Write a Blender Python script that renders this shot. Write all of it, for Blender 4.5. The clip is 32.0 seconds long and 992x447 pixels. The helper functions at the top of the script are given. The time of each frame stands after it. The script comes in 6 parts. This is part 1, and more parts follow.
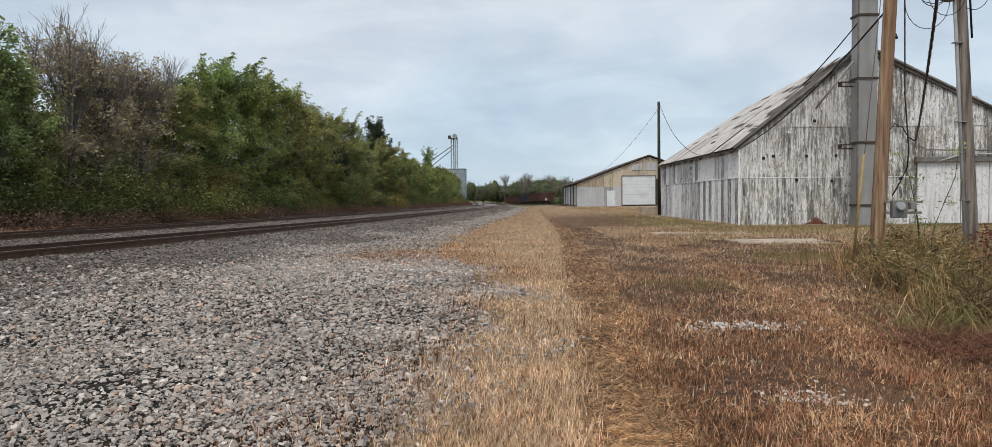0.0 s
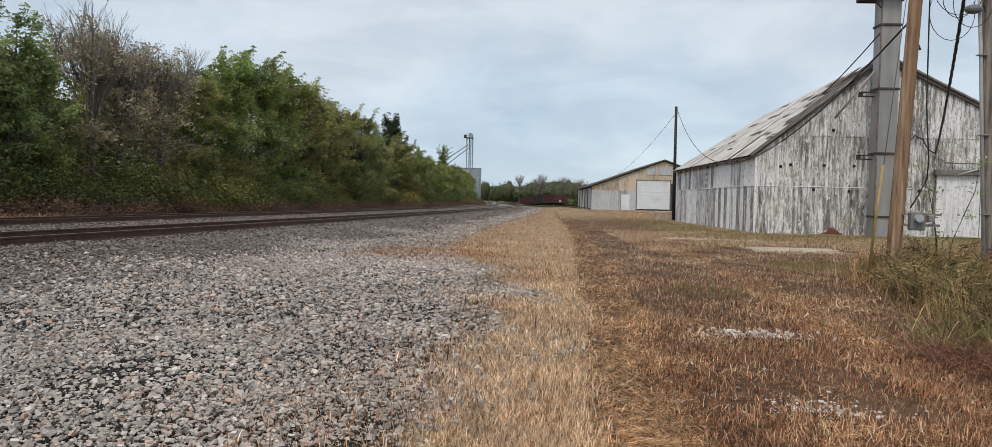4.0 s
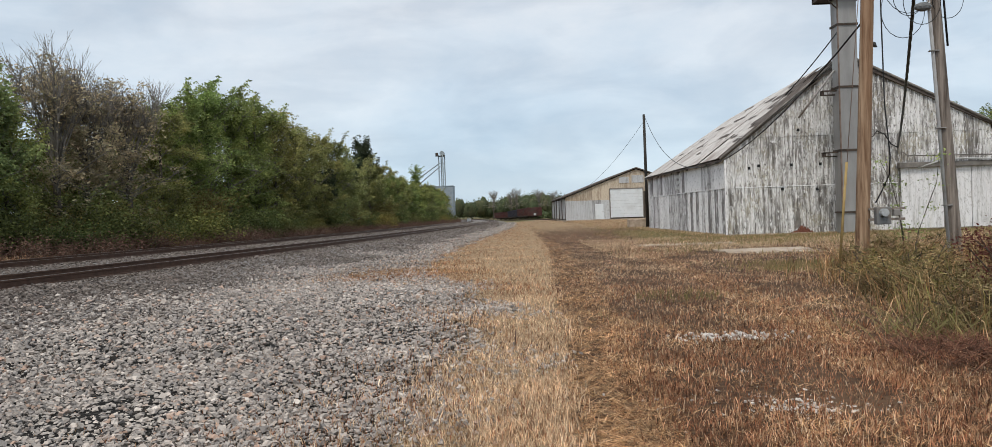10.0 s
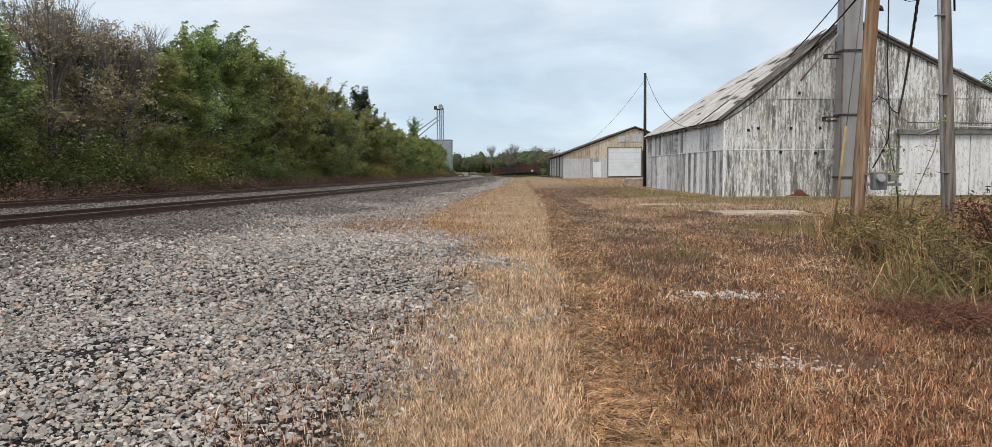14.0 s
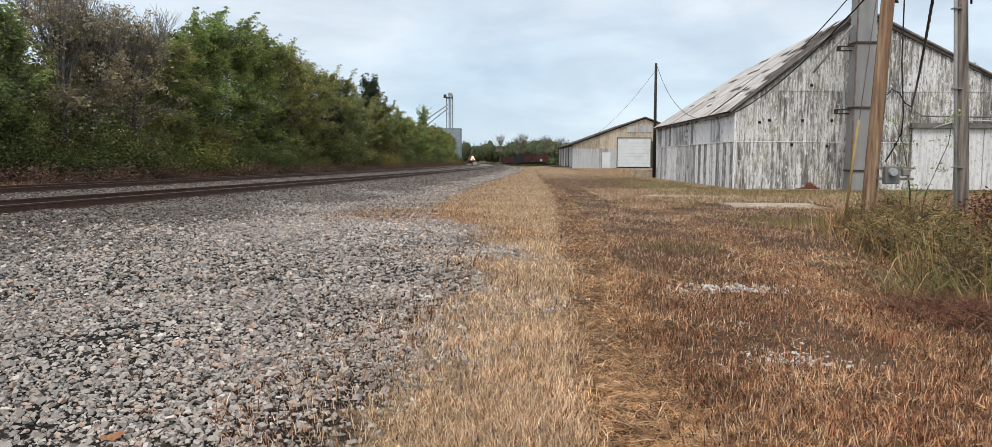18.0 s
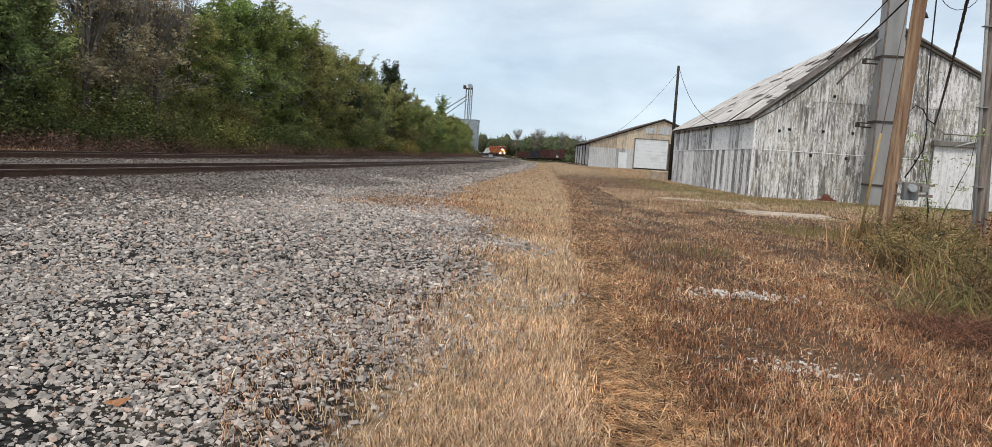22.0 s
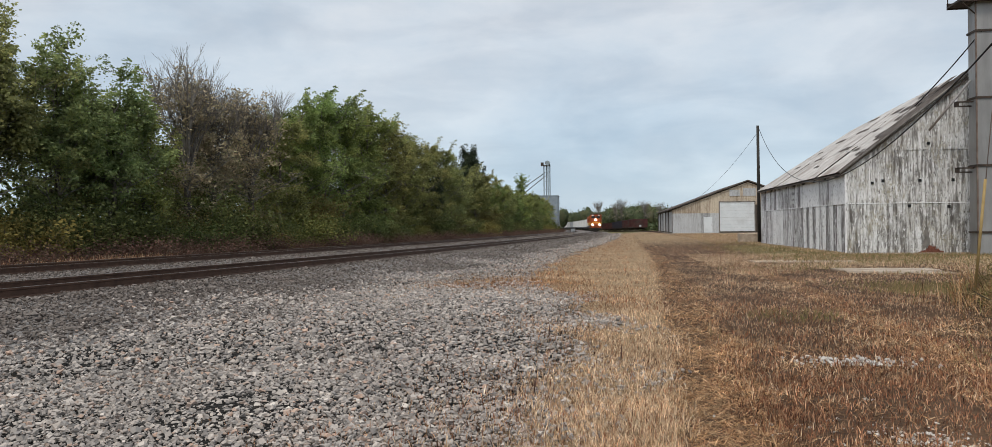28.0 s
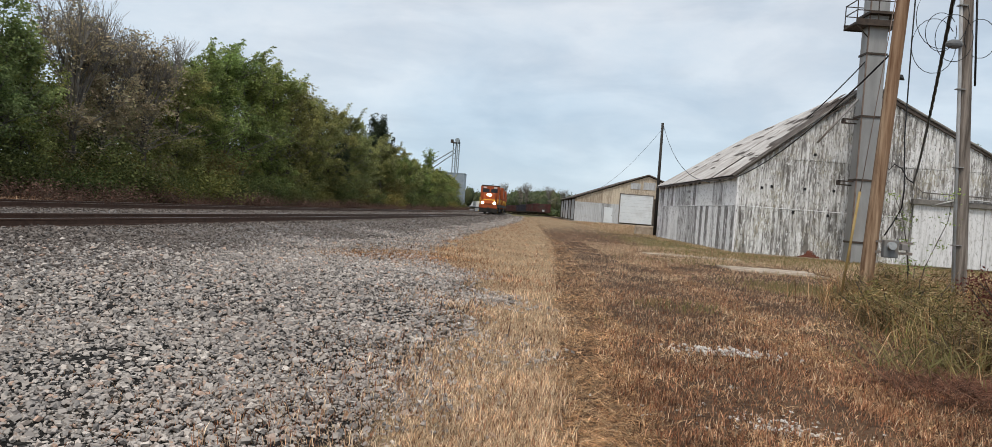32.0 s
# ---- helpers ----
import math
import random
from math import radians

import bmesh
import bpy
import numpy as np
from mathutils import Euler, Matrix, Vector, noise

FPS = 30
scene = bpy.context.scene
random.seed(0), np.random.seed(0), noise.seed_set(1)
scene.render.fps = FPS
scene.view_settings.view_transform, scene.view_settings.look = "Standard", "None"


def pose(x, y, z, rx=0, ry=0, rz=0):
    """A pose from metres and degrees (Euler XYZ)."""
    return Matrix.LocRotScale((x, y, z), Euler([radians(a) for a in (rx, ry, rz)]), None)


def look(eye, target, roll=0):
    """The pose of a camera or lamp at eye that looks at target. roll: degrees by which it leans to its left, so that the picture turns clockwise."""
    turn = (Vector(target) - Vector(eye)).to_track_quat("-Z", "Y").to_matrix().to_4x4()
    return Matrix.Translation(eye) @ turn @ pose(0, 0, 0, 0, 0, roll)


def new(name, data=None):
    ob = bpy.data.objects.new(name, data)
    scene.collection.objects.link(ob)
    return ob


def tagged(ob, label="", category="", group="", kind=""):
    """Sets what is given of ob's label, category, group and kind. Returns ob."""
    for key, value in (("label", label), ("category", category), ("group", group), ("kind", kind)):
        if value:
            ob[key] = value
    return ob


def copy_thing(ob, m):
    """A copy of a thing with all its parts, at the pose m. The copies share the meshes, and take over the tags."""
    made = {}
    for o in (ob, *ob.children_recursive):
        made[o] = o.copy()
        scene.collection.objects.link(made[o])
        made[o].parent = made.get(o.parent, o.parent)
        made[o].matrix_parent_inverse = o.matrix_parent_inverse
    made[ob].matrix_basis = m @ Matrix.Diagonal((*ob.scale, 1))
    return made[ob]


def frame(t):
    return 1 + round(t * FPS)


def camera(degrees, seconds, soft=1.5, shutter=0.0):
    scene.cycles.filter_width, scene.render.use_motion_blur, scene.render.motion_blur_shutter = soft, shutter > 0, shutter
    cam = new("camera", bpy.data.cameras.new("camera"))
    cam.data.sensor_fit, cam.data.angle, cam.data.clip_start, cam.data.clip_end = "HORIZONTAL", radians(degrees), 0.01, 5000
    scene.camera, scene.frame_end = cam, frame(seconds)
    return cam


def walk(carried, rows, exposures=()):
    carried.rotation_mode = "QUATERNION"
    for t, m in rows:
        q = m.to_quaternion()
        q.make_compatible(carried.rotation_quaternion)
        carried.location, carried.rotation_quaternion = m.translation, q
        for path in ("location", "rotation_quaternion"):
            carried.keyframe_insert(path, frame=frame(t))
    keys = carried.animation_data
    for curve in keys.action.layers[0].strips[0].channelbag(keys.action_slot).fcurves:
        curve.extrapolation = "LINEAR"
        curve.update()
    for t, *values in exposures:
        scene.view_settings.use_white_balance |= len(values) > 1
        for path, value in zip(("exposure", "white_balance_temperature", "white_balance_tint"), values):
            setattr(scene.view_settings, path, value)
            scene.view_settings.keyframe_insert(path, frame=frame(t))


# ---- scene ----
def eye_pose(yaw, pitch, roll, dx, dy, dz):
    """A standing camera's pose: degrees to the left, up and leaning, and metres off its mean place."""
    return pose(dx, dy, 1.5 + dz, 0, 0, yaw) @ pose(0, 0, 0, 90 + pitch) @ pose(0, 0, 0, 0, 0, roll)


cam = camera(66.16, 32.0, soft=0.35)
walk(cam, [
    (0, eye_pose(1.71, -1.85, -0.43, 0.005, 0.047, 0.000)),
    (0.2, eye_pose(2.02, -2.00, 0.26, 0.005, 0.047, -0.002)),
    (0.5, eye_pose(1.70, -1.92, -0.47, 0.004, 0.046, -0.004)),
    (0.7, eye_pose(2.37, -2.16, 0.16, -0.002, 0.046, -0.006)),
    (1, eye_pose(1.88, -2.09, 0.08, -0.010, 0.046, -0.008)),
    (1.2, eye_pose(1.94, -2.31, -0.00, -0.007, 0.042, -0.009)),
    (1.5, eye_pose(1.92, -1.80, 0.16, -0.003, 0.035, -0.010)),
    (1.7, eye_pose(2.39, -1.91, 0.39, -0.005, 0.034, -0.011)),
    (2, eye_pose(2.60, -1.88, 0.63, -0.009, 0.032, -0.012)),
    (2.2, eye_pose(2.64, -1.74, 0.98, -0.012, 0.032, -0.011)),
    (2.5, eye_pose(2.59, -1.60, 0.81, -0.016, 0.032, -0.010)),
    (4.5, eye_pose(2.78, -2.17, 1.95, -0.008, 0.057, -0.010)),
    (4.7, eye_pose(1.55, -2.42, 3.58, -0.013, 0.060, -0.013)),
    (5, eye_pose(2.61, -2.80, 3.00, -0.020, 0.065, -0.017)),
    (5.2, eye_pose(2.00, -2.78, 3.29, -0.016, 0.069, -0.015)),
    (5.3, eye_pose(2.10, -2.61, 2.50, -0.015, 0.071, -0.015)),
    (5.5, eye_pose(1.64, -1.68, 1.04, -0.011, 0.075, -0.013)),
    (5.7, eye_pose(2.68, -1.91, 1.18, -0.012, 0.075, -0.013)),
    (6, eye_pose(2.79, -1.88, 1.65, -0.014, 0.074, -0.014)),
    (6.2, eye_pose(3.48, -2.09, 1.54, -0.019, 0.074, -0.015)),
    (6.5, eye_pose(3.83, -2.19, 1.07, -0.026, 0.073, -0.017)),
    (6.7, eye_pose(3.93, -2.15, 1.76, -0.026, 0.070, -0.018)),
    (7, eye_pose(2.88, -2.04, 1.07, -0.025, 0.066, -0.020)),
    (7.2, eye_pose(3.55, -2.05, 0.73, -0.019, 0.061, -0.020)),
    (7.5, eye_pose(3.93, -1.91, 0.96, -0.010, 0.054, -0.021)),
    (7.7, eye_pose(4.32, -1.86, 1.00, -0.017, 0.057, -0.018)),
    (8, eye_pose(4.08, -1.90, 0.92, -0.027, 0.062, -0.013)),
    (8.2, eye_pose(4.39, -1.92, 0.94, -0.026, 0.047, -0.014)),
    (8.3, eye_pose(4.81, -2.02, 0.28, -0.026, 0.039, -0.015)),
    (8.5, eye_pose(2.60, -2.37, 1.70, -0.025, 0.024, -0.016)),
    (8.7, eye_pose(2.73, -3.22, -0.05, -0.012, 0.007, -0.005)),
    (8.8, eye_pose(2.36, -2.53, -0.61, -0.005, -0.002, -0.000)),
    (9, eye_pose(1.50, -1.85, -1.59, 0.009, -0.019, 0.010)),
    (9.1, eye_pose(0.16, -1.26, -0.32, 0.003, -0.019, 0.009)),
    (9.2, eye_pose(1.30, -1.76, -0.06, -0.004, -0.019, 0.008)),
    (9.3, eye_pose(0.65, -1.62, 0.30, -0.010, -0.018, 0.006)),
    (9.4, eye_pose(1.65, -2.55, -0.60, -0.017, -0.018, 0.005)),
    (9.5, eye_pose(1.52, -2.55, -0.99, -0.023, -0.018, 0.004)),
    (9.6, eye_pose(0.28, -1.93, -1.02, -0.015, -0.017, 0.007)),
    (9.7, eye_pose(0.34, -1.34, -1.92, -0.007, -0.017, 0.010)),
    (9.8, eye_pose(0.50, -1.07, -1.73, 0.000, -0.016, 0.013)),
    (9.9, eye_pose(0.16, -0.79, -1.28, 0.008, -0.016, 0.016)),
    (10, eye_pose(0.88, -0.67, -1.92, 0.016, -0.015, 0.019)),
    (10.2, eye_pose(1.20, -0.89, -1.24, 0.007, -0.020, 0.019)),
    (10.5, eye_pose(1.18, -1.89, -1.66, -0.007, -0.028, 0.018)),
    (10.7, eye_pose(1.36, -2.18, -1.05, -0.009, -0.026, 0.014)),
    (11, eye_pose(1.11, -2.51, -0.20, -0.011, -0.022, 0.009)),
    (11.2, eye_pose(0.99, -2.83, -0.87, -0.003, -0.020, 0.005)),
    (11.5, eye_pose(-0.03, -2.63, -1.98, 0.010, -0.018, -0.000)),
    (11.7, eye_pose(-0.71, -2.80, -0.47, 0.006, -0.017, 0.002)),
    (12, eye_pose(-0.11, -3.22, -0.45, 0.000, -0.016, 0.005)),
    (12.2, eye_pose(0.29, -2.78, -2.04, -0.002, -0.021, 0.005)),
    (12.5, eye_pose(1.74, -2.61, -1.51, -0.005, -0.028, 0.005)),
    (12.7, eye_pose(2.85, -2.84, -1.84, -0.003, -0.033, 0.003)),
    (13, eye_pose(0.15, -2.57, -0.53, -0.001, -0.040, 0.001)),
    (13.2, eye_pose(0.15, -2.75, -1.74, -0.000, -0.033, -0.002)),
    (13.5, eye_pose(0.77, -3.75, -0.60, 0.001, -0.023, -0.006)),
    (13.7, eye_pose(0.95, -4.23, 0.56, 0.011, -0.023, -0.007)),
    (14, eye_pose(0.68, -4.01, -0.27, 0.026, -0.024, -0.008)),
    (14.2, eye_pose(1.00, -4.17, -0.58, 0.018, -0.020, -0.011)),
    (14.5, eye_pose(3.20, -5.15, 0.34, 0.006, -0.015, -0.015)),
    (16.5, eye_pose(1.26, -5.28, 0.89, 0.028, -0.019, 0.003)),
    (16.7, eye_pose(0.68, -5.04, 1.22, 0.028, -0.019, 0.001)),
    (17, eye_pose(1.01, -4.76, 0.11, 0.027, -0.018, -0.002)),
    (17.2, eye_pose(0.15, -5.01, 1.53, 0.027, -0.015, 0.000)),
    (17.5, eye_pose(1.06, -5.57, 1.41, 0.028, -0.010, 0.004)),
    (17.7, eye_pose(2.21, -5.52, 0.56, 0.019, -0.013, 0.006)),
    (18, eye_pose(1.29, -4.83, 0.36, 0.006, -0.018, 0.008)),
    (18.2, eye_pose(2.84, -5.54, 1.10, 0.012, -0.016, 0.003)),
    (18.5, eye_pose(1.98, -5.65, 0.86, 0.022, -0.012, -0.004)),
    (18.7, eye_pose(2.21, -5.52, 0.49, 0.032, -0.015, -0.003)),
    (19, eye_pose(0.96, -4.55, 2.56, 0.048, -0.020, -0.001)),
    (19.2, eye_pose(2.12, -4.51, 1.76, 0.045, -0.022, 0.001)),
    (19.5, eye_pose(0.52, -4.64, 1.27, 0.040, -0.026, 0.005)),
    (19.7, eye_pose(1.47, -6.01, 1.40, 0.040, -0.024, -0.002)),
    (20, eye_pose(1.20, -5.90, 4.15, 0.041, -0.021, -0.013)),
    (20.2, eye_pose(1.06, -5.88, 3.11, 0.041, -0.017, -0.009)),
    (20.5, eye_pose(1.38, -5.54, 1.76, 0.042, -0.011, -0.004)),
    (20.7, eye_pose(0.79, -5.90, 3.62, 0.042, -0.013, -0.005)),
    (21, eye_pose(2.58, -5.60, 2.78, 0.041, -0.016, -0.007)),
    (21.2, eye_pose(1.50, -4.89, 3.72, 0.026, -0.015, -0.009)),
    (21.5, eye_pose(2.50, -5.54, 3.09, 0.003, -0.013, -0.013)),
    (21.7, eye_pose(1.14, -5.29, 5.35, 0.000, -0.011, -0.013)),
    (22, eye_pose(2.18, -5.36, 3.69, -0.004, -0.009, -0.013)),
    (22.2, eye_pose(2.04, -5.21, 2.66, 0.008, -0.014, -0.009)),
    (22.5, eye_pose(0.70, -6.35, 3.04, 0.025, -0.022, -0.002)),
    (22.7, eye_pose(-0.87, -5.32, 4.49, 0.018, -0.015, -0.004)),
    (23, eye_pose(0.13, -4.92, 3.78, 0.007, -0.004, -0.008)),
    (23.2, eye_pose(-0.07, -5.28, 3.66, 0.015, -0.005, -0.005)),
    (23.5, eye_pose(1.40, -4.91, 0.87, 0.027, -0.007, -0.001)),
    (23.6, eye_pose(4.19, -5.64, -0.19, 0.022, -0.012, -0.002)),
    (23.8, eye_pose(2.42, -5.53, -0.01, 0.013, -0.021, -0.005)),
    (24, eye_pose(3.70, -5.77, -0.20, 0.003, -0.031, -0.007)),
    (24.1, eye_pose(4.17, -6.12, 1.07, -0.010, -0.039, -0.006)),
    (24.2, eye_pose(3.27, -6.02, 2.49, -0.023, -0.047, -0.006)),
    (24.3, eye_pose(2.92, -4.78, 2.21, -0.035, -0.055, -0.005)),
    (24.4, eye_pose(7.89, -5.31, -0.67, -0.048, -0.063, -0.005)),
    (24.5, eye_pose(6.05, -4.09, -0.41, -0.061, -0.071, -0.004)),
    (24.6, eye_pose(5.93, -3.97, -0.35, -0.052, -0.069, -0.002)),
    (24.7, eye_pose(4.47, -3.28, -0.02, -0.044, -0.066, 0.000)),
    (24.8, eye_pose(4.77, -3.19, 0.25, -0.035, -0.064, 0.003)),
    (25, eye_pose(4.72, -2.38, 0.96, -0.018, -0.059, 0.007)),
    (25.2, eye_pose(3.60, -2.20, 1.32, -0.026, -0.047, 0.001)),
    (25.5, eye_pose(5.04, -2.64, 0.95, -0.039, -0.029, -0.007)),
    (27.5, eye_pose(5.50, -0.29, -0.03, -0.018, -0.021, 0.013)),
    (27.7, eye_pose(7.21, 0.55, -0.84, -0.024, -0.018, 0.022)),
    (28, eye_pose(8.65, 0.21, -0.53, -0.032, -0.013, 0.036)),
    (28.2, eye_pose(6.60, -0.14, -0.47, -0.034, -0.012, 0.038)),
    (28.5, eye_pose(5.60, -0.88, -0.04, -0.036, -0.011, 0.042)),
    (28.7, eye_pose(4.63, -1.41, 0.72, -0.040, -0.002, 0.034)),
    (29, eye_pose(3.71, -1.61, 1.51, -0.047, 0.011, 0.022)),
    (29.2, eye_pose(3.52, -2.04, 2.16, -0.037, 0.007, 0.021)),
    (29.5, eye_pose(5.54, -2.57, 2.97, -0.022, -0.000, 0.020)),
    (29.7, eye_pose(5.68, -2.46, 2.04, -0.029, -0.005, 0.014)),
    (30, eye_pose(4.88, -3.51, 2.19, -0.040, -0.013, 0.006)),
    (30.5, eye_pose(5.12, -3.37, 3.17, -0.011, -0.004, -0.002)),
    (30.8, eye_pose(-0.28, -2.14, 5.12, 0.009, -0.006, 0.003)),
    (31, eye_pose(2.38, -2.74, 5.09, 0.023, -0.007, 0.006)),
    (31.2, eye_pose(2.22, -3.16, 5.98, 0.037, -0.015, 0.023)),
    (31.3, eye_pose(-0.30, -3.01, 6.43, 0.043, -0.020, 0.031)),
    (31.4, eye_pose(0.89, -3.51, 6.21, 0.050, -0.024, 0.040)),
    (31.5, eye_pose(0.53, -2.80, 7.09, 0.057, -0.028, 0.048)),
    (31.6, eye_pose(-0.03, -1.81, 7.06, 0.052, -0.026, 0.038)),
    (31.7, eye_pose(1.50, -1.62, 5.84, 0.048, -0.024, 0.029)),
    (31.8, eye_pose(0.67, -1.20, 4.57, 0.043, -0.022, 0.019)),
    (31.9, eye_pose(2.87, -1.88, 4.61, 0.039, -0.020, 0.010)),
    (32, eye_pose(1.42, -1.28, 4.27, 0.034, -0.018, -0.000)),
], exposures=[(0, 0.0), (7.5, 0.0), (9, 0.12), (10.5, 0.03), (12, 0.0), (14, 0.15), (17, 0.2), (24, 0.2), (25, 0.14), (26, 0.06), (28, -0.05), (30, 0.03), (32, 0.05)])

# ---- world, sun, exposure ----
world = bpy.data.worlds.new("overcast_sky")
scene.world = world
world.use_nodes = True
wt = world.node_tree
wt.nodes.clear()
w_out = wt.nodes.new("ShaderNodeOutputWorld")
w_bg = wt.nodes.new("ShaderNodeBackground")
w_sky = wt.nodes.new("ShaderNodeTexSky")
w_sky.sky_type = "NISHITA"
w_sky.sun_disc = False
w_sky.sun_elevation, w_sky.sun_rotation = radians(58), radians(197)
w_dim = wt.nodes.new("ShaderNodeVectorMath")
w_dim.operation = "SCALE"
w_dim.inputs["Scale"].default_value = 0.10
wt.links.new(w_sky.outputs[0], w_dim.inputs[0])
w_co = wt.nodes.new("ShaderNodeTexCoord")
w_map = wt.nodes.new("ShaderNodeMapping")
w_map.inputs["Scale"].default_value = (1.0, 1.0, 2.0)
wt.links.new(w_co.outputs["Generated"], w_map.inputs[0])
w_n = wt.nodes.new("ShaderNodeTexNoise")
w_n.inputs["Scale"].default_value, w_n.inputs["Detail"].default_value, w_n.inputs["Roughness"].default_value = 2.6, 8, 0.6
wt.links.new(w_map.outputs[0], w_n.inputs[0])
w_r = wt.nodes.new("ShaderNodeValToRGB")
w_r.color_ramp.elements[0].position, w_r.color_ramp.elements[0].color = 0.36, (0.635, 0.725, 0.81, 1)
w_r.color_ramp.elements[1].position, w_r.color_ramp.elements[1].color = 0.60, (0.815, 0.85, 0.885, 1)
wt.links.new(w_n.outputs[0], w_r.inputs[0])
w_mix = wt.nodes.new("ShaderNodeMix")
w_mix.data_type = "RGBA"
w_mix.inputs[0].default_value = 0.85
wt.links.new(w_dim.outputs[0], w_mix.inputs[6])
w_n2 = wt.nodes.new("ShaderNodeTexNoise")
w_n2.inputs["Scale"].default_value, w_n2.inputs["Detail"].default_value, w_n2.inputs["Distortion"].default_value = 6.5, 9, 0.4
w_map2 = wt.nodes.new("ShaderNodeMapping")
w_map2.inputs["Scale"].default_value, w_map2.inputs["Location"].default_value = (0.8, 0.8, 2.6), (3.1, 1.7, 0.4)
wt.links.new(w_co.outputs["Generated"], w_map2.inputs[0])
wt.links.new(w_map2.outputs[0], w_n2.inputs[0])
w_r2 = wt.nodes.new("ShaderNodeValToRGB")
w_r2.color_ramp.elements[0].position, w_r2.color_ramp.elements[0].color = 0.40, (0.885, 0.897, 0.915, 1)
w_r2.color_ramp.elements[1].position, w_r2.color_ramp.elements[1].color = 0.60, (1.06, 1.05, 1.04, 1)
wt.links.new(w_n2.outputs[0], w_r2.inputs[0])
w_mul = wt.nodes.new("ShaderNodeVectorMath")
w_mul.operation = "MULTIPLY"
wt.links.new(w_r.outputs[0], w_mul.inputs[0])
wt.links.new(w_r2.outputs[0], w_mul.inputs[1])
wt.links.new(w_mul.outputs[0], w_mix.inputs[7])
w_sep = wt.nodes.new("ShaderNodeSeparateXYZ")
wt.links.new(w_co.outputs["Generated"], w_sep.inputs[0])
w_r3 = wt.nodes.new("ShaderNodeValToRGB")
w_r3.color_ramp.elements[0].position, w_r3.color_ramp.elements[0].color = 0.03, (0.85, 0.955, 1.03, 1)
w_r3.color_ramp.elements[1].position, w_r3.color_ramp.elements[1].color = 0.26, (0.985, 0.99, 1.0, 1)
wt.links.new(w_sep.outputs["Z"], w_r3.inputs[0])
w_low = wt.nodes.new("ShaderNodeVectorMath")
w_low.operation = "MULTIPLY"
wt.links.new(w_mix.outputs[2], w_low.inputs[0])
wt.links.new(w_r3.outputs[0], w_low.inputs[1])
wt.links.new(w_low.outputs[0], w_bg.inputs[0])
w_bg.inputs[1].default_value = 1.0
wt.links.new(w_bg.outputs[0], w_out.inputs[0])

sun = new("sun", bpy.data.lights.new("sun", "SUN"))
sun.data.energy, sun.data.angle, sun.data.color = 2.0, radians(18), (1.0, 0.93, 0.83)
sun.matrix_world = look((-14, -26, 78), (0, 20, 0))

# ---- small helpers ----
rng = np.random.default_rng(7)


def mesh_np(name, verts, faces, material=None, smooth=False):
    """A mesh from arrays: verts n x 3, faces a list of index arrays (k x 3 or k x 4)."""
    me = bpy.data.meshes.new(name)
    faces = [np.asarray(f, dtype=np.int32) for f in faces if len(f)]
    loops = np.concatenate([f.ravel() for f in faces])
    totals = np.concatenate([np.full(len(f), f.shape[1], dtype=np.int32) for f in faces])
    starts = np.concatenate([[0], np.cumsum(totals)[:-1]]).astype(np.int32)
    me.vertices.add(len(verts))
    me.vertices.foreach_set("co", np.asarray(verts, dtype=np.float32).ravel())
    me.loops.add(len(loops))
    me.loops.foreach_set("vertex_index", loops)
    me.polygons.add(len(totals))
    me.polygons.foreach_set("loop_start", starts)
    me.polygons.foreach_set("loop_total", totals)
    me.polygons.foreach_set("use_smooth", np.full(len(totals), smooth, dtype=bool))
    me.update(calc_edges=True)
    if material:
        me.materials.append(material)
    return me


def empty(name, m, **tags):
    ob = new(name)
    ob.matrix_world = m
    return tagged(ob, **tags)


def part(name, bm, material, parent, label=""):
    """Links a bmesh as one mesh object under a thing or a part."""
    me = bpy.data.meshes.new(name)
    bm.to_mesh(me)
    bm.free()
    me.materials.append(material)
    ob = new(name, me)
    ob.parent = parent
    return tagged(ob, label=label)


def thing(name, bm, material, m=None, **tags):
    me = bpy.data.meshes.new(name)
    bm.to_mesh(me)
    bm.free()
    me.materials.append(material)
    ob = new(name, me)
    if m is not None:
        ob.matrix_world = m
    return tagged(ob, **tags)


def child(name, me, parent, m=None, label=""):
    """An object on mesh data that may be shared, under a thing."""
    ob = new(name, me)
    ob.parent = parent
    if m is not None:
        ob.matrix_basis = m
    return tagged(ob, label=label)


def box(bm, x0, x1, y0, y1, z0, z1, bevel=0.0):
    g = bmesh.ops.create_cube(bm, size=1.0, matrix=Matrix.LocRotScale(((x0 + x1) / 2, (y0 + y1) / 2, (z0 + z1) / 2), None, (x1 - x0, y1 - y0, z1 - z0)))
    if bevel:
        edges = list({e for v in g["verts"] for e in v.link_edges})
        bmesh.ops.bevel(bm, geom=edges, offset=bevel, segments=2, affect="EDGES", profile=0.5)
    return bm


def boxes(*args, bevel=0.0):
    bm = bmesh.new()
    for a in args:
        box(bm, *a, bevel=bevel)
    return bm


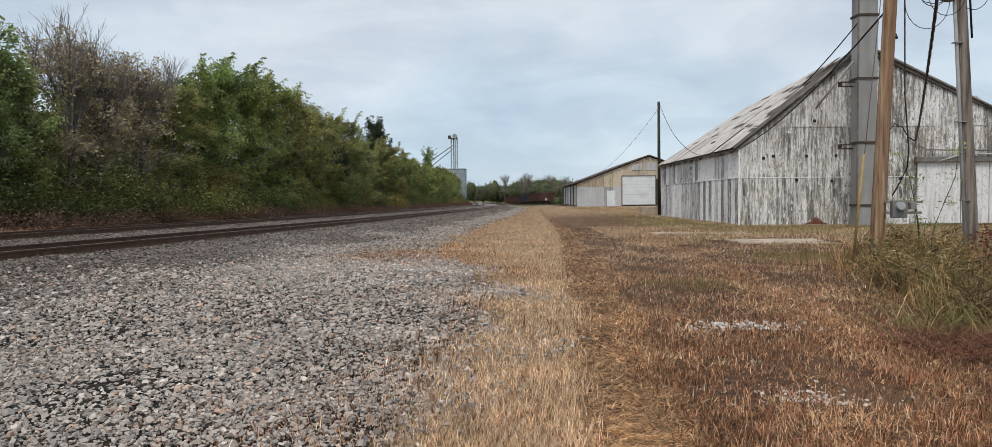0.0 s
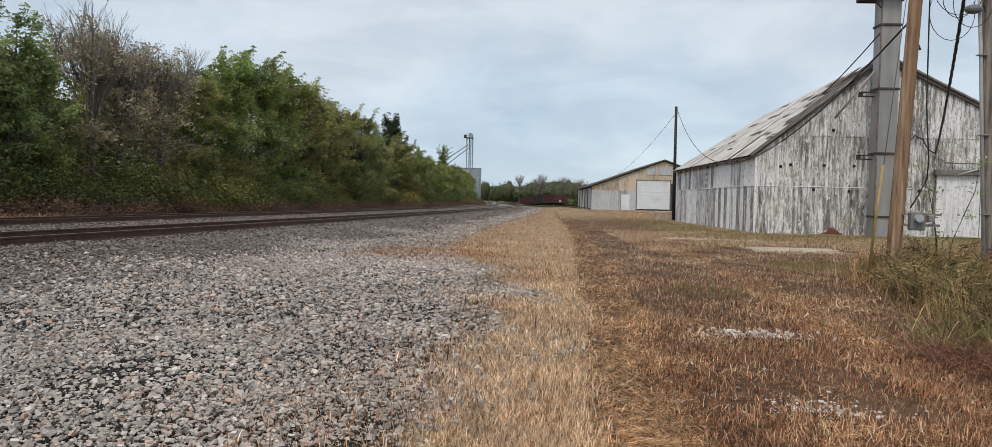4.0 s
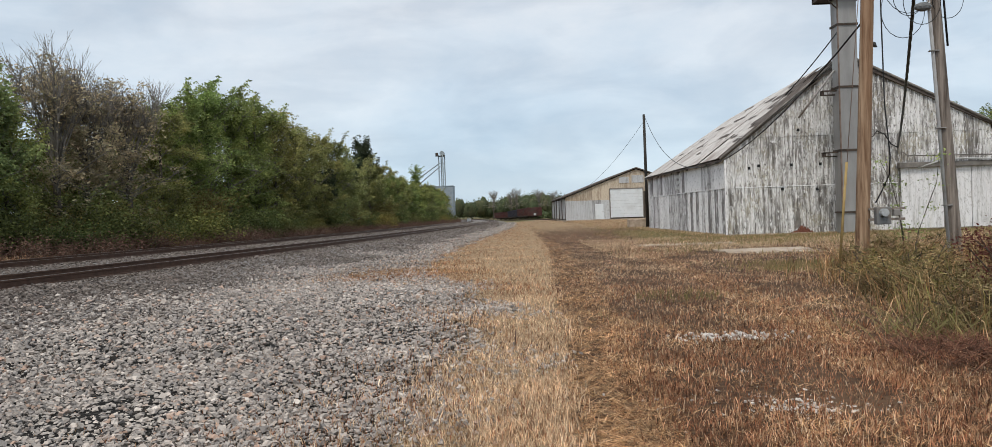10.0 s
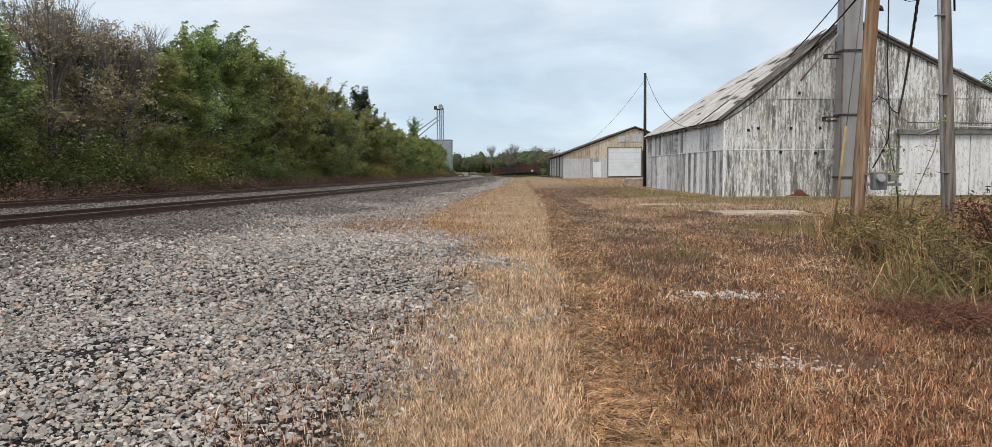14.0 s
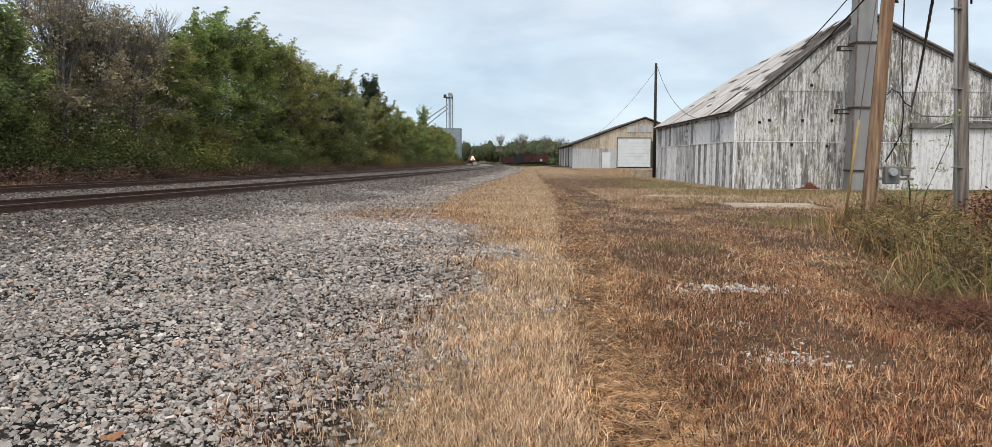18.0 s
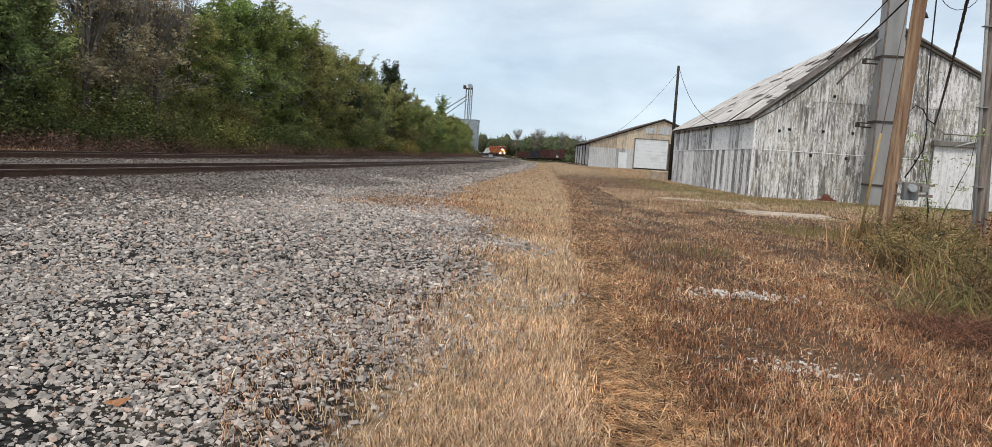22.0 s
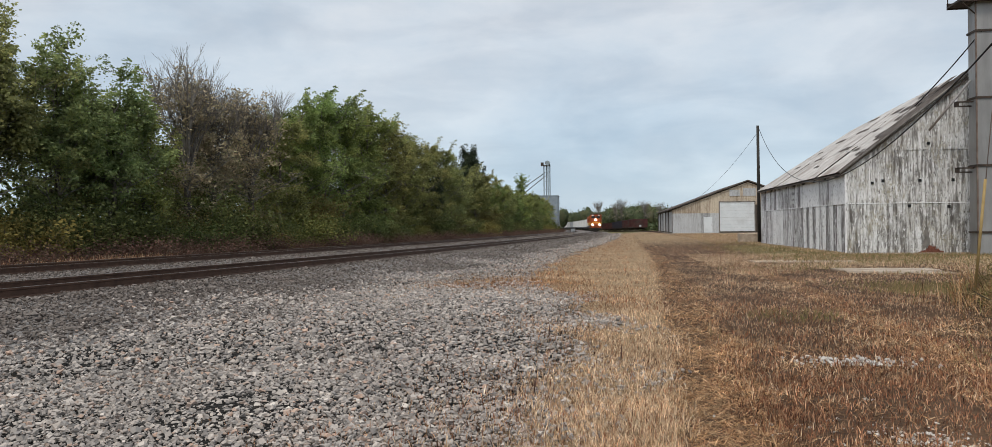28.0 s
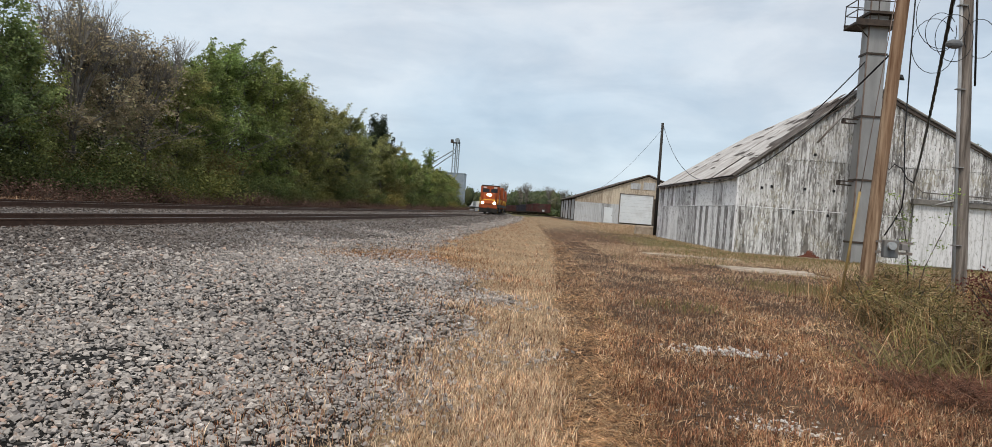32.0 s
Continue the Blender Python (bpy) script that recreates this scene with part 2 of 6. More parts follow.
def tube(points, radii, sides=8, cap=True, bm=None):
    """A round tube through the points."""
    bm = bm or bmesh.new()
    pts = [Vector(p) for p in points]
    if not hasattr(radii, "__len__"):
        radii = [radii] * len(pts)
    rings = []
    up = Vector((0, 0, 1))
    for i, p in enumerate(pts):
        d = (pts[min(i + 1, len(pts) - 1)] - pts[max(i - 1, 0)]).normalized()
        a = d.cross(up if abs(d.z) < 0.95 else Vector((1, 0, 0))).normalized()
        b = a.cross(d)
        rings.append([bm.verts.new(p + (a * math.cos(2 * math.pi * k / sides) + b * math.sin(2 * math.pi * k / sides)) * radii[i]) for k in range(sides)])
    for r0, r1 in zip(rings, rings[1:]):
        for k in range(sides):
            bm.faces.new((r0[k], r0[(k + 1) % sides], r1[(k + 1) % sides], r1[k])).smooth = True
    if cap:
        bm.faces.new(rings[0][::-1])
        bm.faces.new(rings[-1])
    return bm


def sag(a, b, drop, n=14):
    a, b = Vector(a), Vector(b)
    return [a.lerp(b, i / n) - Vector((0, 0, drop * 4 * (i / n) * (1 - i / n))) for i in range(n + 1)]


# ---- materials ----
def base_mat(name, rough=0.8, metal=0.0):
    m = bpy.data.materials.new(name)
    m.use_nodes = True
    b = m.node_tree.nodes["Principled BSDF"]
    b.inputs["Roughness"].default_value = rough
    b.inputs["Metallic"].default_value = metal
    b.inputs["Specular IOR Level"].default_value = 0.2
    return m, m.node_tree, b


def coords(nt, kind, stretch):
    if kind == "pos":
        src = nt.nodes.new("ShaderNodeNewGeometry").outputs["Position"]
    else:
        src = nt.nodes.new("ShaderNodeTexCoord").outputs["Object"]
    mp = nt.nodes.new("ShaderNodeMapping")
    mp.inputs["Scale"].default_value = stretch
    nt.links.new(src, mp.inputs[0])
    return mp.outputs[0]


def grain(nt, vec, scale, detail=4, rough=0.6):
    n = nt.nodes.new("ShaderNodeTexNoise")
    n.inputs["Scale"].default_value, n.inputs["Detail"].default_value, n.inputs["Roughness"].default_value = scale, detail, rough
    nt.links.new(vec, n.inputs[0])
    return n.outputs[0]


def ramp(nt, fac, lo, hi, c0=(0, 0, 0), c1=(1, 1, 1)):
    r = nt.nodes.new("ShaderNodeValToRGB")
    e = r.color_ramp.elements
    e[0].position, e[0].color = lo, (*c0, 1)
    e[1].position, e[1].color = hi, (*c1, 1)
    nt.links.new(fac, r.inputs[0])
    return r.outputs[0]


def blend(nt, fac, a, b, mode="MIX"):
    x = nt.nodes.new("ShaderNodeMix")
    x.data_type, x.blend_type = "RGBA", mode
    for sock, val in ((x.inputs[0], fac), (x.inputs[6], a), (x.inputs[7], b)):
        if isinstance(val, bpy.types.NodeSocket):
            nt.links.new(val, sock)
        elif isinstance(val, tuple):
            sock.default_value = (*val, 1)
        else:
            sock.default_value = val
    return x.outputs[2]


def relief(nt, b, height, strength, distance=0.02):
    n = nt.nodes.new("ShaderNodeBump")
    n.inputs["Strength"].default_value, n.inputs["Distance"].default_value = strength, distance
    nt.links.new(height, n.inputs["Height"])
    nt.links.new(n.outputs[0], b.inputs["Normal"])


def chance(nt, kind):
    if kind == "object":
        return nt.nodes.new("ShaderNodeObjectInfo").outputs["Random"]
    return nt.nodes.new("ShaderNodeNewGeometry").outputs["Random Per Island"]


def surf(name, c1, c2, scale=4.0, rough=0.8, bump=0.3, c3=None, s3=0.5, stretch=(1, 1, 1), rnd="", rvar=0.3, metal=0.0, kind="pos", fine=40.0):
    """A surface of two colours mottled at one size, a third at a larger one, and a little chance from piece to piece."""
    m, nt, b = base_mat(name, rough, metal)
    v = coords(nt, kind, stretch)
    col = blend(nt, ramp(nt, grain(nt, v, scale, 6), 0.35, 0.65), c1, c2)
    if c3:
        col = blend(nt, ramp(nt, grain(nt, v, s3, 4), 0.5, 0.68), col, c3)
    if rnd:
        lo, hi = 1 - rvar, 1 + rvar
        col = blend(nt, 1.0, col, ramp(nt, chance(nt, rnd), 0, 1, (lo, lo, lo), (hi, hi, hi)), "MULTIPLY")
    nt.links.new(col, b.inputs["Base Color"])
    if bump:
        relief(nt, b, grain(nt, v, fine, 3), bump)
    return m


def many(name, cols, rough=0.8, rvar=0.3, trans=0.0, rnd="island", bump=0.0, turn=None, tuft=None, each=0.0):
    """Loose pieces: each takes one of several colours by chance. tuft: size and strength of lighter and darker tufts; each: chance from plant to plant."""
    m, nt, b = base_mat(name, rough)
    r = nt.nodes.new("ShaderNodeValToRGB")
    r.color_ramp.interpolation = "LINEAR"
    e = r.color_ramp.elements
    while len(e) < len(cols):
        e.new(0.5)
    for i, c in enumerate(cols):
        e[i].position, e[i].color = i / max(1, len(cols) - 1), (*c, 1)
    nt.links.new(chance(nt, rnd), r.inputs[0])
    v = coords(nt, "pos", (1, 1, 1))
    base = r.outputs[0]
    if turn:
        base = blend(nt, ramp(nt, grain(nt, v, 0.55, 5, 0.7), 0.54, 0.68, (0, 0, 0), (0.75, 0.75, 0.75)), base, turn)
    lo, hi = 1 - rvar, 1 + rvar
    col = blend(nt, 1.0, base, ramp(nt, grain(nt, v, 0.6, 4), 0.3, 0.7, (lo, lo, lo), (hi, hi, hi)), "MULTIPLY")
    if tuft:
        lo, hi = 1 - tuft[1], 1 + tuft[1]
        col = blend(nt, 1.0, col, ramp(nt, grain(nt, v, tuft[0], 3, 0.6), 0.36, 0.62, (lo, lo, lo), (hi, hi, hi)), "MULTIPLY")
    if each:
        lo, hi = 1 - each, 1 + each
        col = blend(nt, 1.0, col, ramp(nt, chance(nt, "object"), 0, 1, (hi, lo + 0.6 * each, lo), (lo, hi - 0.6 * each, lo + each)), "MULTIPLY")
    nt.links.new(col, b.inputs["Base Color"])
    if bump:
        relief(nt, b, grain(nt, v, 60, 3), bump)
    if trans:
        t = nt.nodes.new("ShaderNodeBsdfTranslucent")
        nt.links.new(col, t.inputs[0])
        mx = nt.nodes.new("ShaderNodeMixShader")
        mx.inputs[0].default_value = trans
        nt.links.new(b.outputs[0], mx.inputs[1])
        nt.links.new(t.outputs[0], mx.inputs[2])
        nt.links.new(mx.outputs[0], nt.nodes["Material Output"].inputs[0])
    return m


def old_metal(name, paint, dark, rust, cover=(0.42, 0.66), rvar=0.12, sheets=0.2, moss=None, mid=None):
    """Weathered sheet metal: paint with dark streaks that run down it, and a little rust. Some sheets keep more of their paint than others, by sheets."""
    m, nt, b = base_mat(name, 0.75)
    v = coords(nt, "pos", (1, 1, 0.075))
    w = coords(nt, "pos", (1, 1, 1))
    d = coords(nt, "pos", (1, 1, 0.35))
    patch = grain(nt, w, 0.42, 6, 0.65)
    both = nt.nodes.new("ShaderNodeMath")
    both.operation = "MULTIPLY_ADD"
    nt.links.new(patch, both.inputs[0])
    both.inputs[1].default_value = 0.4
    nt.links.new(grain(nt, v, 8.0, 9, 0.72), both.inputs[2])
    worn = nt.nodes.new("ShaderNodeMath")
    worn.operation = "MULTIPLY_ADD"
    nt.links.new(chance(nt, "object"), worn.inputs[0])
    worn.inputs[1].default_value = sheets
    nt.links.new(both.outputs[0], worn.inputs[2])
    lo, hi = cover[0] + 0.2 + sheets * 0.5, cover[1] + 0.2 + sheets * 0.5
    col = blend(nt, ramp(nt, worn.outputs[0], lo - 0.05, hi - 0.03), paint, mid or tuple(0.5 * (p_ + q_) for p_, q_ in zip(paint, dark)))
    col = blend(nt, ramp(nt, worn.outputs[0], lo + 0.06, hi + 0.06), col, dark)
    if moss:
        col = blend(nt, ramp(nt, grain(nt, w, 0.5, 5, 0.7), 0.49, 0.60, (0, 0, 0), (0.8, 0.8, 0.8)), col, blend(nt, ramp(nt, grain(nt, d, 14, 6, 0.7), 0.44, 0.56), moss, col))
    col = blend(nt, ramp(nt, grain(nt, d, 15, 9, 0.8), 0.545, 0.59), col, dark)
    col = blend(nt, ramp(nt, grain(nt, coords(nt, "pos", (1, 1, 0.25)), 11, 8, 0.75), 0.55, 0.60), col, paint)
    col = blend(nt, ramp(nt, grain(nt, v, 1.1, 7, 0.7), 0.66, 0.8), col, rust)
    lo, hi = 1 - rvar, 1 + rvar
    col = blend(nt, 1.0, col, ramp(nt, chance(nt, "object"), 0, 1, (hi, hi, hi), (lo, lo, lo)), "MULTIPLY")
    nt.links.new(col, b.inputs["Base Color"])
    relief(nt, b, grain(nt, w, 30, 4), 0.25)
    return m


def glow(name, col, power):
    m, nt, b = base_mat(name, 0.3)
    b.inputs["Base Color"].default_value = (*col, 1)
    b.inputs["Emission Color"].default_value = (*col, 1)
    b.inputs["Emission Strength"].default_value = power
    return m


M = {}
M["stone"] = many("crushed_stone", [(0.19, 0.172, 0.16), (0.38, 0.34, 0.305), (0.27, 0.25, 0.235), (0.49, 0.435, 0.39), (0.32, 0.286, 0.262), (0.45, 0.40, 0.36), (0.16, 0.148, 0.14), (0.64, 0.57, 0.51), (0.35, 0.30, 0.265), (0.50, 0.345, 0.265)], 0.9, 0.2, bump=0.4)
# browner ballast by the rails, with the bank's shade put into its colour
M["dark_stone"] = many("rust_darkened_ballast_stone", [(0.085, 0.068, 0.06), (0.16, 0.135, 0.12), (0.23, 0.20, 0.18), (0.11, 0.092, 0.08), (0.29, 0.255, 0.23)], 0.9, 0.15, bump=0.4)
M["limestone"] = many("white_stone", [(0.50, 0.46, 0.42), (0.70, 0.66, 0.62), (0.38, 0.34, 0.30)], 0.85, 0.1)
M["ballast"] = surf("ballast_bed", (0.10, 0.095, 0.09), (0.27, 0.25, 0.24), 22, 0.9, 1.0, (0.16, 0.12, 0.10), 0.4, fine=25)
M["rail"] = surf("rusty_rail_steel", (0.075, 0.045, 0.034), (0.12, 0.07, 0.05), 5, 0.6, 0.2, metal=0.4)
M["rail_head"] = surf("worn_rail_head", (0.22, 0.18, 0.16), (0.35, 0.31, 0.28), 3, 0.4, 0.1, metal=0.7)
M["tie"] = surf("creosoted_timber", (0.035, 0.028, 0.024), (0.09, 0.07, 0.055), 6, 0.9, 0.6, stretch=(0.3, 3, 3), rnd="object")
M["gold"] = many("dry_golden_grass", [(0.49, 0.315, 0.19), (0.78, 0.555, 0.36), (0.93, 0.75, 0.54), (0.20, 0.11, 0.06), (0.62, 0.41, 0.25), (0.89, 0.68, 0.47), (0.13, 0.07, 0.04)], 0.8, 0.3, 0.12, tuft=(9.0, 0.38))
M["brown"] = many("brown_dead_grass", [(0.16, 0.066, 0.036), (0.34, 0.142, 0.076), (0.71, 0.435, 0.26), (0.037, 0.016, 0.010), (0.225, 0.096, 0.053), (0.51, 0.27, 0.152)], 0.8, 0.35, 0.1, tuft=(6.0, 0.45))
M["gold_far"] = many("matted_golden_grass", [(0.52, 0.365, 0.23), (0.68, 0.49, 0.32), (0.80, 0.61, 0.42), (0.42, 0.28, 0.17), (0.62, 0.44, 0.285)], 0.85, 0.25, 0.15, tuft=(2.2, 0.22))
M["brown_far"] = many("matted_brown_grass", [(0.345, 0.188, 0.115), (0.46, 0.275, 0.175), (0.59, 0.39, 0.26), (0.235, 0.118, 0.07), (0.395, 0.225, 0.14)], 0.85, 0.3, 0.1, tuft=(1.6, 0.3))
M["hay"] = many("flattened_hay", [(0.46, 0.25, 0.115), (0.085, 0.036, 0.017), (0.80, 0.54, 0.31), (0.25, 0.115, 0.05), (0.62, 0.37, 0.18)], 0.8, 0.3, 0.1, tuft=(8.0, 0.45))
M["weed"] = many("tall_green_weeds", [(0.055, 0.052, 0.02), (0.19, 0.175, 0.06), (0.34, 0.27, 0.12), (0.03, 0.026, 0.013), (0.50, 0.37, 0.20), (0.13, 0.128, 0.044), (0.22, 0.105, 0.05), (0.25, 0.25, 0.08)], 0.7, 0.3, 0.25, tuft=(2.6, 0.6))
M["green"] = many("short_green_grass", [(0.16, 0.16, 0.06), (0.28, 0.22, 0.10), (0.44, 0.32, 0.18)], 0.7, 0.25, 0.3)
M["sumac"] = many("dark_red_leaves", [(0.11, 0.03, 0.03), (0.16, 0.05, 0.04), (0.10, 0.06, 0.03)], 0.7, 0.2, 0.3)
M["scrub"] = many("rusty_brown_scrub", [(0.12, 0.068, 0.052), (0.18, 0.10, 0.076), (0.085, 0.055, 0.043), (0.15, 0.108, 0.072)], 0.9, 0.25, 0.15)
M["scrub_tan"] = many("tan_dry_weed_leaves", [(0.22, 0.14, 0.075), (0.34, 0.23, 0.13), (0.13, 0.085, 0.045), (0.15, 0.12, 0.055)], 0.85, 0.25, 0.15)
M["brush"] = many("cut_brown_brush", [(0.06, 0.025, 0.017), (0.17, 0.068, 0.04), (0.30, 0.16, 0.10), (0.035, 0.018, 0.012), (0.22, 0.092, 0.055)], 0.85, 0.25, 0.1, tuft=(4.0, 0.35))
M["lime_blade"] = many("pale_green_blades", [(0.18, 0.175, 0.065), (0.28, 0.25, 0.10), (0.36, 0.28, 0.145)], 0.7, 0.2, 0.3)
M["dry_leaf"] = surf("brown_dead_leaf", (0.26, 0.12, 0.06), (0.36, 0.18, 0.09), 30, 0.8, 0.2)
M["leaf_a"] = many("green_leaves", [(0.153, 0.192, 0.066), (0.235, 0.284, 0.095), (0.35, 0.386, 0.145), (0.183, 0.225, 0.076)], 0.8, 0.35, 0.4, turn=(0.33, 0.30, 0.10), tuft=(1.1, 0.45), each=0.08)
M["leaf_b"] = many("olive_yellowing_leaves", [(0.175, 0.192, 0.074), (0.251, 0.261, 0.103), (0.356, 0.346, 0.136), (0.198, 0.218, 0.084)], 0.8, 0.35, 0.4, turn=(0.34, 0.29, 0.10), tuft=(1.1, 0.45), each=0.06)
M["leaf_c"] = many("deep_green_leaves", [(0.178, 0.218, 0.098), (0.251, 0.29, 0.124), (0.356, 0.382, 0.16)], 0.8, 0.35, 0.4, turn=(0.28, 0.27, 0.10), tuft=(1.1, 0.45), each=0.08)
M["leaf_d"] = many("brown_grey_leaves", [(0.351, 0.297, 0.201), (0.464, 0.388, 0.27), (0.403, 0.366, 0.214), (0.56, 0.427, 0.288)], 0.85, 0.3, 0.4, tuft=(1.1, 0.35))
# greens darkened in the colour itself for the shade under the trees
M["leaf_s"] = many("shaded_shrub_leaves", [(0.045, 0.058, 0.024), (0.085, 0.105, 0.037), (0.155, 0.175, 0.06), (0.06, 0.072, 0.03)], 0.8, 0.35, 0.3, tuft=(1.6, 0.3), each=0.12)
M["leaf_t"] = many("yellow_green_shrub_leaves", [(0.10, 0.108, 0.037), (0.185, 0.18, 0.06), (0.30, 0.255, 0.08), (0.13, 0.13, 0.045)], 0.8, 0.35, 0.3, tuft=(1.6, 0.3), each=0.12)
M["leaf_e"] = many("orange_brown_leaves", [(0.12, 0.10, 0.04), (0.20, 0.16, 0.055), (0.10, 0.095, 0.04), (0.32, 0.235, 0.07)], 0.8, 0.3, 0.35, tuft=(1.6, 0.3))
M["needle"] = many("dark_conifer_needles", [(0.025, 0.038, 0.024), (0.05, 0.068, 0.04), (0.085, 0.10, 0.055)], 0.8, 0.3, 0.1, tuft=(1.4, 0.3))
M["leaf_far"] = many("distant_woods_leaves", [(0.05, 0.075, 0.035), (0.085, 0.115, 0.05), (0.13, 0.145, 0.06), (0.07, 0.09, 0.045)], 0.8, 0.35, 0.2, tuft=(0.25, 0.35))
M["leaf_mass"] = surf("far_crown_mass", (0.035, 0.05, 0.028), (0.085, 0.10, 0.05), 1.1, 0.95, 0.0, (0.10, 0.095, 0.05), 0.08)
M["bark"] = surf("grey_bark", (0.15, 0.135, 0.12), (0.27, 0.25, 0.225), 9, 0.95, 0.6, stretch=(1, 1, 0.3), kind="obj")
M["trunk_bark"] = surf("dark_trunk_bark", (0.06, 0.05, 0.042), (0.13, 0.112, 0.095), 9, 0.95, 0.6, stretch=(1, 1, 0.3), kind="obj")
M["white_wall"] = old_metal("weathered_white_sheet", (0.80, 0.79, 0.79), (0.13, 0.118, 0.11), (0.31, 0.2, 0.13), (0.435, 0.565), 0.05, 0.09, (0.33, 0.29, 0.20), (0.42, 0.405, 0.39))
M["side_wall"] = old_metal("streaked_white_sheet", (0.86, 0.85, 0.86), (0.20, 0.185, 0.185), (0.36, 0.25, 0.19), (0.53, 0.64), 0.10, 0.34, None, (0.50, 0.48, 0.49))
M["door_wall"] = old_metal("worn_white_door_sheet", (0.80, 0.79, 0.80), (0.40, 0.385, 0.375), (0.36, 0.25, 0.19), (0.50, 0.66), 0.03, 0.05, None, (0.62, 0.61, 0.61))
M["roof"] = surf("weathered_roof_sheet", (0.42, 0.39, 0.37), (0.60, 0.575, 0.55), 2.2, 0.7, 0.2, (0.30, 0.26, 0.235), 0.6, rnd="object", rvar=0.12)
M["roof_rust"] = surf("bare_rusty_roof_edge", (0.07, 0.058, 0.052), (0.16, 0.135, 0.12), 2.5, 0.8, 0.3, (0.07, 0.05, 0.04), 0.5)
M["trim"] = surf("grey_dirty_trim", (0.13, 0.12, 0.11), (0.25, 0.23, 0.21), 3, 0.8, 0.2)
M["inner"] = surf("dark_timber_frame", (0.06, 0.05, 0.04), (0.1, 0.085, 0.07), 3, 0.9, 0.2)
M["concrete"] = surf("old_concrete", (0.33, 0.265, 0.20), (0.54, 0.45, 0.36), 2.2, 0.9, 0.5, (0.24, 0.18, 0.13), 0.5)
M["galv"] = surf("dull_galvanised_steel", (0.27, 0.265, 0.26), (0.37, 0.365, 0.36), 1.6, 0.55, 0.1, (0.27, 0.23, 0.2), 0.5, stretch=(1, 1, 0.25), metal=0.35, rnd="object", rvar=0.08)
M["galv_rust"] = surf("rust_stained_steel", (0.16, 0.11, 0.085), (0.26, 0.2, 0.17), 3, 0.7, 0.2, metal=0.2)
M["new_wood"] = surf("tan_utility_pole_timber", (0.15, 0.085, 0.05), (0.42, 0.295, 0.195), 16, 0.85, 0.6, (0.24, 0.125, 0.07), 0.9, stretch=(1, 1, 0.06), fine=30)
M["old_wood"] = surf("grey_utility_pole_timber", (0.095, 0.078, 0.066), (0.31, 0.265, 0.23), 16, 0.9, 0.5, (0.14, 0.105, 0.085), 0.6, stretch=(1, 1, 0.06), fine=30)
M["guard"] = surf("faded_yellow_plastic", (0.27, 0.19, 0.075), (0.38, 0.27, 0.115), 5, 0.6, 0.1, (0.22, 0.15, 0.075), 1.2)
M["black_wood"] = surf("dark_creosoted_pole", (0.03, 0.028, 0.025), (0.06, 0.055, 0.05), 6, 0.9, 0.3, stretch=(1, 1, 0.1))
M["cable"] = surf("black_cable", (0.015, 0.015, 0.016), (0.03, 0.03, 0.03), 9, 0.5, 0.1)
M["grey_box"] = surf("grey_meter_enamel", (0.14, 0.145, 0.15), (0.2, 0.205, 0.205), 6, 0.5, 0.1, (0.2, 0.17, 0.14), 2)
M["glass"] = surf("meter_glass", (0.3, 0.32, 0.33), (0.45, 0.47, 0.48), 9, 0.1, 0.0)
M["pvc"] = surf("pale_conduit", (0.40, 0.40, 0.40), (0.52, 0.52, 0.52), 4, 0.5, 0.1)
M["dark_steel"] = surf("dark_rusty_steel", (0.05, 0.04, 0.035), (0.1, 0.075, 0.06), 5, 0.7, 0.2, metal=0.3)
M["tan_wall"] = old_metal("tan_faded_sheet", (0.56, 0.49, 0.39), (0.29, 0.225, 0.165), (0.42, 0.30, 0.19), (0.44, 0.66))
M["grey_wall"] = old_metal("grey_faded_sheet", (0.50, 0.52, 0.54), (0.27, 0.27, 0.275), (0.4, 0.33, 0.28), (0.45, 0.75))
M["door_white"] = surf("pale_blue_white_door", (0.66, 0.71, 0.74), (0.72, 0.76, 0.79), 2, 0.5, 0.05, (0.6, 0.63, 0.65), 0.6)
M["bin"] = surf("galvanised_grain_bin", (0.25, 0.295, 0.335), (0.35, 0.385, 0.415), 1.2, 0.5, 0.1, metal=0.3)
M["far_steel"] = surf("pale_blue_grey_steelwork", (0.25, 0.30, 0.33), (0.33, 0.37, 0.4), 2, 0.6, 0.1)
M["gondola"] = surf("dark_red_gondola_paint", (0.05, 0.02, 0.02), (0.10, 0.04, 0.036), 1.5, 0.8, 0.2, (0.06, 0.05, 0.045), 0.4)
M["gondola_blue"] = surf("dark_navy_gondola_paint", (0.02, 0.022, 0.032), (0.045, 0.045, 0.06), 1.5, 0.8, 0.2)
M["orange"] = surf("orange_locomotive_paint", (0.30, 0.068, 0.022), (0.37, 0.092, 0.03), 1.5, 0.5, 0.05, (0.22, 0.05, 0.018), 0.4, kind="obj")
M["black"] = surf("black_running_gear", (0.02, 0.02, 0.02), (0.05, 0.045, 0.04), 3, 0.7, 0.1, kind="obj")
M["yellow"] = surf("yellow_stripe_paint", (0.7, 0.45, 0.05), (0.75, 0.5, 0.07), 3, 0.5, 0.05, kind="obj")
M["cab_glass"] = surf("dark_window_glass", (0.02, 0.024, 0.028), (0.04, 0.045, 0.05), 2, 0.1, 0.0, kind="obj")
M["box_white"] = surf("white_container_paint", (0.68, 0.68, 0.67), (0.76, 0.76, 0.75), 1.2, 0.55, 0.05, (0.55, 0.53, 0.5), 0.3, kind="obj", rnd="object", rvar=0.1)
M["box_grey"] = surf("grey_container_paint", (0.3, 0.32, 0.34), (0.38, 0.4, 0.42), 1.2, 0.55, 0.05, kind="obj")
M["lamp_on"] = glow("headlight_glow", (1.0, 0.86, 0.62), 14.0)
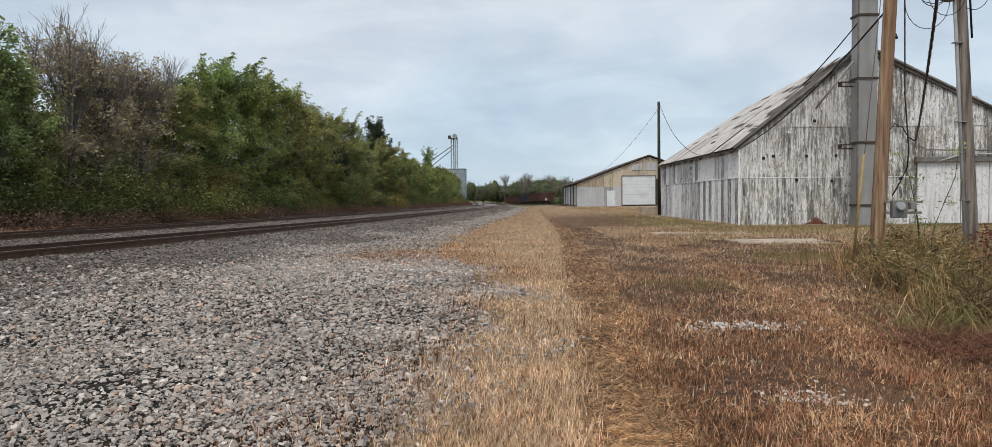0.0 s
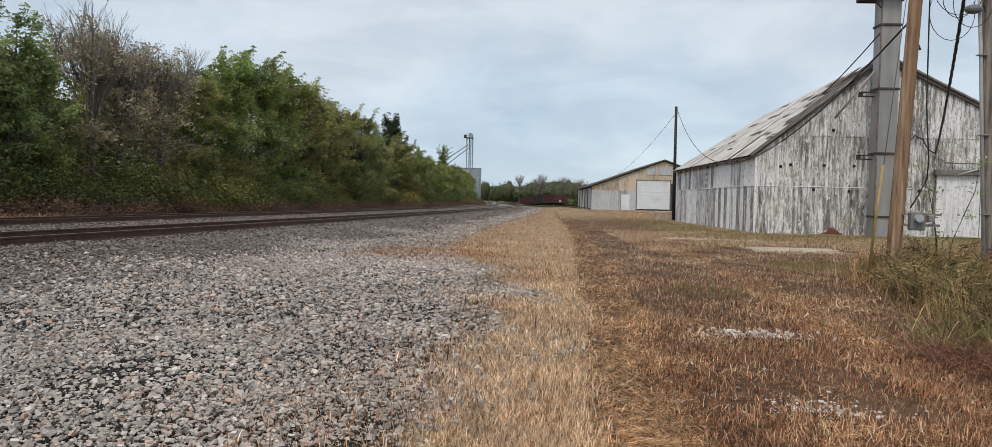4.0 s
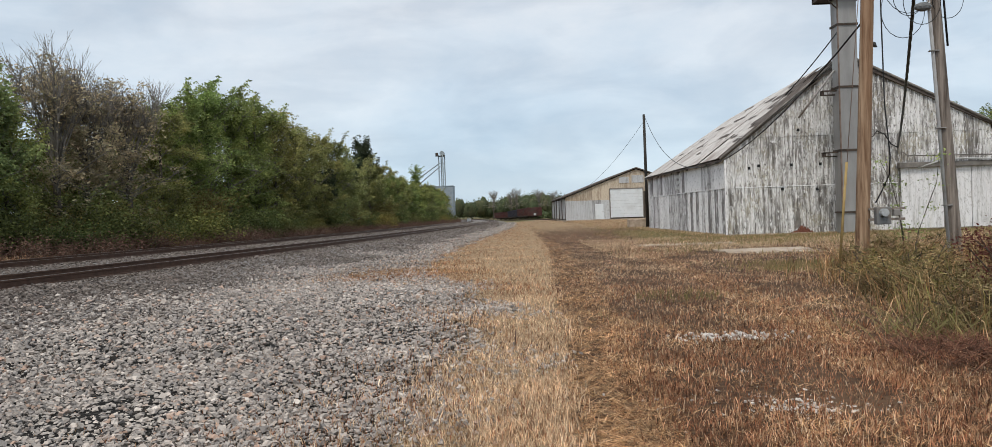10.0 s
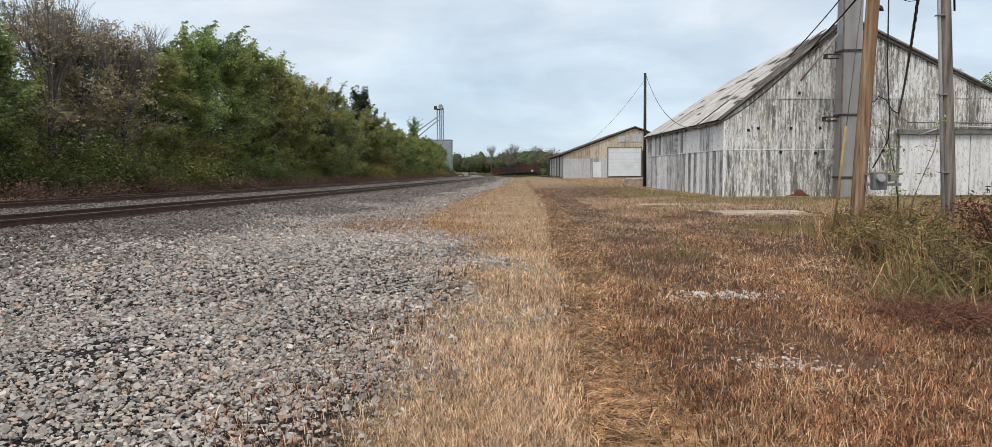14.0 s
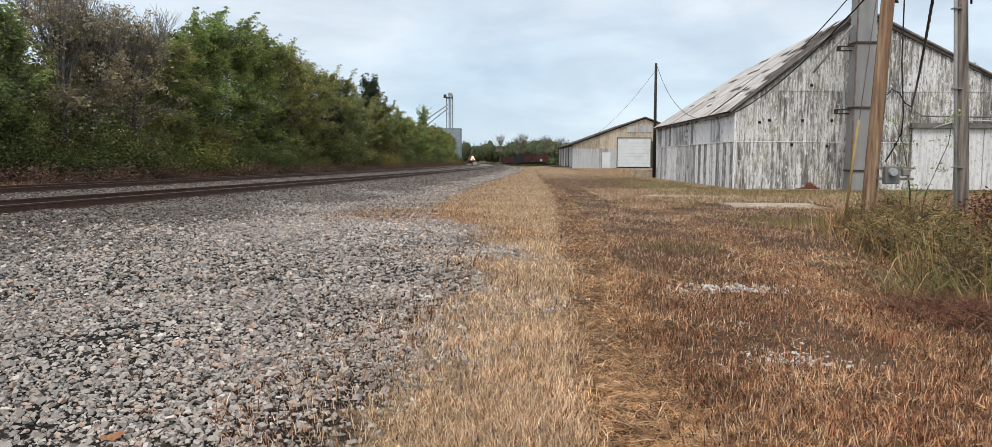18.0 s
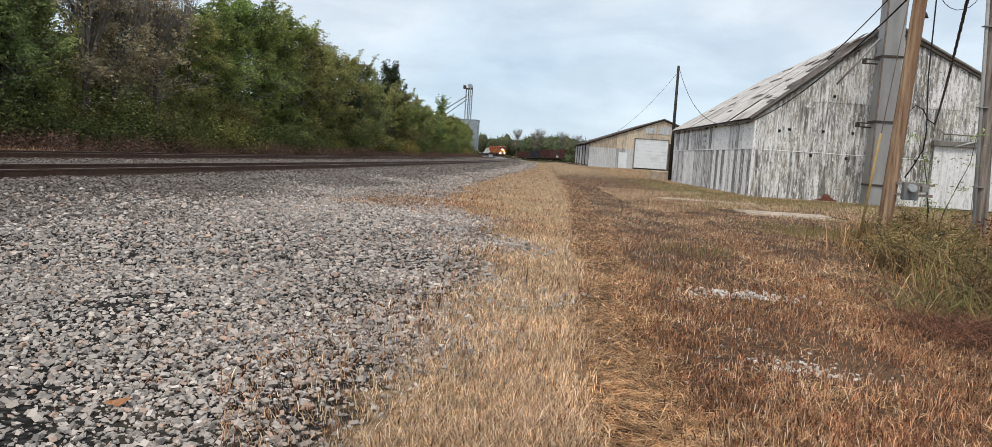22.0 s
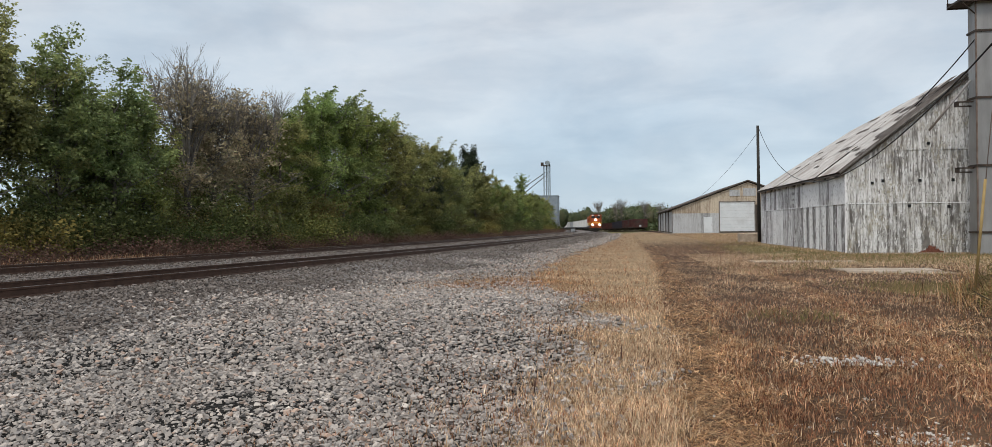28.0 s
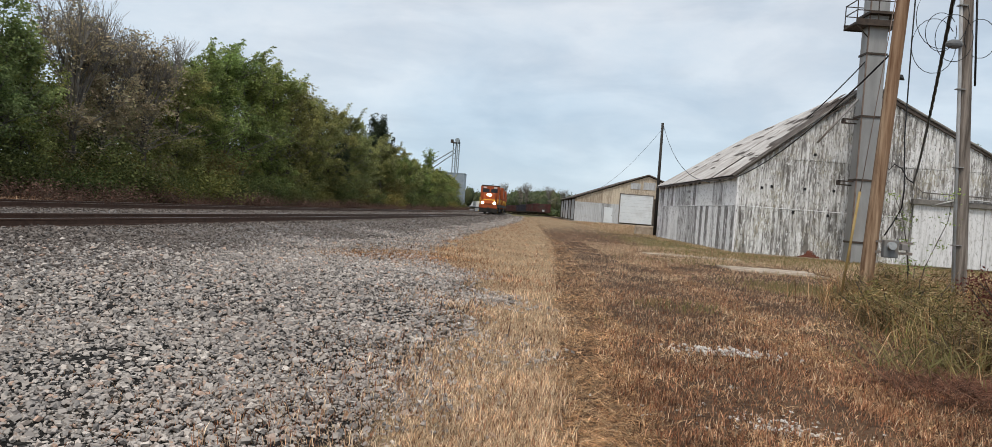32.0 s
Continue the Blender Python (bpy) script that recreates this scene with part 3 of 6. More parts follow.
M["red_rust"] = surf("red_rust_stain", (0.13, 0.045, 0.032), (0.24, 0.10, 0.07), 8, 0.9, 0.4)

# ---- the lie of the land ----
def smooth(v, a, b):
    t = np.clip((np.asarray(v, dtype=float) - a) / (b - a), 0, 1)
    return t * t * (3 - 2 * t)


def track_x(y):
    return -3.8 - 0.0003 * (np.asarray(y, dtype=float) - 165) ** 2


def rail_z(y):
    return np.maximum(0.6 - 0.0029 * np.maximum(y, 0), -0.7)


def siding_x(y):
    d = np.asarray(y, dtype=float) - 170
    return 6.2 - 0.055 * d - 0.00025 * d * d


def land_z(x, y):
    x, y = np.asarray(x, dtype=float), np.asarray(y, dtype=float)
    z = -0.0028 * np.clip(y - 40, 0, 420) + 0.45 * smooth(y, 55, 98) * smooth(x, 0, 7)
    return z


def gravel_edge(y):
    return np.interp(y, [0, 5, 7.5, 10, 13, 16, 18.5, 22, 25, 30, 42, 64, 100, 200], [-0.95, -0.85, -0.7, -0.45, -0.6, -1.0, -1.8, -2.5, -2.7, -2.6, -2.3, -0.9, 0.4, 2.0])


def gold_edge(y):
    return np.interp(y, [0, 5.4, 7.7, 13, 22, 42, 76, 200], [0.35, 0.43, 0.56, 0.82, 1.17, 1.75, 2.0, 5.0])


def green_mask(x, y):
    return np.clip(smooth(y, 27, 33) * (1 - smooth(y, 45, 75)) * smooth(x, 5.0, 9.0), 0, 1)


def lanes(x, y):
    """How worn the dry grass is by the two wheel tracks and the strips of dead weeds beside them."""
    d = np.asarray(x, dtype=float) - gold_edge(y)
    far = smooth(y, 9, 16) * (1 - smooth(y, 110, 150))
    d = d + 0.18 * np.sin(0.55 * np.asarray(y)) + 0.1 * np.sin(1.9 * np.asarray(y) + 3 * d)
    worn = np.exp(-((d - 0.35) / 0.38) ** 2) + 0.8 * np.exp(-((d - 3.1 - 0.02 * y) / 0.42) ** 2) + 0.55 * np.exp(-((d - 1.5) / 0.35) ** 2) * smooth(y, 26, 40) + 0.6 * np.exp(-((d - 5.6) / 0.5) ** 2) * smooth(y, 22, 30)
    return np.clip(worn, 0, 1) * far


def grown(x, y):
    """How thick the tall weeds stand round the two poles."""
    edge = 3.75 + 0.27 * (y - 6.4)
    return smooth(x, edge, edge + 1.2) * smooth(y, 7.4, 8.8) * (1 - smooth(y, 15.5, 18.5))


xs = np.concatenate([[-2600, -1200, -600, -300, -150, -80, -50, -35, -26, -20, -16], np.arange(-13, 14.1, 0.3), [15, 17, 20, 25, 32, 45, 70, 110, 180, 300, 600, 1200, 2600]])
ys = np.concatenate([[-2600, -900, -300, -100, -40, -15, -5, 0], np.arange(1.5, 40, 0.3), np.arange(40, 130, 1.5), [135, 150, 170, 200, 240, 300, 380, 460, 600, 900, 1500, 2900]])
gx, gy = np.meshgrid(xs, ys)
near = (np.abs(gx) < 14) & (gy > 1) & (gy < 40)
gz = land_z(gx, gy) + np.where(near, 0.018 * np.sin(gx * 2.1 + np.sin(gy * 0.7)) * np.sin(gy * 1.3 + gx), 0)
rut = np.exp(-((gx - gold_edge(gy) - 0.4) / 0.3) ** 2) * (gy < 60) * 0.05 + np.exp(-((gx - gold_edge(gy) - 2.85 - 0.02 * gy) / 0.3) ** 2) * (gy < 60) * 0.04
gz = gz - np.where(near, rut, 0)
nx, ny = len(xs), len(ys)
idx = np.arange(nx * ny).reshape(ny, nx)
quads = np.stack([idx[:-1, :-1], idx[:-1, 1:], idx[1:, 1:], idx[1:, :-1]], -1).reshape(-1, 4)

m, nt, b = base_mat("yard_ground", 0.95)
v = coords(nt, "pos", (1, 1, 1))


def attr(nt, name):
    a = nt.nodes.new("ShaderNodeAttribute")
    a.attribute_name = name
    return a.outputs["Fac"]


def edged(nt, name, vec, scale, lo=0.42, hi=0.58):
    """A mask with a ragged edge."""
    a = nt.nodes.new("ShaderNodeMath")
    a.operation = "MULTIPLY_ADD"
    nt.links.new(grain(nt, vec, scale, 6, 0.7), a.inputs[0])
    a.inputs[1].default_value = 0.7
    s = nt.nodes.new("ShaderNodeMath")
    s.operation = "SUBTRACT"
    nt.links.new(attr(nt, name), s.inputs[0])
    s.inputs[1].default_value = 0.35
    nt.links.new(s.outputs[0], a.inputs[2])
    return ramp(nt, a.outputs[0], lo, hi)


# ground under the loose stones: shadow of the gaps painted in as near black
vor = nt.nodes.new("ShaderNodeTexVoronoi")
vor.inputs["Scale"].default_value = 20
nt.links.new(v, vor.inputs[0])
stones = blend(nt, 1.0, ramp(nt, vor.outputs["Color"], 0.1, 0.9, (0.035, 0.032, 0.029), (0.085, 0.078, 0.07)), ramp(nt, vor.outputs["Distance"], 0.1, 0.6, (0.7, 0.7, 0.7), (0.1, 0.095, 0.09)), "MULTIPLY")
stones = blend(nt, ramp(nt, grain(nt, v, 0.7, 5), 0.55, 0.72), stones, (0.10, 0.08, 0.06))
gold = blend(nt, ramp(nt, grain(nt, v, 14, 8, 0.75), 0.38, 0.62), (0.10, 0.062, 0.035), (0.46, 0.335, 0.20))
brown = blend(nt, ramp(nt, grain(nt, v, 12, 8, 0.75), 0.35, 0.65), (0.02, 0.011, 0.006), (0.14, 0.078, 0.043))
brown = blend(nt, ramp(nt, grain(nt, v, 0.55, 4), 0.52, 0.66), brown, (0.12, 0.07, 0.04))
green = blend(nt, ramp(nt, grain(nt, v, 9, 8, 0.75), 0.35, 0.65), (0.10, 0.10, 0.04), (0.26, 0.21, 0.11))
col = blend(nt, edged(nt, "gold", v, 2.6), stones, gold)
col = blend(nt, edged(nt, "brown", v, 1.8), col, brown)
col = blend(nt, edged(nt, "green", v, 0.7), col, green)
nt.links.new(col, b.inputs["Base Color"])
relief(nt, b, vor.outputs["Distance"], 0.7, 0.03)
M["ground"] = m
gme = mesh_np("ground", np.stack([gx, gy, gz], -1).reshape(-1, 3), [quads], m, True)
away = (np.abs(gx) > 60) | (gy > 150) | (gy < -30)
for name, val in (("gold", smooth(gx, gravel_edge(gy) - 1.5, gravel_edge(gy) + 1.6) * (1 - away)),
                  ("brown", smooth(gx, gold_edge(gy) - 0.5, gold_edge(gy) + 0.5) * np.maximum(1 - 0.35 * smooth(gy, 13, 28) - 0.3 * smooth(gy, 45, 90), 0.62 * lanes(gx, gy)) * (1 - away)),
                  ("green", np.maximum(0.8 * green_mask(gx, gy), np.maximum(1.0 * away, smooth(track_x(gy) - gx, 12, 14))))):
    gme.attributes.new(name, "FLOAT", "POINT").data.foreach_set("value", val.astype(np.float32).ravel())
tagged(new("ground", gme), "gravel yard running into dry golden and brown grass", "ground", kind="structure")

# ---- railway: ballast bed, two tracks ----
line_y = np.concatenate([np.arange(-40, 200, 4.0), np.arange(200, 1101, 12.0)])


def along(y, off, z=None):
    """Points beside the main track, off metres to its right."""
    s = -0.0006 * (y - 165)
    n = np.sqrt(1 + s * s)
    return np.stack([track_x(y) + off / n, y - off * s / n, (rail_z(y) if z is None else z + 0 * y)], -1)


def swept(name, y, profile, centre, mat, closed=False):
    """A profile of (offset, height above rail top) drawn along a track."""
    rows = np.stack([centre(y, o) + np.array([0, 0, h]) for o, h in profile], 1)
    k = len(profile)
    i = np.arange(len(y) - 1)[:, None] * k
    j = np.arange(k if closed else k - 1)[None, :]
    q = np.stack([i + j, i + (j + 1) % k, i + k + (j + 1) % k, i + k + j], -1).reshape(-1, 4)
    return mesh_np(name, rows.reshape(-1, 3), [q], mat)


bed = new("ballast", swept("ballast", line_y, [(-11.2, -0.75), (-8.9, -0.22), (-7.9, -0.205), (-4.9, -0.205), (-3.2, -0.3), (-1.4, -0.205), (1.5, -0.205), (2.3, -0.33), (4.2, -0.56), (5.6, -0.72)], along, M["ballast"]))
tagged(bed, "raised bed of dark grey crushed stone ballast", "ballast", kind="structure")
RAIL = [(-0.07, -0.17), (-0.07, -0.155), (-0.012, -0.135), (-0.012, -0.045), (-0.036, -0.035), (-0.036, -0.006), (-0.02, 0), (0.02, 0), (0.036, -0.006), (0.036, -0.035), (0.012, -0.045), (0.012, -0.135), (0.07, -0.155), (0.07, -0.17)]
tie_me = bpy.data.meshes.new("tie")
tb = boxes((-1.3, 1.3, -0.115, 0.115, -0.33, -0.165), bevel=0.015)
tb.to_mesh(tie_me)
tb.free()
tie_me.materials.append(M["tie"])
joints = []
for off in (0.0, -6.4):
    trk = empty("railway_track", Matrix(), label="rusty steel rails on dark timber ties in grey ballast", category="railway track", group="tracks", kind="structure")
    for side in (-0.7525, 0.7525):
        child("rail", swept("rail", line_y, [(o + off + side, h) for o, h in RAIL], along, M["rail"], True), trk)
        child("rail_head", swept("rail_head", line_y, [(off + side - 0.03, 0.001), (off + side, 0.004), (off + side + 0.03, 0.001)], along, M["rail_head"]), trk, label="worn brighter running surface")
    yy = 4.0
    for k in range(150):
        p = along(np.array([yy]), off)[0]
        t = child("tie", tie_me, trk, pose(p[0], p[1], p[2] - 0.004 * (k % 3), 0, 0, -math.degrees(math.atan(-0.0006 * (yy - 165))) + random.uniform(-1, 1)))
        yy += 0.53
    joints.append((off, yy))
rest = bmesh.new()
for off, yy in joints:
    while yy < 300:
        p = along(np.array([yy]), off)[0]
        box(rest, p[0] - 1.3, p[0] + 1.3, p[1] - 0.115, p[1] + 0.115, p[2] - 0.33, p[2] - 0.165)
        yy += 0.55
thing("far_ties", rest, M["tie"], label="long rows of dark timber ties under the rails", category="railway ties", kind="stuff")


def siding(y, off):
    s = -0.055 - 0.0005 * (y - 170)
    return np.stack([siding_x(y) + off, y - off * s, land_z(siding_x(y), y) + 0.22], -1)


sid_y = np.arange(120, 320, 8.0)
trk = empty("railway_track", Matrix(), label="rusty siding rails half hidden in dry grass", category="railway track", group="tracks", kind="structure")
for side in (-0.7525, 0.7525):
    child("rail", swept("rail", sid_y, [(o + side, h) for o, h in RAIL], siding, M["rail"], True), trk)

# ---- the white metal shed ----
X0, X1, Y0, Y1 = 11.46, 28.0, 40.0, 61.6
EAVE, RX, RZ = 4.21, 17.75, 9.2


def gable(x):
    return EAVE + (RZ - EAVE) * (x - X0) / (RX - X0) if x < RX else RZ - (RZ - 4.1) * (x - RX) / (X1 - RX)


shed = empty("metal_shed", Matrix(), label="old white corrugated metal shed, paint streaked and peeling", category="shed")
bm = bmesh.new()
for a in ((0.0, 0, Y0, Y0 + 0.2), (0.95, 0, Y1 - 0.2, Y1)):
    prof = [(X0, -0.2), (X1, -0.2), (X1, 3.95), (RX, RZ - 0.16 - a[0]), (X0, EAVE - 0.1)]
    f = [bm.verts.new((x, a[2], z)) for x, z in prof]
    g = [bm.verts.new((x, a[3], z)) for x, z in prof]
    bm.faces.new(f)
    bm.faces.new(g[::-1])
    for i in range(5):
        bm.faces.new((f[(i + 1) % 5], f[i], g[i], g[(i + 1) % 5]))
box(bm, X0, X0 + 0.2, Y0 + 0.2, Y1 - 0.2, -0.2, EAVE - 0.1)
box(bm, X1 - 0.2, X1, Y0 + 0.2, Y1 - 0.2, -0.2, 4.0)
part("wall", bm, M["inner"], shed)


def sheet(w, z0, za, zb, ribs=5, depth=0.02):
    """A corrugated sheet, w wide, from z0 to za at its start and zb at its end."""
    n = ribs * 4
    verts, faces = [], []
    for i in range(n + 1):
        x = w * i / n
        d = depth * (0, 0.8, 1, 0.8)[i % 4]
        verts += [(x, -d - 0.012, z0), (x, -d - 0.012, za + (zb - za) * i / n)]
    for i in range(n):
        faces.append((2 * i, 2 * i + 2, 2 * i + 3, 2 * i + 1))
    return np.array(verts), np.array(faces)


cache = {}


def sheet_mesh(mat, w, z0, za, zb):
    key = (mat, round(w, 3), round(z0, 3), round(za, 3), round(zb, 3))
    if key not in cache:
        cache[key] = mesh_np("sheet", *[x if i == 0 else [x] for i, x in enumerate(sheet(w, z0, za, zb))], M[mat])
    return cache[key]


W = 0.689
for c in range(24):
    xa, xb = X0 + c * W, min(X0 + (c + 1) * W, X1) + 0.02
    for r, (za, zb) in enumerate(((0.05, 2.53), (2.5, 5.13), (5.1, 7.73), (7.7, 9.4))):
        ta, tb_ = min(zb, gable(xa) - 0.05), min(zb, gable(xb) - 0.05)
        if min(ta, tb_) < za + 0.03:
            continue
        me = sheet_mesh("white_wall", xb - xa, 0, ta - za, tb_ - za)
        child("sheet", me, shed, pose(xa, Y0 - 0.004 * (r % 2) - 0.003 * (c % 2), za, random.uniform(-0.25, 0.25), 0, 0))
for c in range(31):
    ya = Y1 - c * 0.6968
    for r, (za, zb) in enumerate(((0.05, 2.53), (2.5, 4.1))):
        me = sheet_mesh("side_wall", 0.715, 0, zb - za, zb - za)
        child("sheet", me, shed, pose(X0 - 0.004 * (r % 2) - 0.003 * (c % 2), ya, za, 0, random.uniform(-0.3, 0.3), -90))
# roof sheets on the near slope, one slab on the far one
run = math.hypot(RX - X0 + 0.3, RZ - EAVE)
part("roof", boxes((X0 - 0.2, X0 + 0.0, Y0 - 0.1, Y1 + 0.1, EAVE - 0.16, EAVE - 0.06)), M["roof_rust"], shed, "dark eave board")
bm = bmesh.new()
rings = []
for yy, dz in ((Y0 - 0.15, -0.05), (Y1 + 0.15, -0.92)):
    p = [(RX + 0.04, RZ + 0.02 + dz), (X1 + 0.3, 4.0), (X1 + 0.3, 3.9), (RX, RZ - 0.2 + dz), (X0 - 0.28, EAVE - 0.3), (X0 - 0.28, EAVE - 0.24), (RX - 0.02, RZ - 0.12 + dz)]
    rings.append([bm.verts.new((x, yy, z)) for x, z in p])
bm.faces.new(rings[0][::-1])
bm.faces.new(rings[-1])
for f, g in zip(rings, rings[1:]):
    for i in range(7):
        bm.faces.new((f[i], f[(i + 1) % 7], g[(i + 1) % 7], g[i]))
part("roof_deck", bm, M["roof_rust"], shed)
roof_rng = random.Random(3)
for c in range(31):
    for r in range(3):
        if (c, r) in ((27, 2), (21, 1), (24, 0), (12, 1), (16, 2), (9, 0)):
            continue
        l = run / 3 + 0.08
        mat = "roof_rust" if c > (29, 27, 25)[r] else "roof"
        me = sheet_mesh(mat, 0.715, 0, l, l)
        d = r * run / 3 + 0.02
        ridge = RZ + 0.02 - 0.9 * (30 - c) / 30
        ti = math.degrees(math.atan2(ridge - EAVE + 0.17, RX - X0 + 0.3))
        x, z = X0 - 0.3 + d * math.cos(radians(ti)), EAVE - 0.17 + d * math.sin(radians(ti))
        child("roof_sheet", me, shed, pose(x, Y1 + 0.1 - c * 0.703, z + 0.004 * (r % 2), 0, 90 - ti + roof_rng.uniform(-0.35, 0.35), 0) @ pose(0, 0, 0, 0, 0, -90))
for yc, d0, ln, wd_ in ((58.0, 2.6, 1.6, 0.3), (55.2, 5.3, 2.4, 0.35), (52.6, 2.75, 1.8, 0.28), (50.6, 5.4, 2.6, 0.4), (49.0, 1.5, 1.2, 0.22), (47.4, 2.9, 2.2, 0.36), (46.6, 6.4, 2.8, 0.5), (45.0, 4.3, 1.7, 0.3), (44.2, 5.9, 2.2, 0.5), (43.2, 2.2, 1.3, 0.3), (53.5, 7.4, 3.0, 0.3), (57.5, 4.4, 1.3, 0.2), (41.6, 3.2, 1.9, 0.7), (42.4, 4.8, 2.0, 0.8), (42.9, 6.2, 2.6, 0.9), (44.0, 7.2, 3.0, 0.7), (41.0, 1.6, 1.2, 0.5)):
    ridge = RZ + 0.02 - 0.9 * (yc - Y0) / 21.6
    ti = math.atan2(ridge - EAVE + 0.17, RX - X0 + 0.3)
    bm = bmesh.new()
    top, low = [], []
    for i in range(13):
        s_ = math.sin(math.pi * i / 12) ** 0.5
        y_ = yc + ln * (i / 12 - 0.5)
        for lst, dd in ((top, d0 + wd_ * s_ * roof_rng.uniform(0.5, 1.2)), (low, d0 - 0.3 * wd_ * s_ * roof_rng.uniform(0.1, 1.2))):
            lst.append(bm.verts.new((X0 - 0.3 + dd * math.cos(ti) - 0.05 * math.sin(ti), y_, EAVE - 0.17 + dd * math.sin(ti) + 0.05 * math.cos(ti))))
    for i in range(12):
        bm.faces.new((low[i], low[i + 1], top[i + 1], top[i]))
    part("torn_patch", bm, M["roof_rust"], shed, "dark torn strip of roofing")
bm = tube([(X0 - 0.3, Y0 - 0.17, EAVE - 0.2), (RX, Y0 - 0.17, RZ + 0.05)], 0.06, 5)
part("rake_trim", bm, M["trim"], shed)
part("rake_trim", tube([(RX, Y0 - 0.17, RZ + 0.05), (X1 + 0.3, Y0 - 0.17, 3.97)], 0.07, 5), M["trim"], shed)
part("corner_trim", boxes((X0 - 0.05, X0 + 0.05, Y0 - 0.05, Y0 + 0.03, 0, EAVE - 0.1)), M["side_wall"], shed)
part("foundation", boxes((X0 - 0.06, X1, Y0 - 0.08, Y1, -0.3, 0.06)), M["concrete"], shed)
for z in (2.5, 5.1):
    part("lap_edge", boxes((X0, 20.4 if z < 3 else X1 - (z - 4.1) * 2.0, Y0 - 0.05, Y0 - 0.03, z - 0.02, z + 0.015)), M["side_wall" if z < 3 else "white_wall"], shed)
part("lap_edge", boxes((X0 - 0.05, X0 - 0.03, Y0, Y1, 2.48, 2.52)), M["side_wall"], shed)
bm = bmesh.new()
for i in range(46):
    xx, hh = 14.8 + 0.025 * i, (0.05 + 0.32 * math.exp(-((i - 24) / 12) ** 2)) * random.uniform(0.6, 1.15)
    box(bm, xx, xx + 0.026, Y0 - 0.055, Y0 - 0.045, 0.06, 0.06 + hh)
part("stain", bm, M["red_rust"], shed, "red rust patch low on the wall")
bm = bmesh.new()
for i in range(13):
    xx, top = 15.0 + 0.026 * i, 2.1 - 0.26 * abs(i - 6) - random.uniform(0, 0.35)
    box(bm, xx, xx + 0.026, Y0 - 0.052, Y0 - 0.042, 0.24 + random.uniform(0, 0.1), top)
part("drip_stain", bm, M["trim"], shed, "dark stain running down the wall")
for ya, yb, za, zb in ((50.5, 50.72, 3.5, 3.75), (50.85, 51.1, 3.55, 3.72), (51.25, 51.5, 3.48, 3.75), (50.6, 50.85, 3.12, 3.32), (51.0, 51.3, 3.1, 3.35), (50.55, 50.8, 2.78, 3.0), (50.95, 51.2, 2.82, 2.95), (51.3, 51.6, 2.76, 3.02)):
    part("faded_mark", boxes((X0 - 0.062, X0 - 0.048, ya, yb, za, zb)), M["box_white"], shed, "remains of a faded white painted mark")
for k in range(9):
    yy = 41.0 + 2.3 * k
    part("eave_gap", boxes((X0 - 0.06, X0 - 0.045, yy, yy + random.uniform(0.25, 0.7), 3.86, 4.02)), M["cable"], shed, "dark gap under the eave")
# sliding door with its header and pipes
dr = empty("door_1", Matrix(), label="white sheet-metal sliding door under a sagging track cover", category="door", kind="structure")
for i, (xa, xb) in enumerate(((20.5, 24.1), (24.13, 27.6))):
    part("door_panel", boxes((xa, xb, Y0 - 0.16 - 0.01 * i, Y0 - 0.09, 0.08, 3.25), bevel=0.01), M["door_wall"], dr)
    for k in range(1, 5):
        part("seam", boxes((xa + 0.72 * k, xa + 0.72 * k + 0.03, Y0 - 0.185 - 0.01 * i, Y0 - 0.155 - 0.01 * i, 0.1, 3.2)), M["trim" if k == 3 else "door_wall"], dr)
part("track_cover", boxes((20.35, 27.9, Y0 - 0.35, Y0 - 0.05, 3.22, 3.5), bevel=0.03), M["trim"], dr)
part("pipe", tube([(20.6, Y0 - 0.2, 4.05), (20.9, Y0 - 0.2, 3.85), (27.9, Y0 - 0.2, 3.75)], 0.035, 6), M["trim"], dr)
part("pipe", tube([(21.3, Y0 - 0.3, 3.2), (22.6, Y0 - 0.4, 3.6), (23.6, Y0 - 0.4, 3.62), (27.9, Y0 - 0.4, 3.4)], 0.045, 6), M["pvc"], dr, "pale bent pipe")
for x, z in ((13.2, 3.6), (14.9, 3.6), (16.4, 3.6), (16.2, 2.3), (14.4, 2.35), (22.2, 2.6), (19.7, 2.4), (15.3, 5.4), (12.7, 3.5)):
    part("vent_hole", boxes((x - 0.07, x + 0.07, Y0 - 0.06, Y0 - 0.02, z - 0.07, z + 0.07)), M["cable"], shed, "small dark square hole")

# ---- bucket elevator leg beside the shed ----
leg = empty("bucket_elevator", pose(17.2, 38.6, 0), label="tall square grey steel elevator leg with a platform on top", category="elevator leg")
cuts = [0, 1.05, 4.15, 7.3, 10.4, 13.4]
for a, c in zip(cuts, cuts[1:]):
    part("casing", boxes((-0.47, 0.47, -0.4, 0.4, a + 0.02, c - 0.02), bevel=0.02), M["galv"], leg)
for z in cuts[1:5]:
    part("band", boxes((-0.52, 0.52, -0.45, 0.45, z - 0.05, z + 0.05)), M["dark_steel"], leg, "rusty joint flange")
for z in (4.15, 7.25):
    part("bracket", boxes((-1.2, -0.4, -0.1, 0.0, z - 0.12, z - 0.06), (-1.2, -0.4, 0.1, 0.2, z - 0.3, z - 0.24), (-1.2, -1.1, -0.1, 0.2, z - 0.3, z - 0.06)), M["dark_steel"], leg)
part("edge_angle", boxes((-0.5, -0.44, -0.43, -0.37, 0, 13)), M["galv_rust"], leg)
part("brace", tube([(-2.3, 0.2, 5.9), (-0.5, 0.1, 8.2)], 0.055, 6), M["galv"], leg)
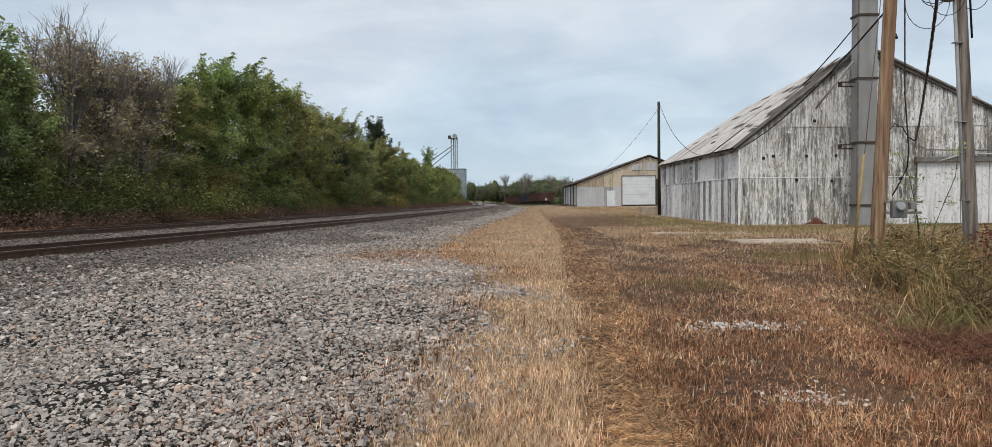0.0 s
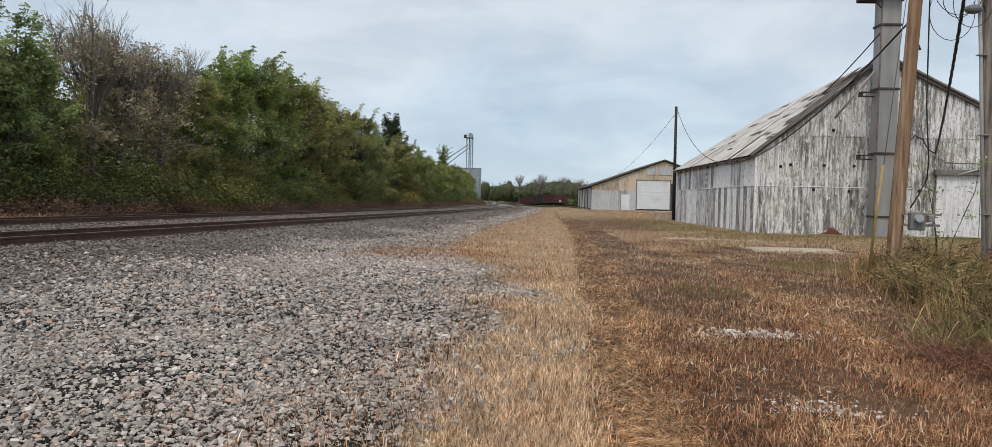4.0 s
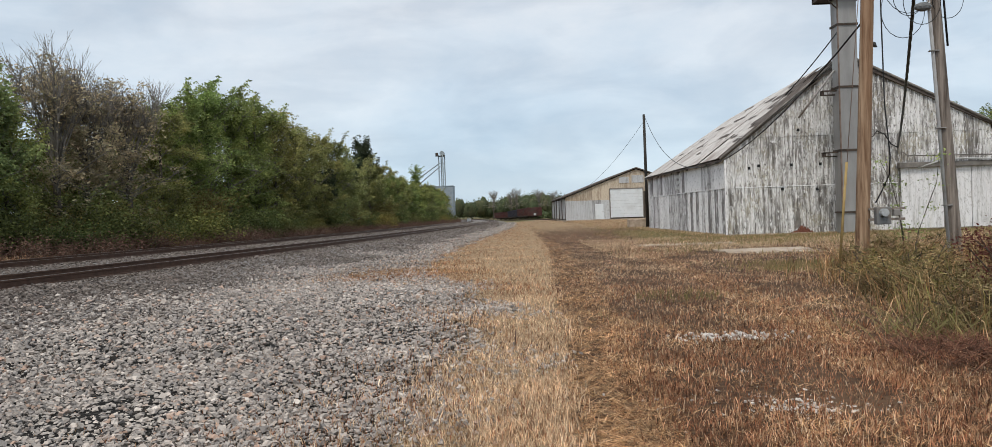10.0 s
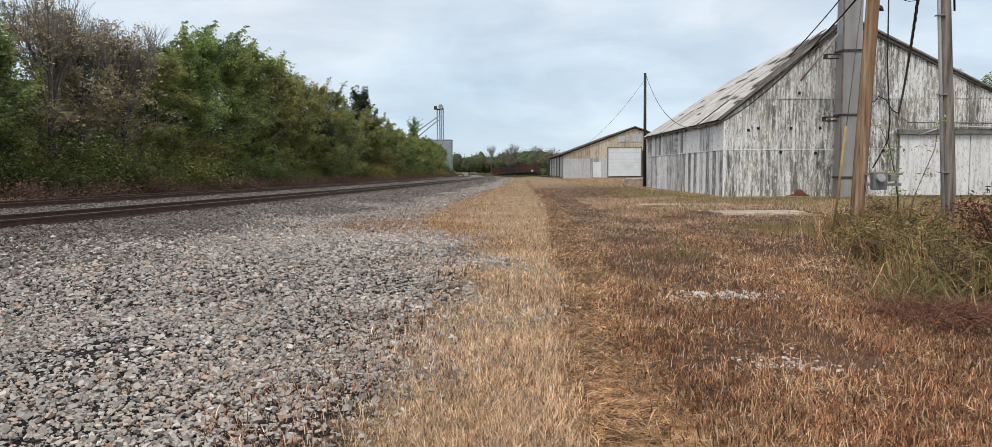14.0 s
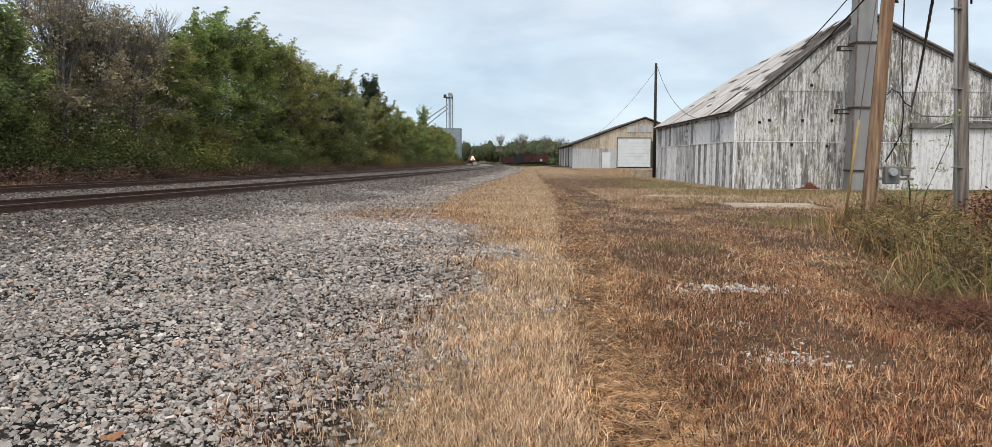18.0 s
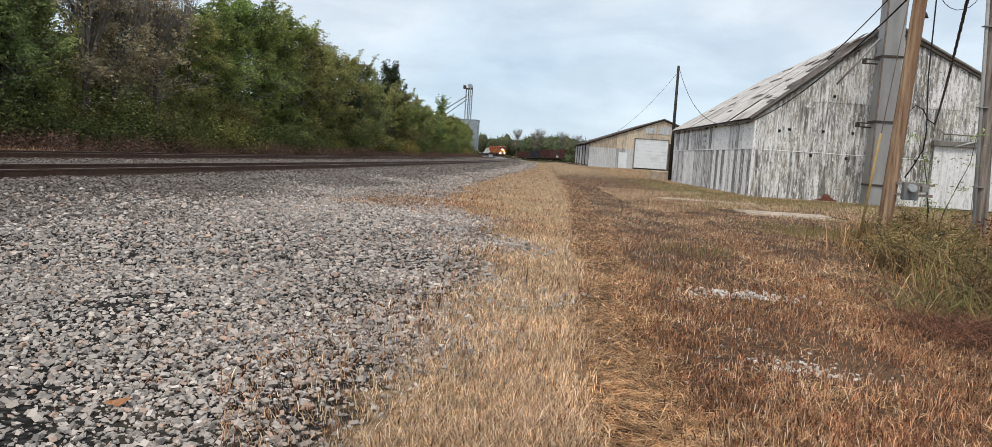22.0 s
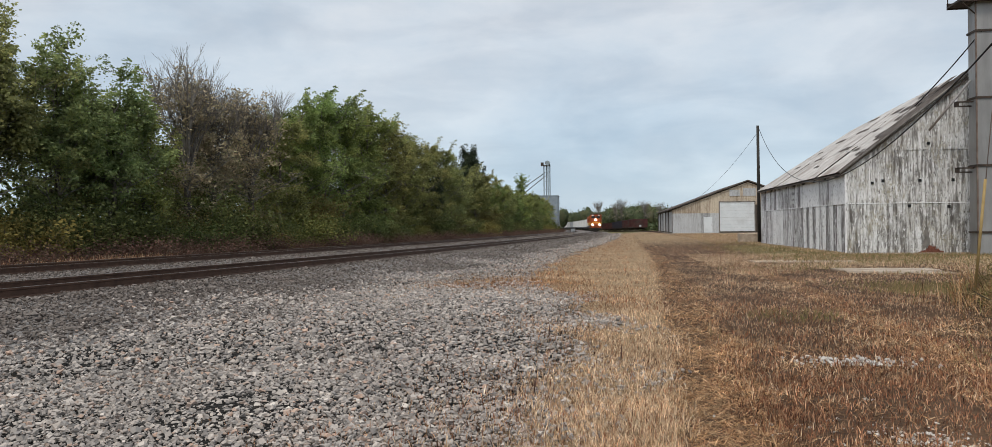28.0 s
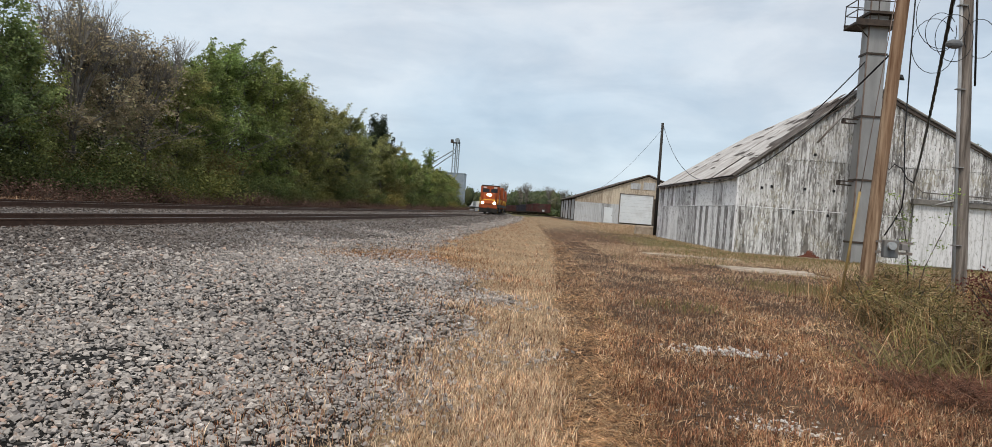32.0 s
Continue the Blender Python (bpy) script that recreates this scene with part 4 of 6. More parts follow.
part("platform", boxes((-1.25, 0.9, -0.7, 0.7, 11.75, 11.85), (-1.25, 0.9, -0.75, -0.68, 11.7, 12.0), (-1.25, 0.9, 0.68, 0.75, 11.7, 12.0), (-0.6, 0.95, -0.75, 0.75, 12.3, 12.42)), M["dark_steel"], leg)
for x, y in ((-1.22, -0.7), (-1.22, 0.7), (0.85, -0.7), (0.85, 0.7), (-0.2, -0.7)):
    part("rail_post", boxes((x - 0.02, x + 0.02, y - 0.02, y + 0.02, 11.85, 12.95)), M["dark_steel"], leg)
for z in (12.4, 12.9):
    part("handrail", boxes((-1.24, 0.87, -0.72, -0.68, z, z + 0.04), (-1.24, -1.2, -0.7, 0.7, z, z + 0.04), (-1.24, 0.87, 0.68, 0.72, z, z + 0.04)), M["dark_steel"], leg)
part("corner_brace", tube([(-1.2, -0.7, 11.7), (-0.5, -0.4, 11.2)], 0.03, 5), M["dark_steel"], leg)

# ---- two utility poles with their wires ----
def pole_thing(x, y, lean, top, r, mat, label):
    t = empty("utility_pole", pose(x, y, 0), label=label, category="utility pole", group="utility poles")
    part("shaft", tube([(lean * z, 0, z) for z in np.linspace(-0.3, top, 12)], [r * (1.05 - 0.02 * z) for z in np.linspace(0, top, 12)], 14), M[mat], t)
    return t


P1 = pole_thing(6.91, 15.0, 0.0475, 9.6, 0.13, "new_wood", "tan timber utility pole carrying a meter and cables")
P2 = pole_thing(8.78, 15.0, -0.06, 9.2, 0.125, "old_wood", "weathered grey timber utility pole with a pale conduit")
meter = part("meter_box", boxes((0.19, 0.47, -0.30, -0.16, 1.08, 1.42), bevel=0.02), M["grey_box"], P1, "grey steel meter box")
bm = bmesh.new()
bmesh.ops.create_cone(bm, cap_ends=True, segments=20, radius1=0.08, radius2=0.075, depth=0.1, matrix=pose(0.31, -0.34, 1.31, 90))
part("meter_dial", bm, M["glass"], P1)
part("junction_box", boxes((0.56, 0.68, -0.22, -0.1, 1.24, 1.37), bevel=0.015), M["galv"], P1, "small grey junction box")
part("bracket_board", boxes((0.1, 0.8, -0.16, -0.12, 1.15, 1.2), (0.1, 0.8, -0.16, -0.12, 1.36, 1.4)), M["old_wood"], P1)
part("meter_cable", tube([(0.42, -0.2, 9.0), (0.42, -0.2, 5.2), (0.44, -0.2, 3.4), (0.52, -0.2, 2.4), (0.5, -0.2, 2.05), (0.36, -0.2, 1.75), (0.22, -0.2, 1.5)], 0.014, 5), M["cable"], P1)
part("conduit", tube([(-0.17, -0.08, 0), (-0.17 - 0.06 * 4, -0.08, 4.4), (-0.16 - 0.06 * 8.4, -0.08, 8.4)], 0.034, 8), M["pvc"], P2, "pale grey conduit pipe")
for z in (1.4, 2.9, 4.4, 6.0):
    part("strap", boxes((-0.215 - 0.06 * z, -0.05 - 0.06 * z, -0.14, -0.03, z, z + 0.02)), M["galv"], P2)
part("ground_wire", tube([(0.16 - 0.06 * z, -0.06, z) for z in (4.5, 5.5, 7.0)], 0.02, 5), M["cable"], P2)
for dx, dy, r, z in ((-0.62, 0, 0.42, 5.2), (-0.45, 0.1, 0.3, 5.5), (-0.3, -0.1, 0.36, 5.35), (0.25, 0, 0.3, 5.4), (-0.55, -0.1, 0.5, 5.75)):
    ring = [(dx - 0.36 + r * math.cos(a), dy - 0.1, z + 1.25 * r * math.sin(a)) for a in np.linspace(0.6, 2 * math.pi + 0.4, 22)]
    part("cable_loop", tube(ring, 0.007, 5), M["cable"], P2)
bm = bmesh.new()
bmesh.ops.create_icosphere(bm, subdivisions=2, radius=0.13, matrix=Matrix.LocRotScale((-0.62, -0.15, 5.25), None, (1.3, 0.8, 0.7)))
part("splice_case", bm, M["grey_box"], P2, "grey bullet-shaped cable splice")


guy = empty("guy_wire", Matrix(), label="steel guy wire with a faded yellow guard at its foot", category="guy wire")
part("strand", tube([(6.33, 14.7, -0.1), (7.36, 14.95, 9.5)], 0.008, 5), M["galv_rust"], guy)
part("guard", tube([(6.36, 14.71, 0.25), (6.58, 14.765, 2.3)], 0.026, 8), M["guard"], guy, "faded yellow plastic guard")


def twisted(pts, r, turn, lay):
    """Three strands wound round a line of points."""
    bm = bmesh.new()
    fine = [Vector(pts[i]).lerp(Vector(pts[i + 1]), k / 8) for i in range(len(pts) - 1) for k in range(8)] + [Vector(pts[-1])]
    for j in range(3):
        run, line = 0.0, []
        for i, q in enumerate(fine):
            run += (q - fine[i - 1]).length if i else 0.0
            a = 2 * math.pi * (run / lay + j / 3)
            line.append(q + Vector((math.cos(a) * turn, 0, math.sin(a) * turn)))
        tube(line, r, 5, True, bm)
    return bm


def wire(name, pts, r, label):
    bm = tube(pts, r, 5)
    thing(name, bm, M["cable"], label=label, category="cable", group="overhead wires")


thing("service_cable", twisted(sag((8.3, 15, 7.6), (20.4, 39.9, 4.3), 0.6, 18), 0.03, 0.022, 2.4), M["cable"], label="thick black twisted service cable hanging from the grey pole", category="cable", group="overhead wires")
wire("service_cable", [(20.4, 39.85, 4.3), (20.0, 39.8, 4.5), (19.7, 39.8, 5.0), (19.3, 39.8, 5.2), (19.1, 39.85, 4.9), (18.8, 39.85, 5.1)], 0.03, "black cable looped against the shed's wall")
wire("overhead_wire", sag((7.25, 15, 5.25), (12.15, 66, 9.5), 3.7, 24), 0.02, "thin black wire sagging past the shed's eave")
wire("overhead_wire", sag((17.0, 38.2, 10.4), (14.6, 39.7, 7.2), 0.1), 0.03, "black guy wire from the elevator leg to the roof")
wire("overhead_wire", sag((7.35, 15, 6.1), (16.8, 2, 9.4), 0.5), 0.02, "black wire leaving the tan pole")
for x, z, dx in ((19.0, 9.35, 0.5), (17.95, 9.3, -0.35)):
    lamp = empty("yard_light", pose(x, 39.8, z), label="small dark gooseneck yard light on the gable", category="light", group="gable lights")
    part("arm", tube([(-dx * 1.0, 0, -0.9), (-dx * 0.6, -0.2, 0.0), (0, -0.3, 0.25)], 0.03, 6), M["dark_steel"], lamp)
    bm = bmesh.new()
    bmesh.ops.create_cone(bm, cap_ends=True, segments=12, radius1=0.22, radius2=0.07, depth=0.2, matrix=pose(0.1 * np.sign(dx), -0.3, 0.28, 0, 20 * np.sign(dx)))
    part("shade", bm, M["cable"], lamp)

BP = empty("utility_pole", pose(12.15, 66.2, 0), label="slim dark creosoted pole behind the white shed", category="utility pole", group="utility poles")
part("shaft", tube([(0, 0, -0.3), (-0.05, 0, 9.75)], [0.15, 0.11], 10), M["black_wood"], BP)
wire("overhead_wire", sag((12.1, 66.2, 9.2), (8.5, 103, 3.8), 1.2), 0.014, "thin wire from the dark pole to the tan building")
thing("concrete_block", boxes((10.6, 12.9, 66.5, 67.6, -0.1, 0.72), bevel=0.04), M["concrete"], label="low weathered concrete block in the dry grass", category="concrete block")

# ---- second building, tan and grey ----
b2 = empty("metal_building", pose(7.9, 103, 0.3), label="tan and grey metal building with a white roll-up door", category="building")
HW, EH, PH, LEN = 9.6, 3.2, 6.75, 30.0
bm = bmesh.new()
prof = [(0, -0.4), (2 * HW, -0.4), (2 * HW, EH), (HW, PH), (0, EH)]
f = [bm.verts.new((x, 0, z)) for x, z in prof]
g = [bm.verts.new((x, LEN, z)) for x, z in prof]
bm.faces.new(f)
bm.faces.new(g[::-1])
for i in range(5):
    bm.faces.new((f[(i + 1) % 5], f[i], g[i], g[(i + 1) % 5]))
part("wall", bm, M["inner"], b2)


def g2(x):
    return EH + (PH - EH) * (x / HW if x < HW else 2 - x / HW)


w2 = 1.2
for c in range(16):
    xa, xb = c * w2, (c + 1) * w2
    mid = 2.7
    if xb < 6.1 or xa > 10.3:
        child("sheet", sheet_mesh("grey_wall", w2 + 0.02, 0, mid, mid), b2, pose(xa, -0.01, 0.05))
    za = mid if xb < 6.1 or xa > 10.3 else 3.75
    ta, tb_ = g2(xa) - 0.05, g2(xb) - 0.05
    child("sheet", sheet_mesh("tan_wall", w2 + 0.02, 0, ta - za, tb_ - za), b2, pose(xa, -0.015, za))
for i in range(5):
    child("sheet", sheet_mesh("grey_wall", 5.0, 0, 2.75, 2.75), b2, pose(-0.02, 6.0 * i + 5.6, 0.25, 0, 0, -90))
    part("post", boxes((-0.12, 0.05, 6.0 * i + 5.65, 6.0 * i + 6.0, 0, EH)), M["dark_steel"], b2)
door = part("roll_up_door", boxes((6.05, 10.4, -0.16, -0.1, 0.3, 4.1)), M["door_white"], b2, "white roll-up door")
for i in range(8):
    part("slat_line", boxes((6.05, 10.4, -0.168, -0.158, 0.75 + 0.45 * i, 0.765 + 0.45 * i)), M["grey_wall"], door)
part("door_frame", boxes((5.93, 6.05, -0.2, -0.05, 0.1, 4.2), (10.4, 10.52, -0.2, -0.05, 0.1, 4.2), (5.93, 10.52, -0.2, -0.05, 4.1, 4.22)), M["trim"], b2)
d2 = part("door", boxes((3.98, 5.1, -0.12, -0.05, 0.15, 2.2), bevel=0.01), M["door_white"], b2, "white steel door")
part("handle", boxes((4.98, 5.04, -0.17, -0.12, 1.1, 1.2)), M["dark_steel"], d2)
part("skylight_sheet", boxes((7.3, 8.6, -0.1, -0.05, 4.9, 5.7), (9.0, 10.6, -0.1, -0.05, 4.9, 5.9)), M["grey_wall"], b2, "pale replacement sheet")
part("foundation", boxes((-0.1, 2 * HW, -0.2, LEN, -0.5, 0.12)), M["concrete"], b2)
bm = bmesh.new()
p = [(-0.4, EH - 0.05), (HW, PH + 0.1), (2 * HW + 0.4, EH - 0.05), (2 * HW + 0.4, EH + 0.08), (HW, PH + 0.24), (-0.4, EH + 0.08)]
f = [bm.verts.new((x, -0.35, z)) for x, z in p]
g = [bm.verts.new((x, LEN + 0.2, z)) for x, z in p]
bm.faces.new(f)
bm.faces.new(g[::-1])
for i in range(6):
    bm.faces.new((f[(i + 1) % 6], f[i], g[i], g[(i + 1) % 6]))
part("roof", bm, M["roof_rust"], b2)

# ---- grain elevator beyond the trees ----
ge = empty("grain_elevator", pose(-19.3, 230, -0.5), label="grey steel grain bin with a tall slim leg tower", category="grain elevator")
part("bin", boxes((-6.5, 3.4, -4, 4, 0, 10.9), bevel=0.05), M["bin"], ge)
for z in (2.2, 4.4, 6.6, 8.8):
    part("bin_band", boxes((-6.55, 3.45, -4.05, 4.05, z, z + 0.12)), M["far_steel"], ge)
for x in (-4.5, -2.5, -0.5, 1.5):
    part("bin_seam", boxes((x, x + 0.12, -4.06, -4.0, 0.2, 10.8)), M["far_steel"], ge)
part("bin_roof", boxes((-6.6, 3.5, -4.1, 4.1, 10.9, 11.1)), M["far_steel"], ge)
for x, y in ((-0.9, 0), (0.9, 0), (-0.2, 0.8), (0.4, -0.8)):
    part("leg_casing", boxes((x - 0.16, x + 0.16, y - 0.16, y + 0.16, 10.9, 20.6)), M["far_steel"], ge)
for z in (13.0, 15.5, 18.0, 20.0):
    part("cross_tie", boxes((-0.95, 0.95, -0.05, 0.05, z, z + 0.12)), M["far_steel"], ge)
part("leg_head", tube([(0.2, -0.7, 21.0), (0.2, 0.7, 21.0)], 0.72, 14), M["far_steel"], ge)
part("head_platform", boxes((-1.8, 1.0, -0.9, 0.9, 20.2, 20.35), (-1.8, -1.0, -0.4, 0.4, 20.4, 21.2)), M["dark_steel"], ge)
for dz in (0, -2.2):
    part("spout", tube([(-0.5, 0, 18.2 + dz * 0.5), (-11, 0, 11.0 + dz)], 0.2, 6), M["far_steel"], ge)

# ---- gondola cars on the siding ----
def gondola(blue):
    car = empty("gondola_car", Matrix(), label="dark navy open gondola car parked on the siding" if blue else "dark red open gondola car parked on the siding", category="railway car", group="parked gondolas")
    paint = M["gondola_blue"] if blue else M["gondola"]
    for x in (-1.5, 1.42):
        s = part("side", boxes((x, x + 0.08, -7.4, 7.4, 0.75, 2.55), bevel=0.01), paint, car)
        for k in range(13):
            part("rib", boxes((x - 0.1 if x < 0 else x + 0.06, x + 0.02 if x < 0 else x + 0.18, -7.2 + k * 1.2 - 0.06, -7.2 + k * 1.2 + 0.06, 0.8, 2.5)), paint, s)
    for y in (-7.48, 7.4):
        part("end", boxes((-1.5, 1.5, y, y + 0.08, 0.75, 2.6), (-1.5, 1.5, y - 0.06, y + 0.14, 1.4, 1.5), (-1.5, 1.5, y - 0.06, y + 0.14, 2.1, 2.2), bevel=0.01), paint, car)
    part("top_rail", boxes((-1.56, -1.36, -7.5, 7.5, 2.52, 2.64), (1.36, 1.56, -7.5, 7.5, 2.52, 2.64)), paint, car)
    part("floor", boxes((-1.5, 1.5, -7.4, 7.4, 0.65, 0.78)), M["dark_steel"], car)
    part("end_placard", boxes((-0.25, 0.2, -7.58, -7.5, 0.85, 1.3)), M["grey_wall"], car, "pale end placard")
    for y in (-5.6, 5.6):
        tr = part("truck", boxes((-1.05, -0.9, y - 1.1, y + 1.1, 0.3, 0.6), (0.9, 1.05, y - 1.1, y + 1.1, 0.3, 0.6), (-1, 1, y - 0.2, y + 0.2, 0.35, 0.65)), M["dark_steel"], car)
        for wy in (-0.85, 0.85):
            for x in (-0.72, 0.72):
                bm = bmesh.new()
                bmesh.ops.create_cone(bm, cap_ends=True, segments=16, radius1=0.42, radius2=0.42, depth=0.13, matrix=pose(x, y + wy, 0.42, 0, 90))
                part("wheel", bm, M["dark_steel"], tr)
    return car


protos = [gondola(False), gondola(True)]
for k in range(7):
    y = 178 + 16.3 * k
    s = -0.055 - 0.0005 * (y - 170)
    mm = pose(float(siding_x(y)), y, float(land_z(siding_x(y), y)) + 0.22, 0, 0, -math.degrees(math.atan(s)))
    blue = k in (2, 3)
    if k == 0:
        protos[0].matrix_world = mm
    elif k == 2:
        protos[1].matrix_world = mm
    else:
        copy_thing(protos[1 if blue else 0], mm)

# ---- slab and track-side cabinet ----
def slab(x0, x1, y0, y1, top, seed, label):
    """A slab with broken edges, sunk in the ground."""
    pick = random.Random(seed)
    rim = [(x0 + (x1 - x0) * k / 14, y0) for k in range(14)] + [(x1, y0 + (y1 - y0) * k / 6) for k in range(6)] + [(x1 - (x1 - x0) * k / 14, y1) for k in range(14)] + [(x0, y1 - (y1 - y0) * k / 6) for k in range(6)]
    rim = [(x + pick.uniform(-0.16, 0.16), y + pick.uniform(-0.22, 0.22)) for x, y in rim]
    bm = bmesh.new()
    low, high = ([bm.verts.new((x, y, z)) for x, y in rim] for z in (-0.1, top))
    bm.faces.new(high)
    for k in range(len(rim)):
        bm.faces.new((low[k - 1], low[k], high[k], high[k - 1]))
    thing("concrete_slab", bm, M["concrete"], label=label, category="concrete slab", group="slabs in the grass", kind="structure")


slab(7.2, 10.2, 24.5, 27.0, 0.03, 1, "cracked pale concrete slab flush with the grass")
slab(5.4, 9.4, 31.3, 32.7, 0.035, 2, "narrow strip of old concrete half hidden in dry grass")
cab = empty("relay_cabinet", pose(-10.4, 205, -0.55), label="small grey track-side equipment cabinet", category="cabinet")
part("body", boxes((-0.5, 0.5, -0.4, 0.4, 0.2, 1.25), bevel=0.03), M["box_grey"], cab)
part("base", boxes((-0.65, 0.65, -0.55, 0.55, 0, 0.2)), M["concrete"], cab)

# ---- trees ----
def leaf_quads(c, size, up=0.3, wide=0.55, flat=1.0):
    """Small kite-shaped leaves at the points c; flat below 1 lays them more level."""
    n = len(c)
    a = rng.normal(size=(n, 3)) * np.array([1, 1, flat])
    a /= np.linalg.norm(a, axis=1)[:, None]
    nrm = rng.normal(size=(n, 3)) + np.array([0, 0, up])
    b_ = np.cross(a, nrm)
    b_ /= np.linalg.norm(b_, axis=1)[:, None] + 1e-9
    s = (size * rng.uniform(0.6, 1.3, n))[:, None]
    verts = np.stack([c - a * s, c + b_ * s * wide, c + a * s, c - b_ * s * wide], 1).reshape(-1, 3)
    return verts, np.arange(4 * n).reshape(n, 4)


def limb_path(p, d, length, bend, n=5):
    pts = [Vector(p)]
    d = Vector(d).normalized()
    for _ in range(n):
        d = (d + Vector((random.gauss(0, bend), random.gauss(0, bend), random.gauss(0.06, bend)))).normalized()
        pts.append(pts[-1] + d * (length / n))
    return pts


def tree(h, r, low, mat, leaves, size, label, bare=0.0, narrow=1.0, name="tree", cone=0.0, airy=0.5):
    """A tree h high with a crown r in radius from the height low up: sprays of leaves at the ends of its boughs.
    cone draws the crown to a point, airy thins its top, bare adds fans of leafless twigs."""
    t = empty(name, Matrix(), label=label, category="tree", group="trees along the railway")
    bend = random.uniform(-0.04, 0.04)
    trunk = [(bend * z * z * 0.1, bend * z * 0.5, z) for z in np.linspace(-0.2, h * 0.92, 9)]
    part("trunk", tube(trunk, [0.02 * h * (1 - 0.93 * i / 8) + 0.015 for i in range(9)], 7), M["trunk_bark"], t)
    bm = bmesh.new()
    sprays = []
    for k in range(int(24 + 1.8 * h)):
        f = random.random() ** 0.8
        z = low + (h * (0.78 if bare else 0.9) - low) * f
        a = random.uniform(0, 2 * math.pi)
        dome = 1.05 - 0.75 * abs(f - 0.35) ** 1.2
        reach = r * narrow * (dome * (1 - cone) + cone * (1.1 - f)) * random.uniform(0.5, 1.2)
        rise = (random.uniform(0.2, 0.8) + 1.1 * f * f) * (1 - cone)
        pts = limb_path((bend * z * z * 0.1, bend * z * 0.5, z), (math.cos(a), math.sin(a), rise), reach, 0.16)
        tube(pts, [0.045 * (1 - 0.16 * i) * h / 10 for i in range(6)], 4, False, bm)
        full = random.choice((0.25, 0.7, 1.0, 1.3)) * (1 - airy * max(0.0, f - 0.55) * 2)
        sprays += [(q, 0.22 + 0.05 * r, full * 0.7) for q in pts[3:]]
        for _ in range(5):
            q = pts[random.randint(2, 5)]
            sub = limb_path(q, (random.gauss(0, 1), random.gauss(0, 1), random.uniform(-0.1, 1)), reach * random.uniform(0.3, 0.6), 0.2, 3)
            tube(sub, [0.02, 0.016, 0.012, 0.006], 3, False, bm)
            sprays += [(sub[2], 0.18 + 0.025 * r, full), (sub[3], 0.15 + 0.03 * r, full * 1.3)]
        if airy and not bare and f > 0.45:
            for _ in range(4):
                q = pts[random.randint(3, 5)]
                shoot = limb_path(q, (0.5 * math.cos(a) + random.gauss(0, 0.4), 0.5 * math.sin(a) + random.gauss(0, 0.4), 1.0), h * random.uniform(0.06, 0.14), 0.12, 4)
                tube(shoot, [0.02, 0.016, 0.012, 0.009, 0.006], 3, False, bm)
                sprays += [(q, 0.13, 0.34) for q in shoot[1:]]
    if bare:
        for k in range(int(26 * bare)):
            z = h * random.uniform(0.6, 0.84)
            root = Vector((random.uniform(-0.5, 0.5) * r, random.uniform(-0.5, 0.5) * r, z))
            tube([Vector((0, 0, z * 0.6)), root.lerp(Vector((0, 0, z * 0.75)), 0.45), root], [0.05, 0.035, 0.018], 4, False, bm)
            for _ in range(11):
                d = (random.gauss(0, 0.42), random.gauss(0, 0.42), 1.2)
                pts = limb_path(root, d, h * random.uniform(0.1, 0.2), 0.09)
                tube(pts, [0.015, 0.013, 0.011, 0.009, 0.007, 0.005], 3, False, bm)
                for _ in range(2):
                    tube(limb_path(pts[random.randint(2, 4)], (d[0] + random.gauss(0, 0.5), d[1] + random.gauss(0, 0.5), 1.2), h * random.uniform(0.04, 0.09), 0.1, 3), [0.009, 0.008, 0.006, 0.005], 3, False, bm)
    tagged(part("bough", bm, M["bark"], t), kind="stuff")
    cl = np.array([tuple(c[0]) for c in sprays])
    cr = np.array([c[1] for c in sprays])
    cw = np.array([c[2] for c in sprays])
    pick = rng.choice(len(cl), leaves, p=cw / cw.sum())
    d = np.clip(rng.normal(size=(leaves, 3)), -1.8, 1.8)
    c = cl[pick] + d * cr[pick][:, None] * np.array([0.95, 0.95, 0.38])
    c[:, 2] -= 0.22 * cr[pick] * (d[:, 0] ** 2 + d[:, 1] ** 2)
    c = c[c[:, 2] > 0.15]
    v_, f_ = leaf_quads(c, size, 0.9, 0.55, 0.55)
    child("crown", mesh_np("crown", v_, [f_], M[mat]), t)
    return t


KINDS = [
    tree(11.0, 3.3, 0.5, "leaf_a", 30000, 0.085, "bright green broadleaf tree at the edge of the railway"),
    tree(10.5, 3.2, 0.4, "leaf_c", 28000, 0.095, "dense deep green broadleaf tree", airy=0.35),
    tree(10.5, 3.0, 0.4, "leaf_b", 26000, 0.082, "olive broadleaf tree with yellowing leaves"),
    tree(10.0, 2.7, 0.6, "leaf_d", 7500, 0.085, "half-bare brownish tree with thin upright twigs", bare=1.0, airy=0.6),
    tree(12.0, 3.0, 1.0, "needle", 26000, 0.10, "narrow dark conifer standing above its neighbours", narrow=0.9, cone=0.45, airy=0.3),
    tree(9.0, 3.2, 0.5, "leaf_a", 20000, 0.09, "low spreading green tree"),
    tree(12.0, 2.6, 1.0, "leaf_a", 15000, 0.09, "slender pointed green tree", narrow=0.6, cone=0.4),
    tree(11.0, 3.2, 3.0, "leaf_d", 350, 0.1, "leafless grey tree above the far woods", bare=0.6),
]
stood = set()


def stand(ob, mm):
    """Puts a plant at mm the first time, and a copy of it every other time."""
    if ob.name in stood:
        ob = copy_thing(ob, Matrix())
    stood.add(ob.name)
    ob.matrix_basis = mm


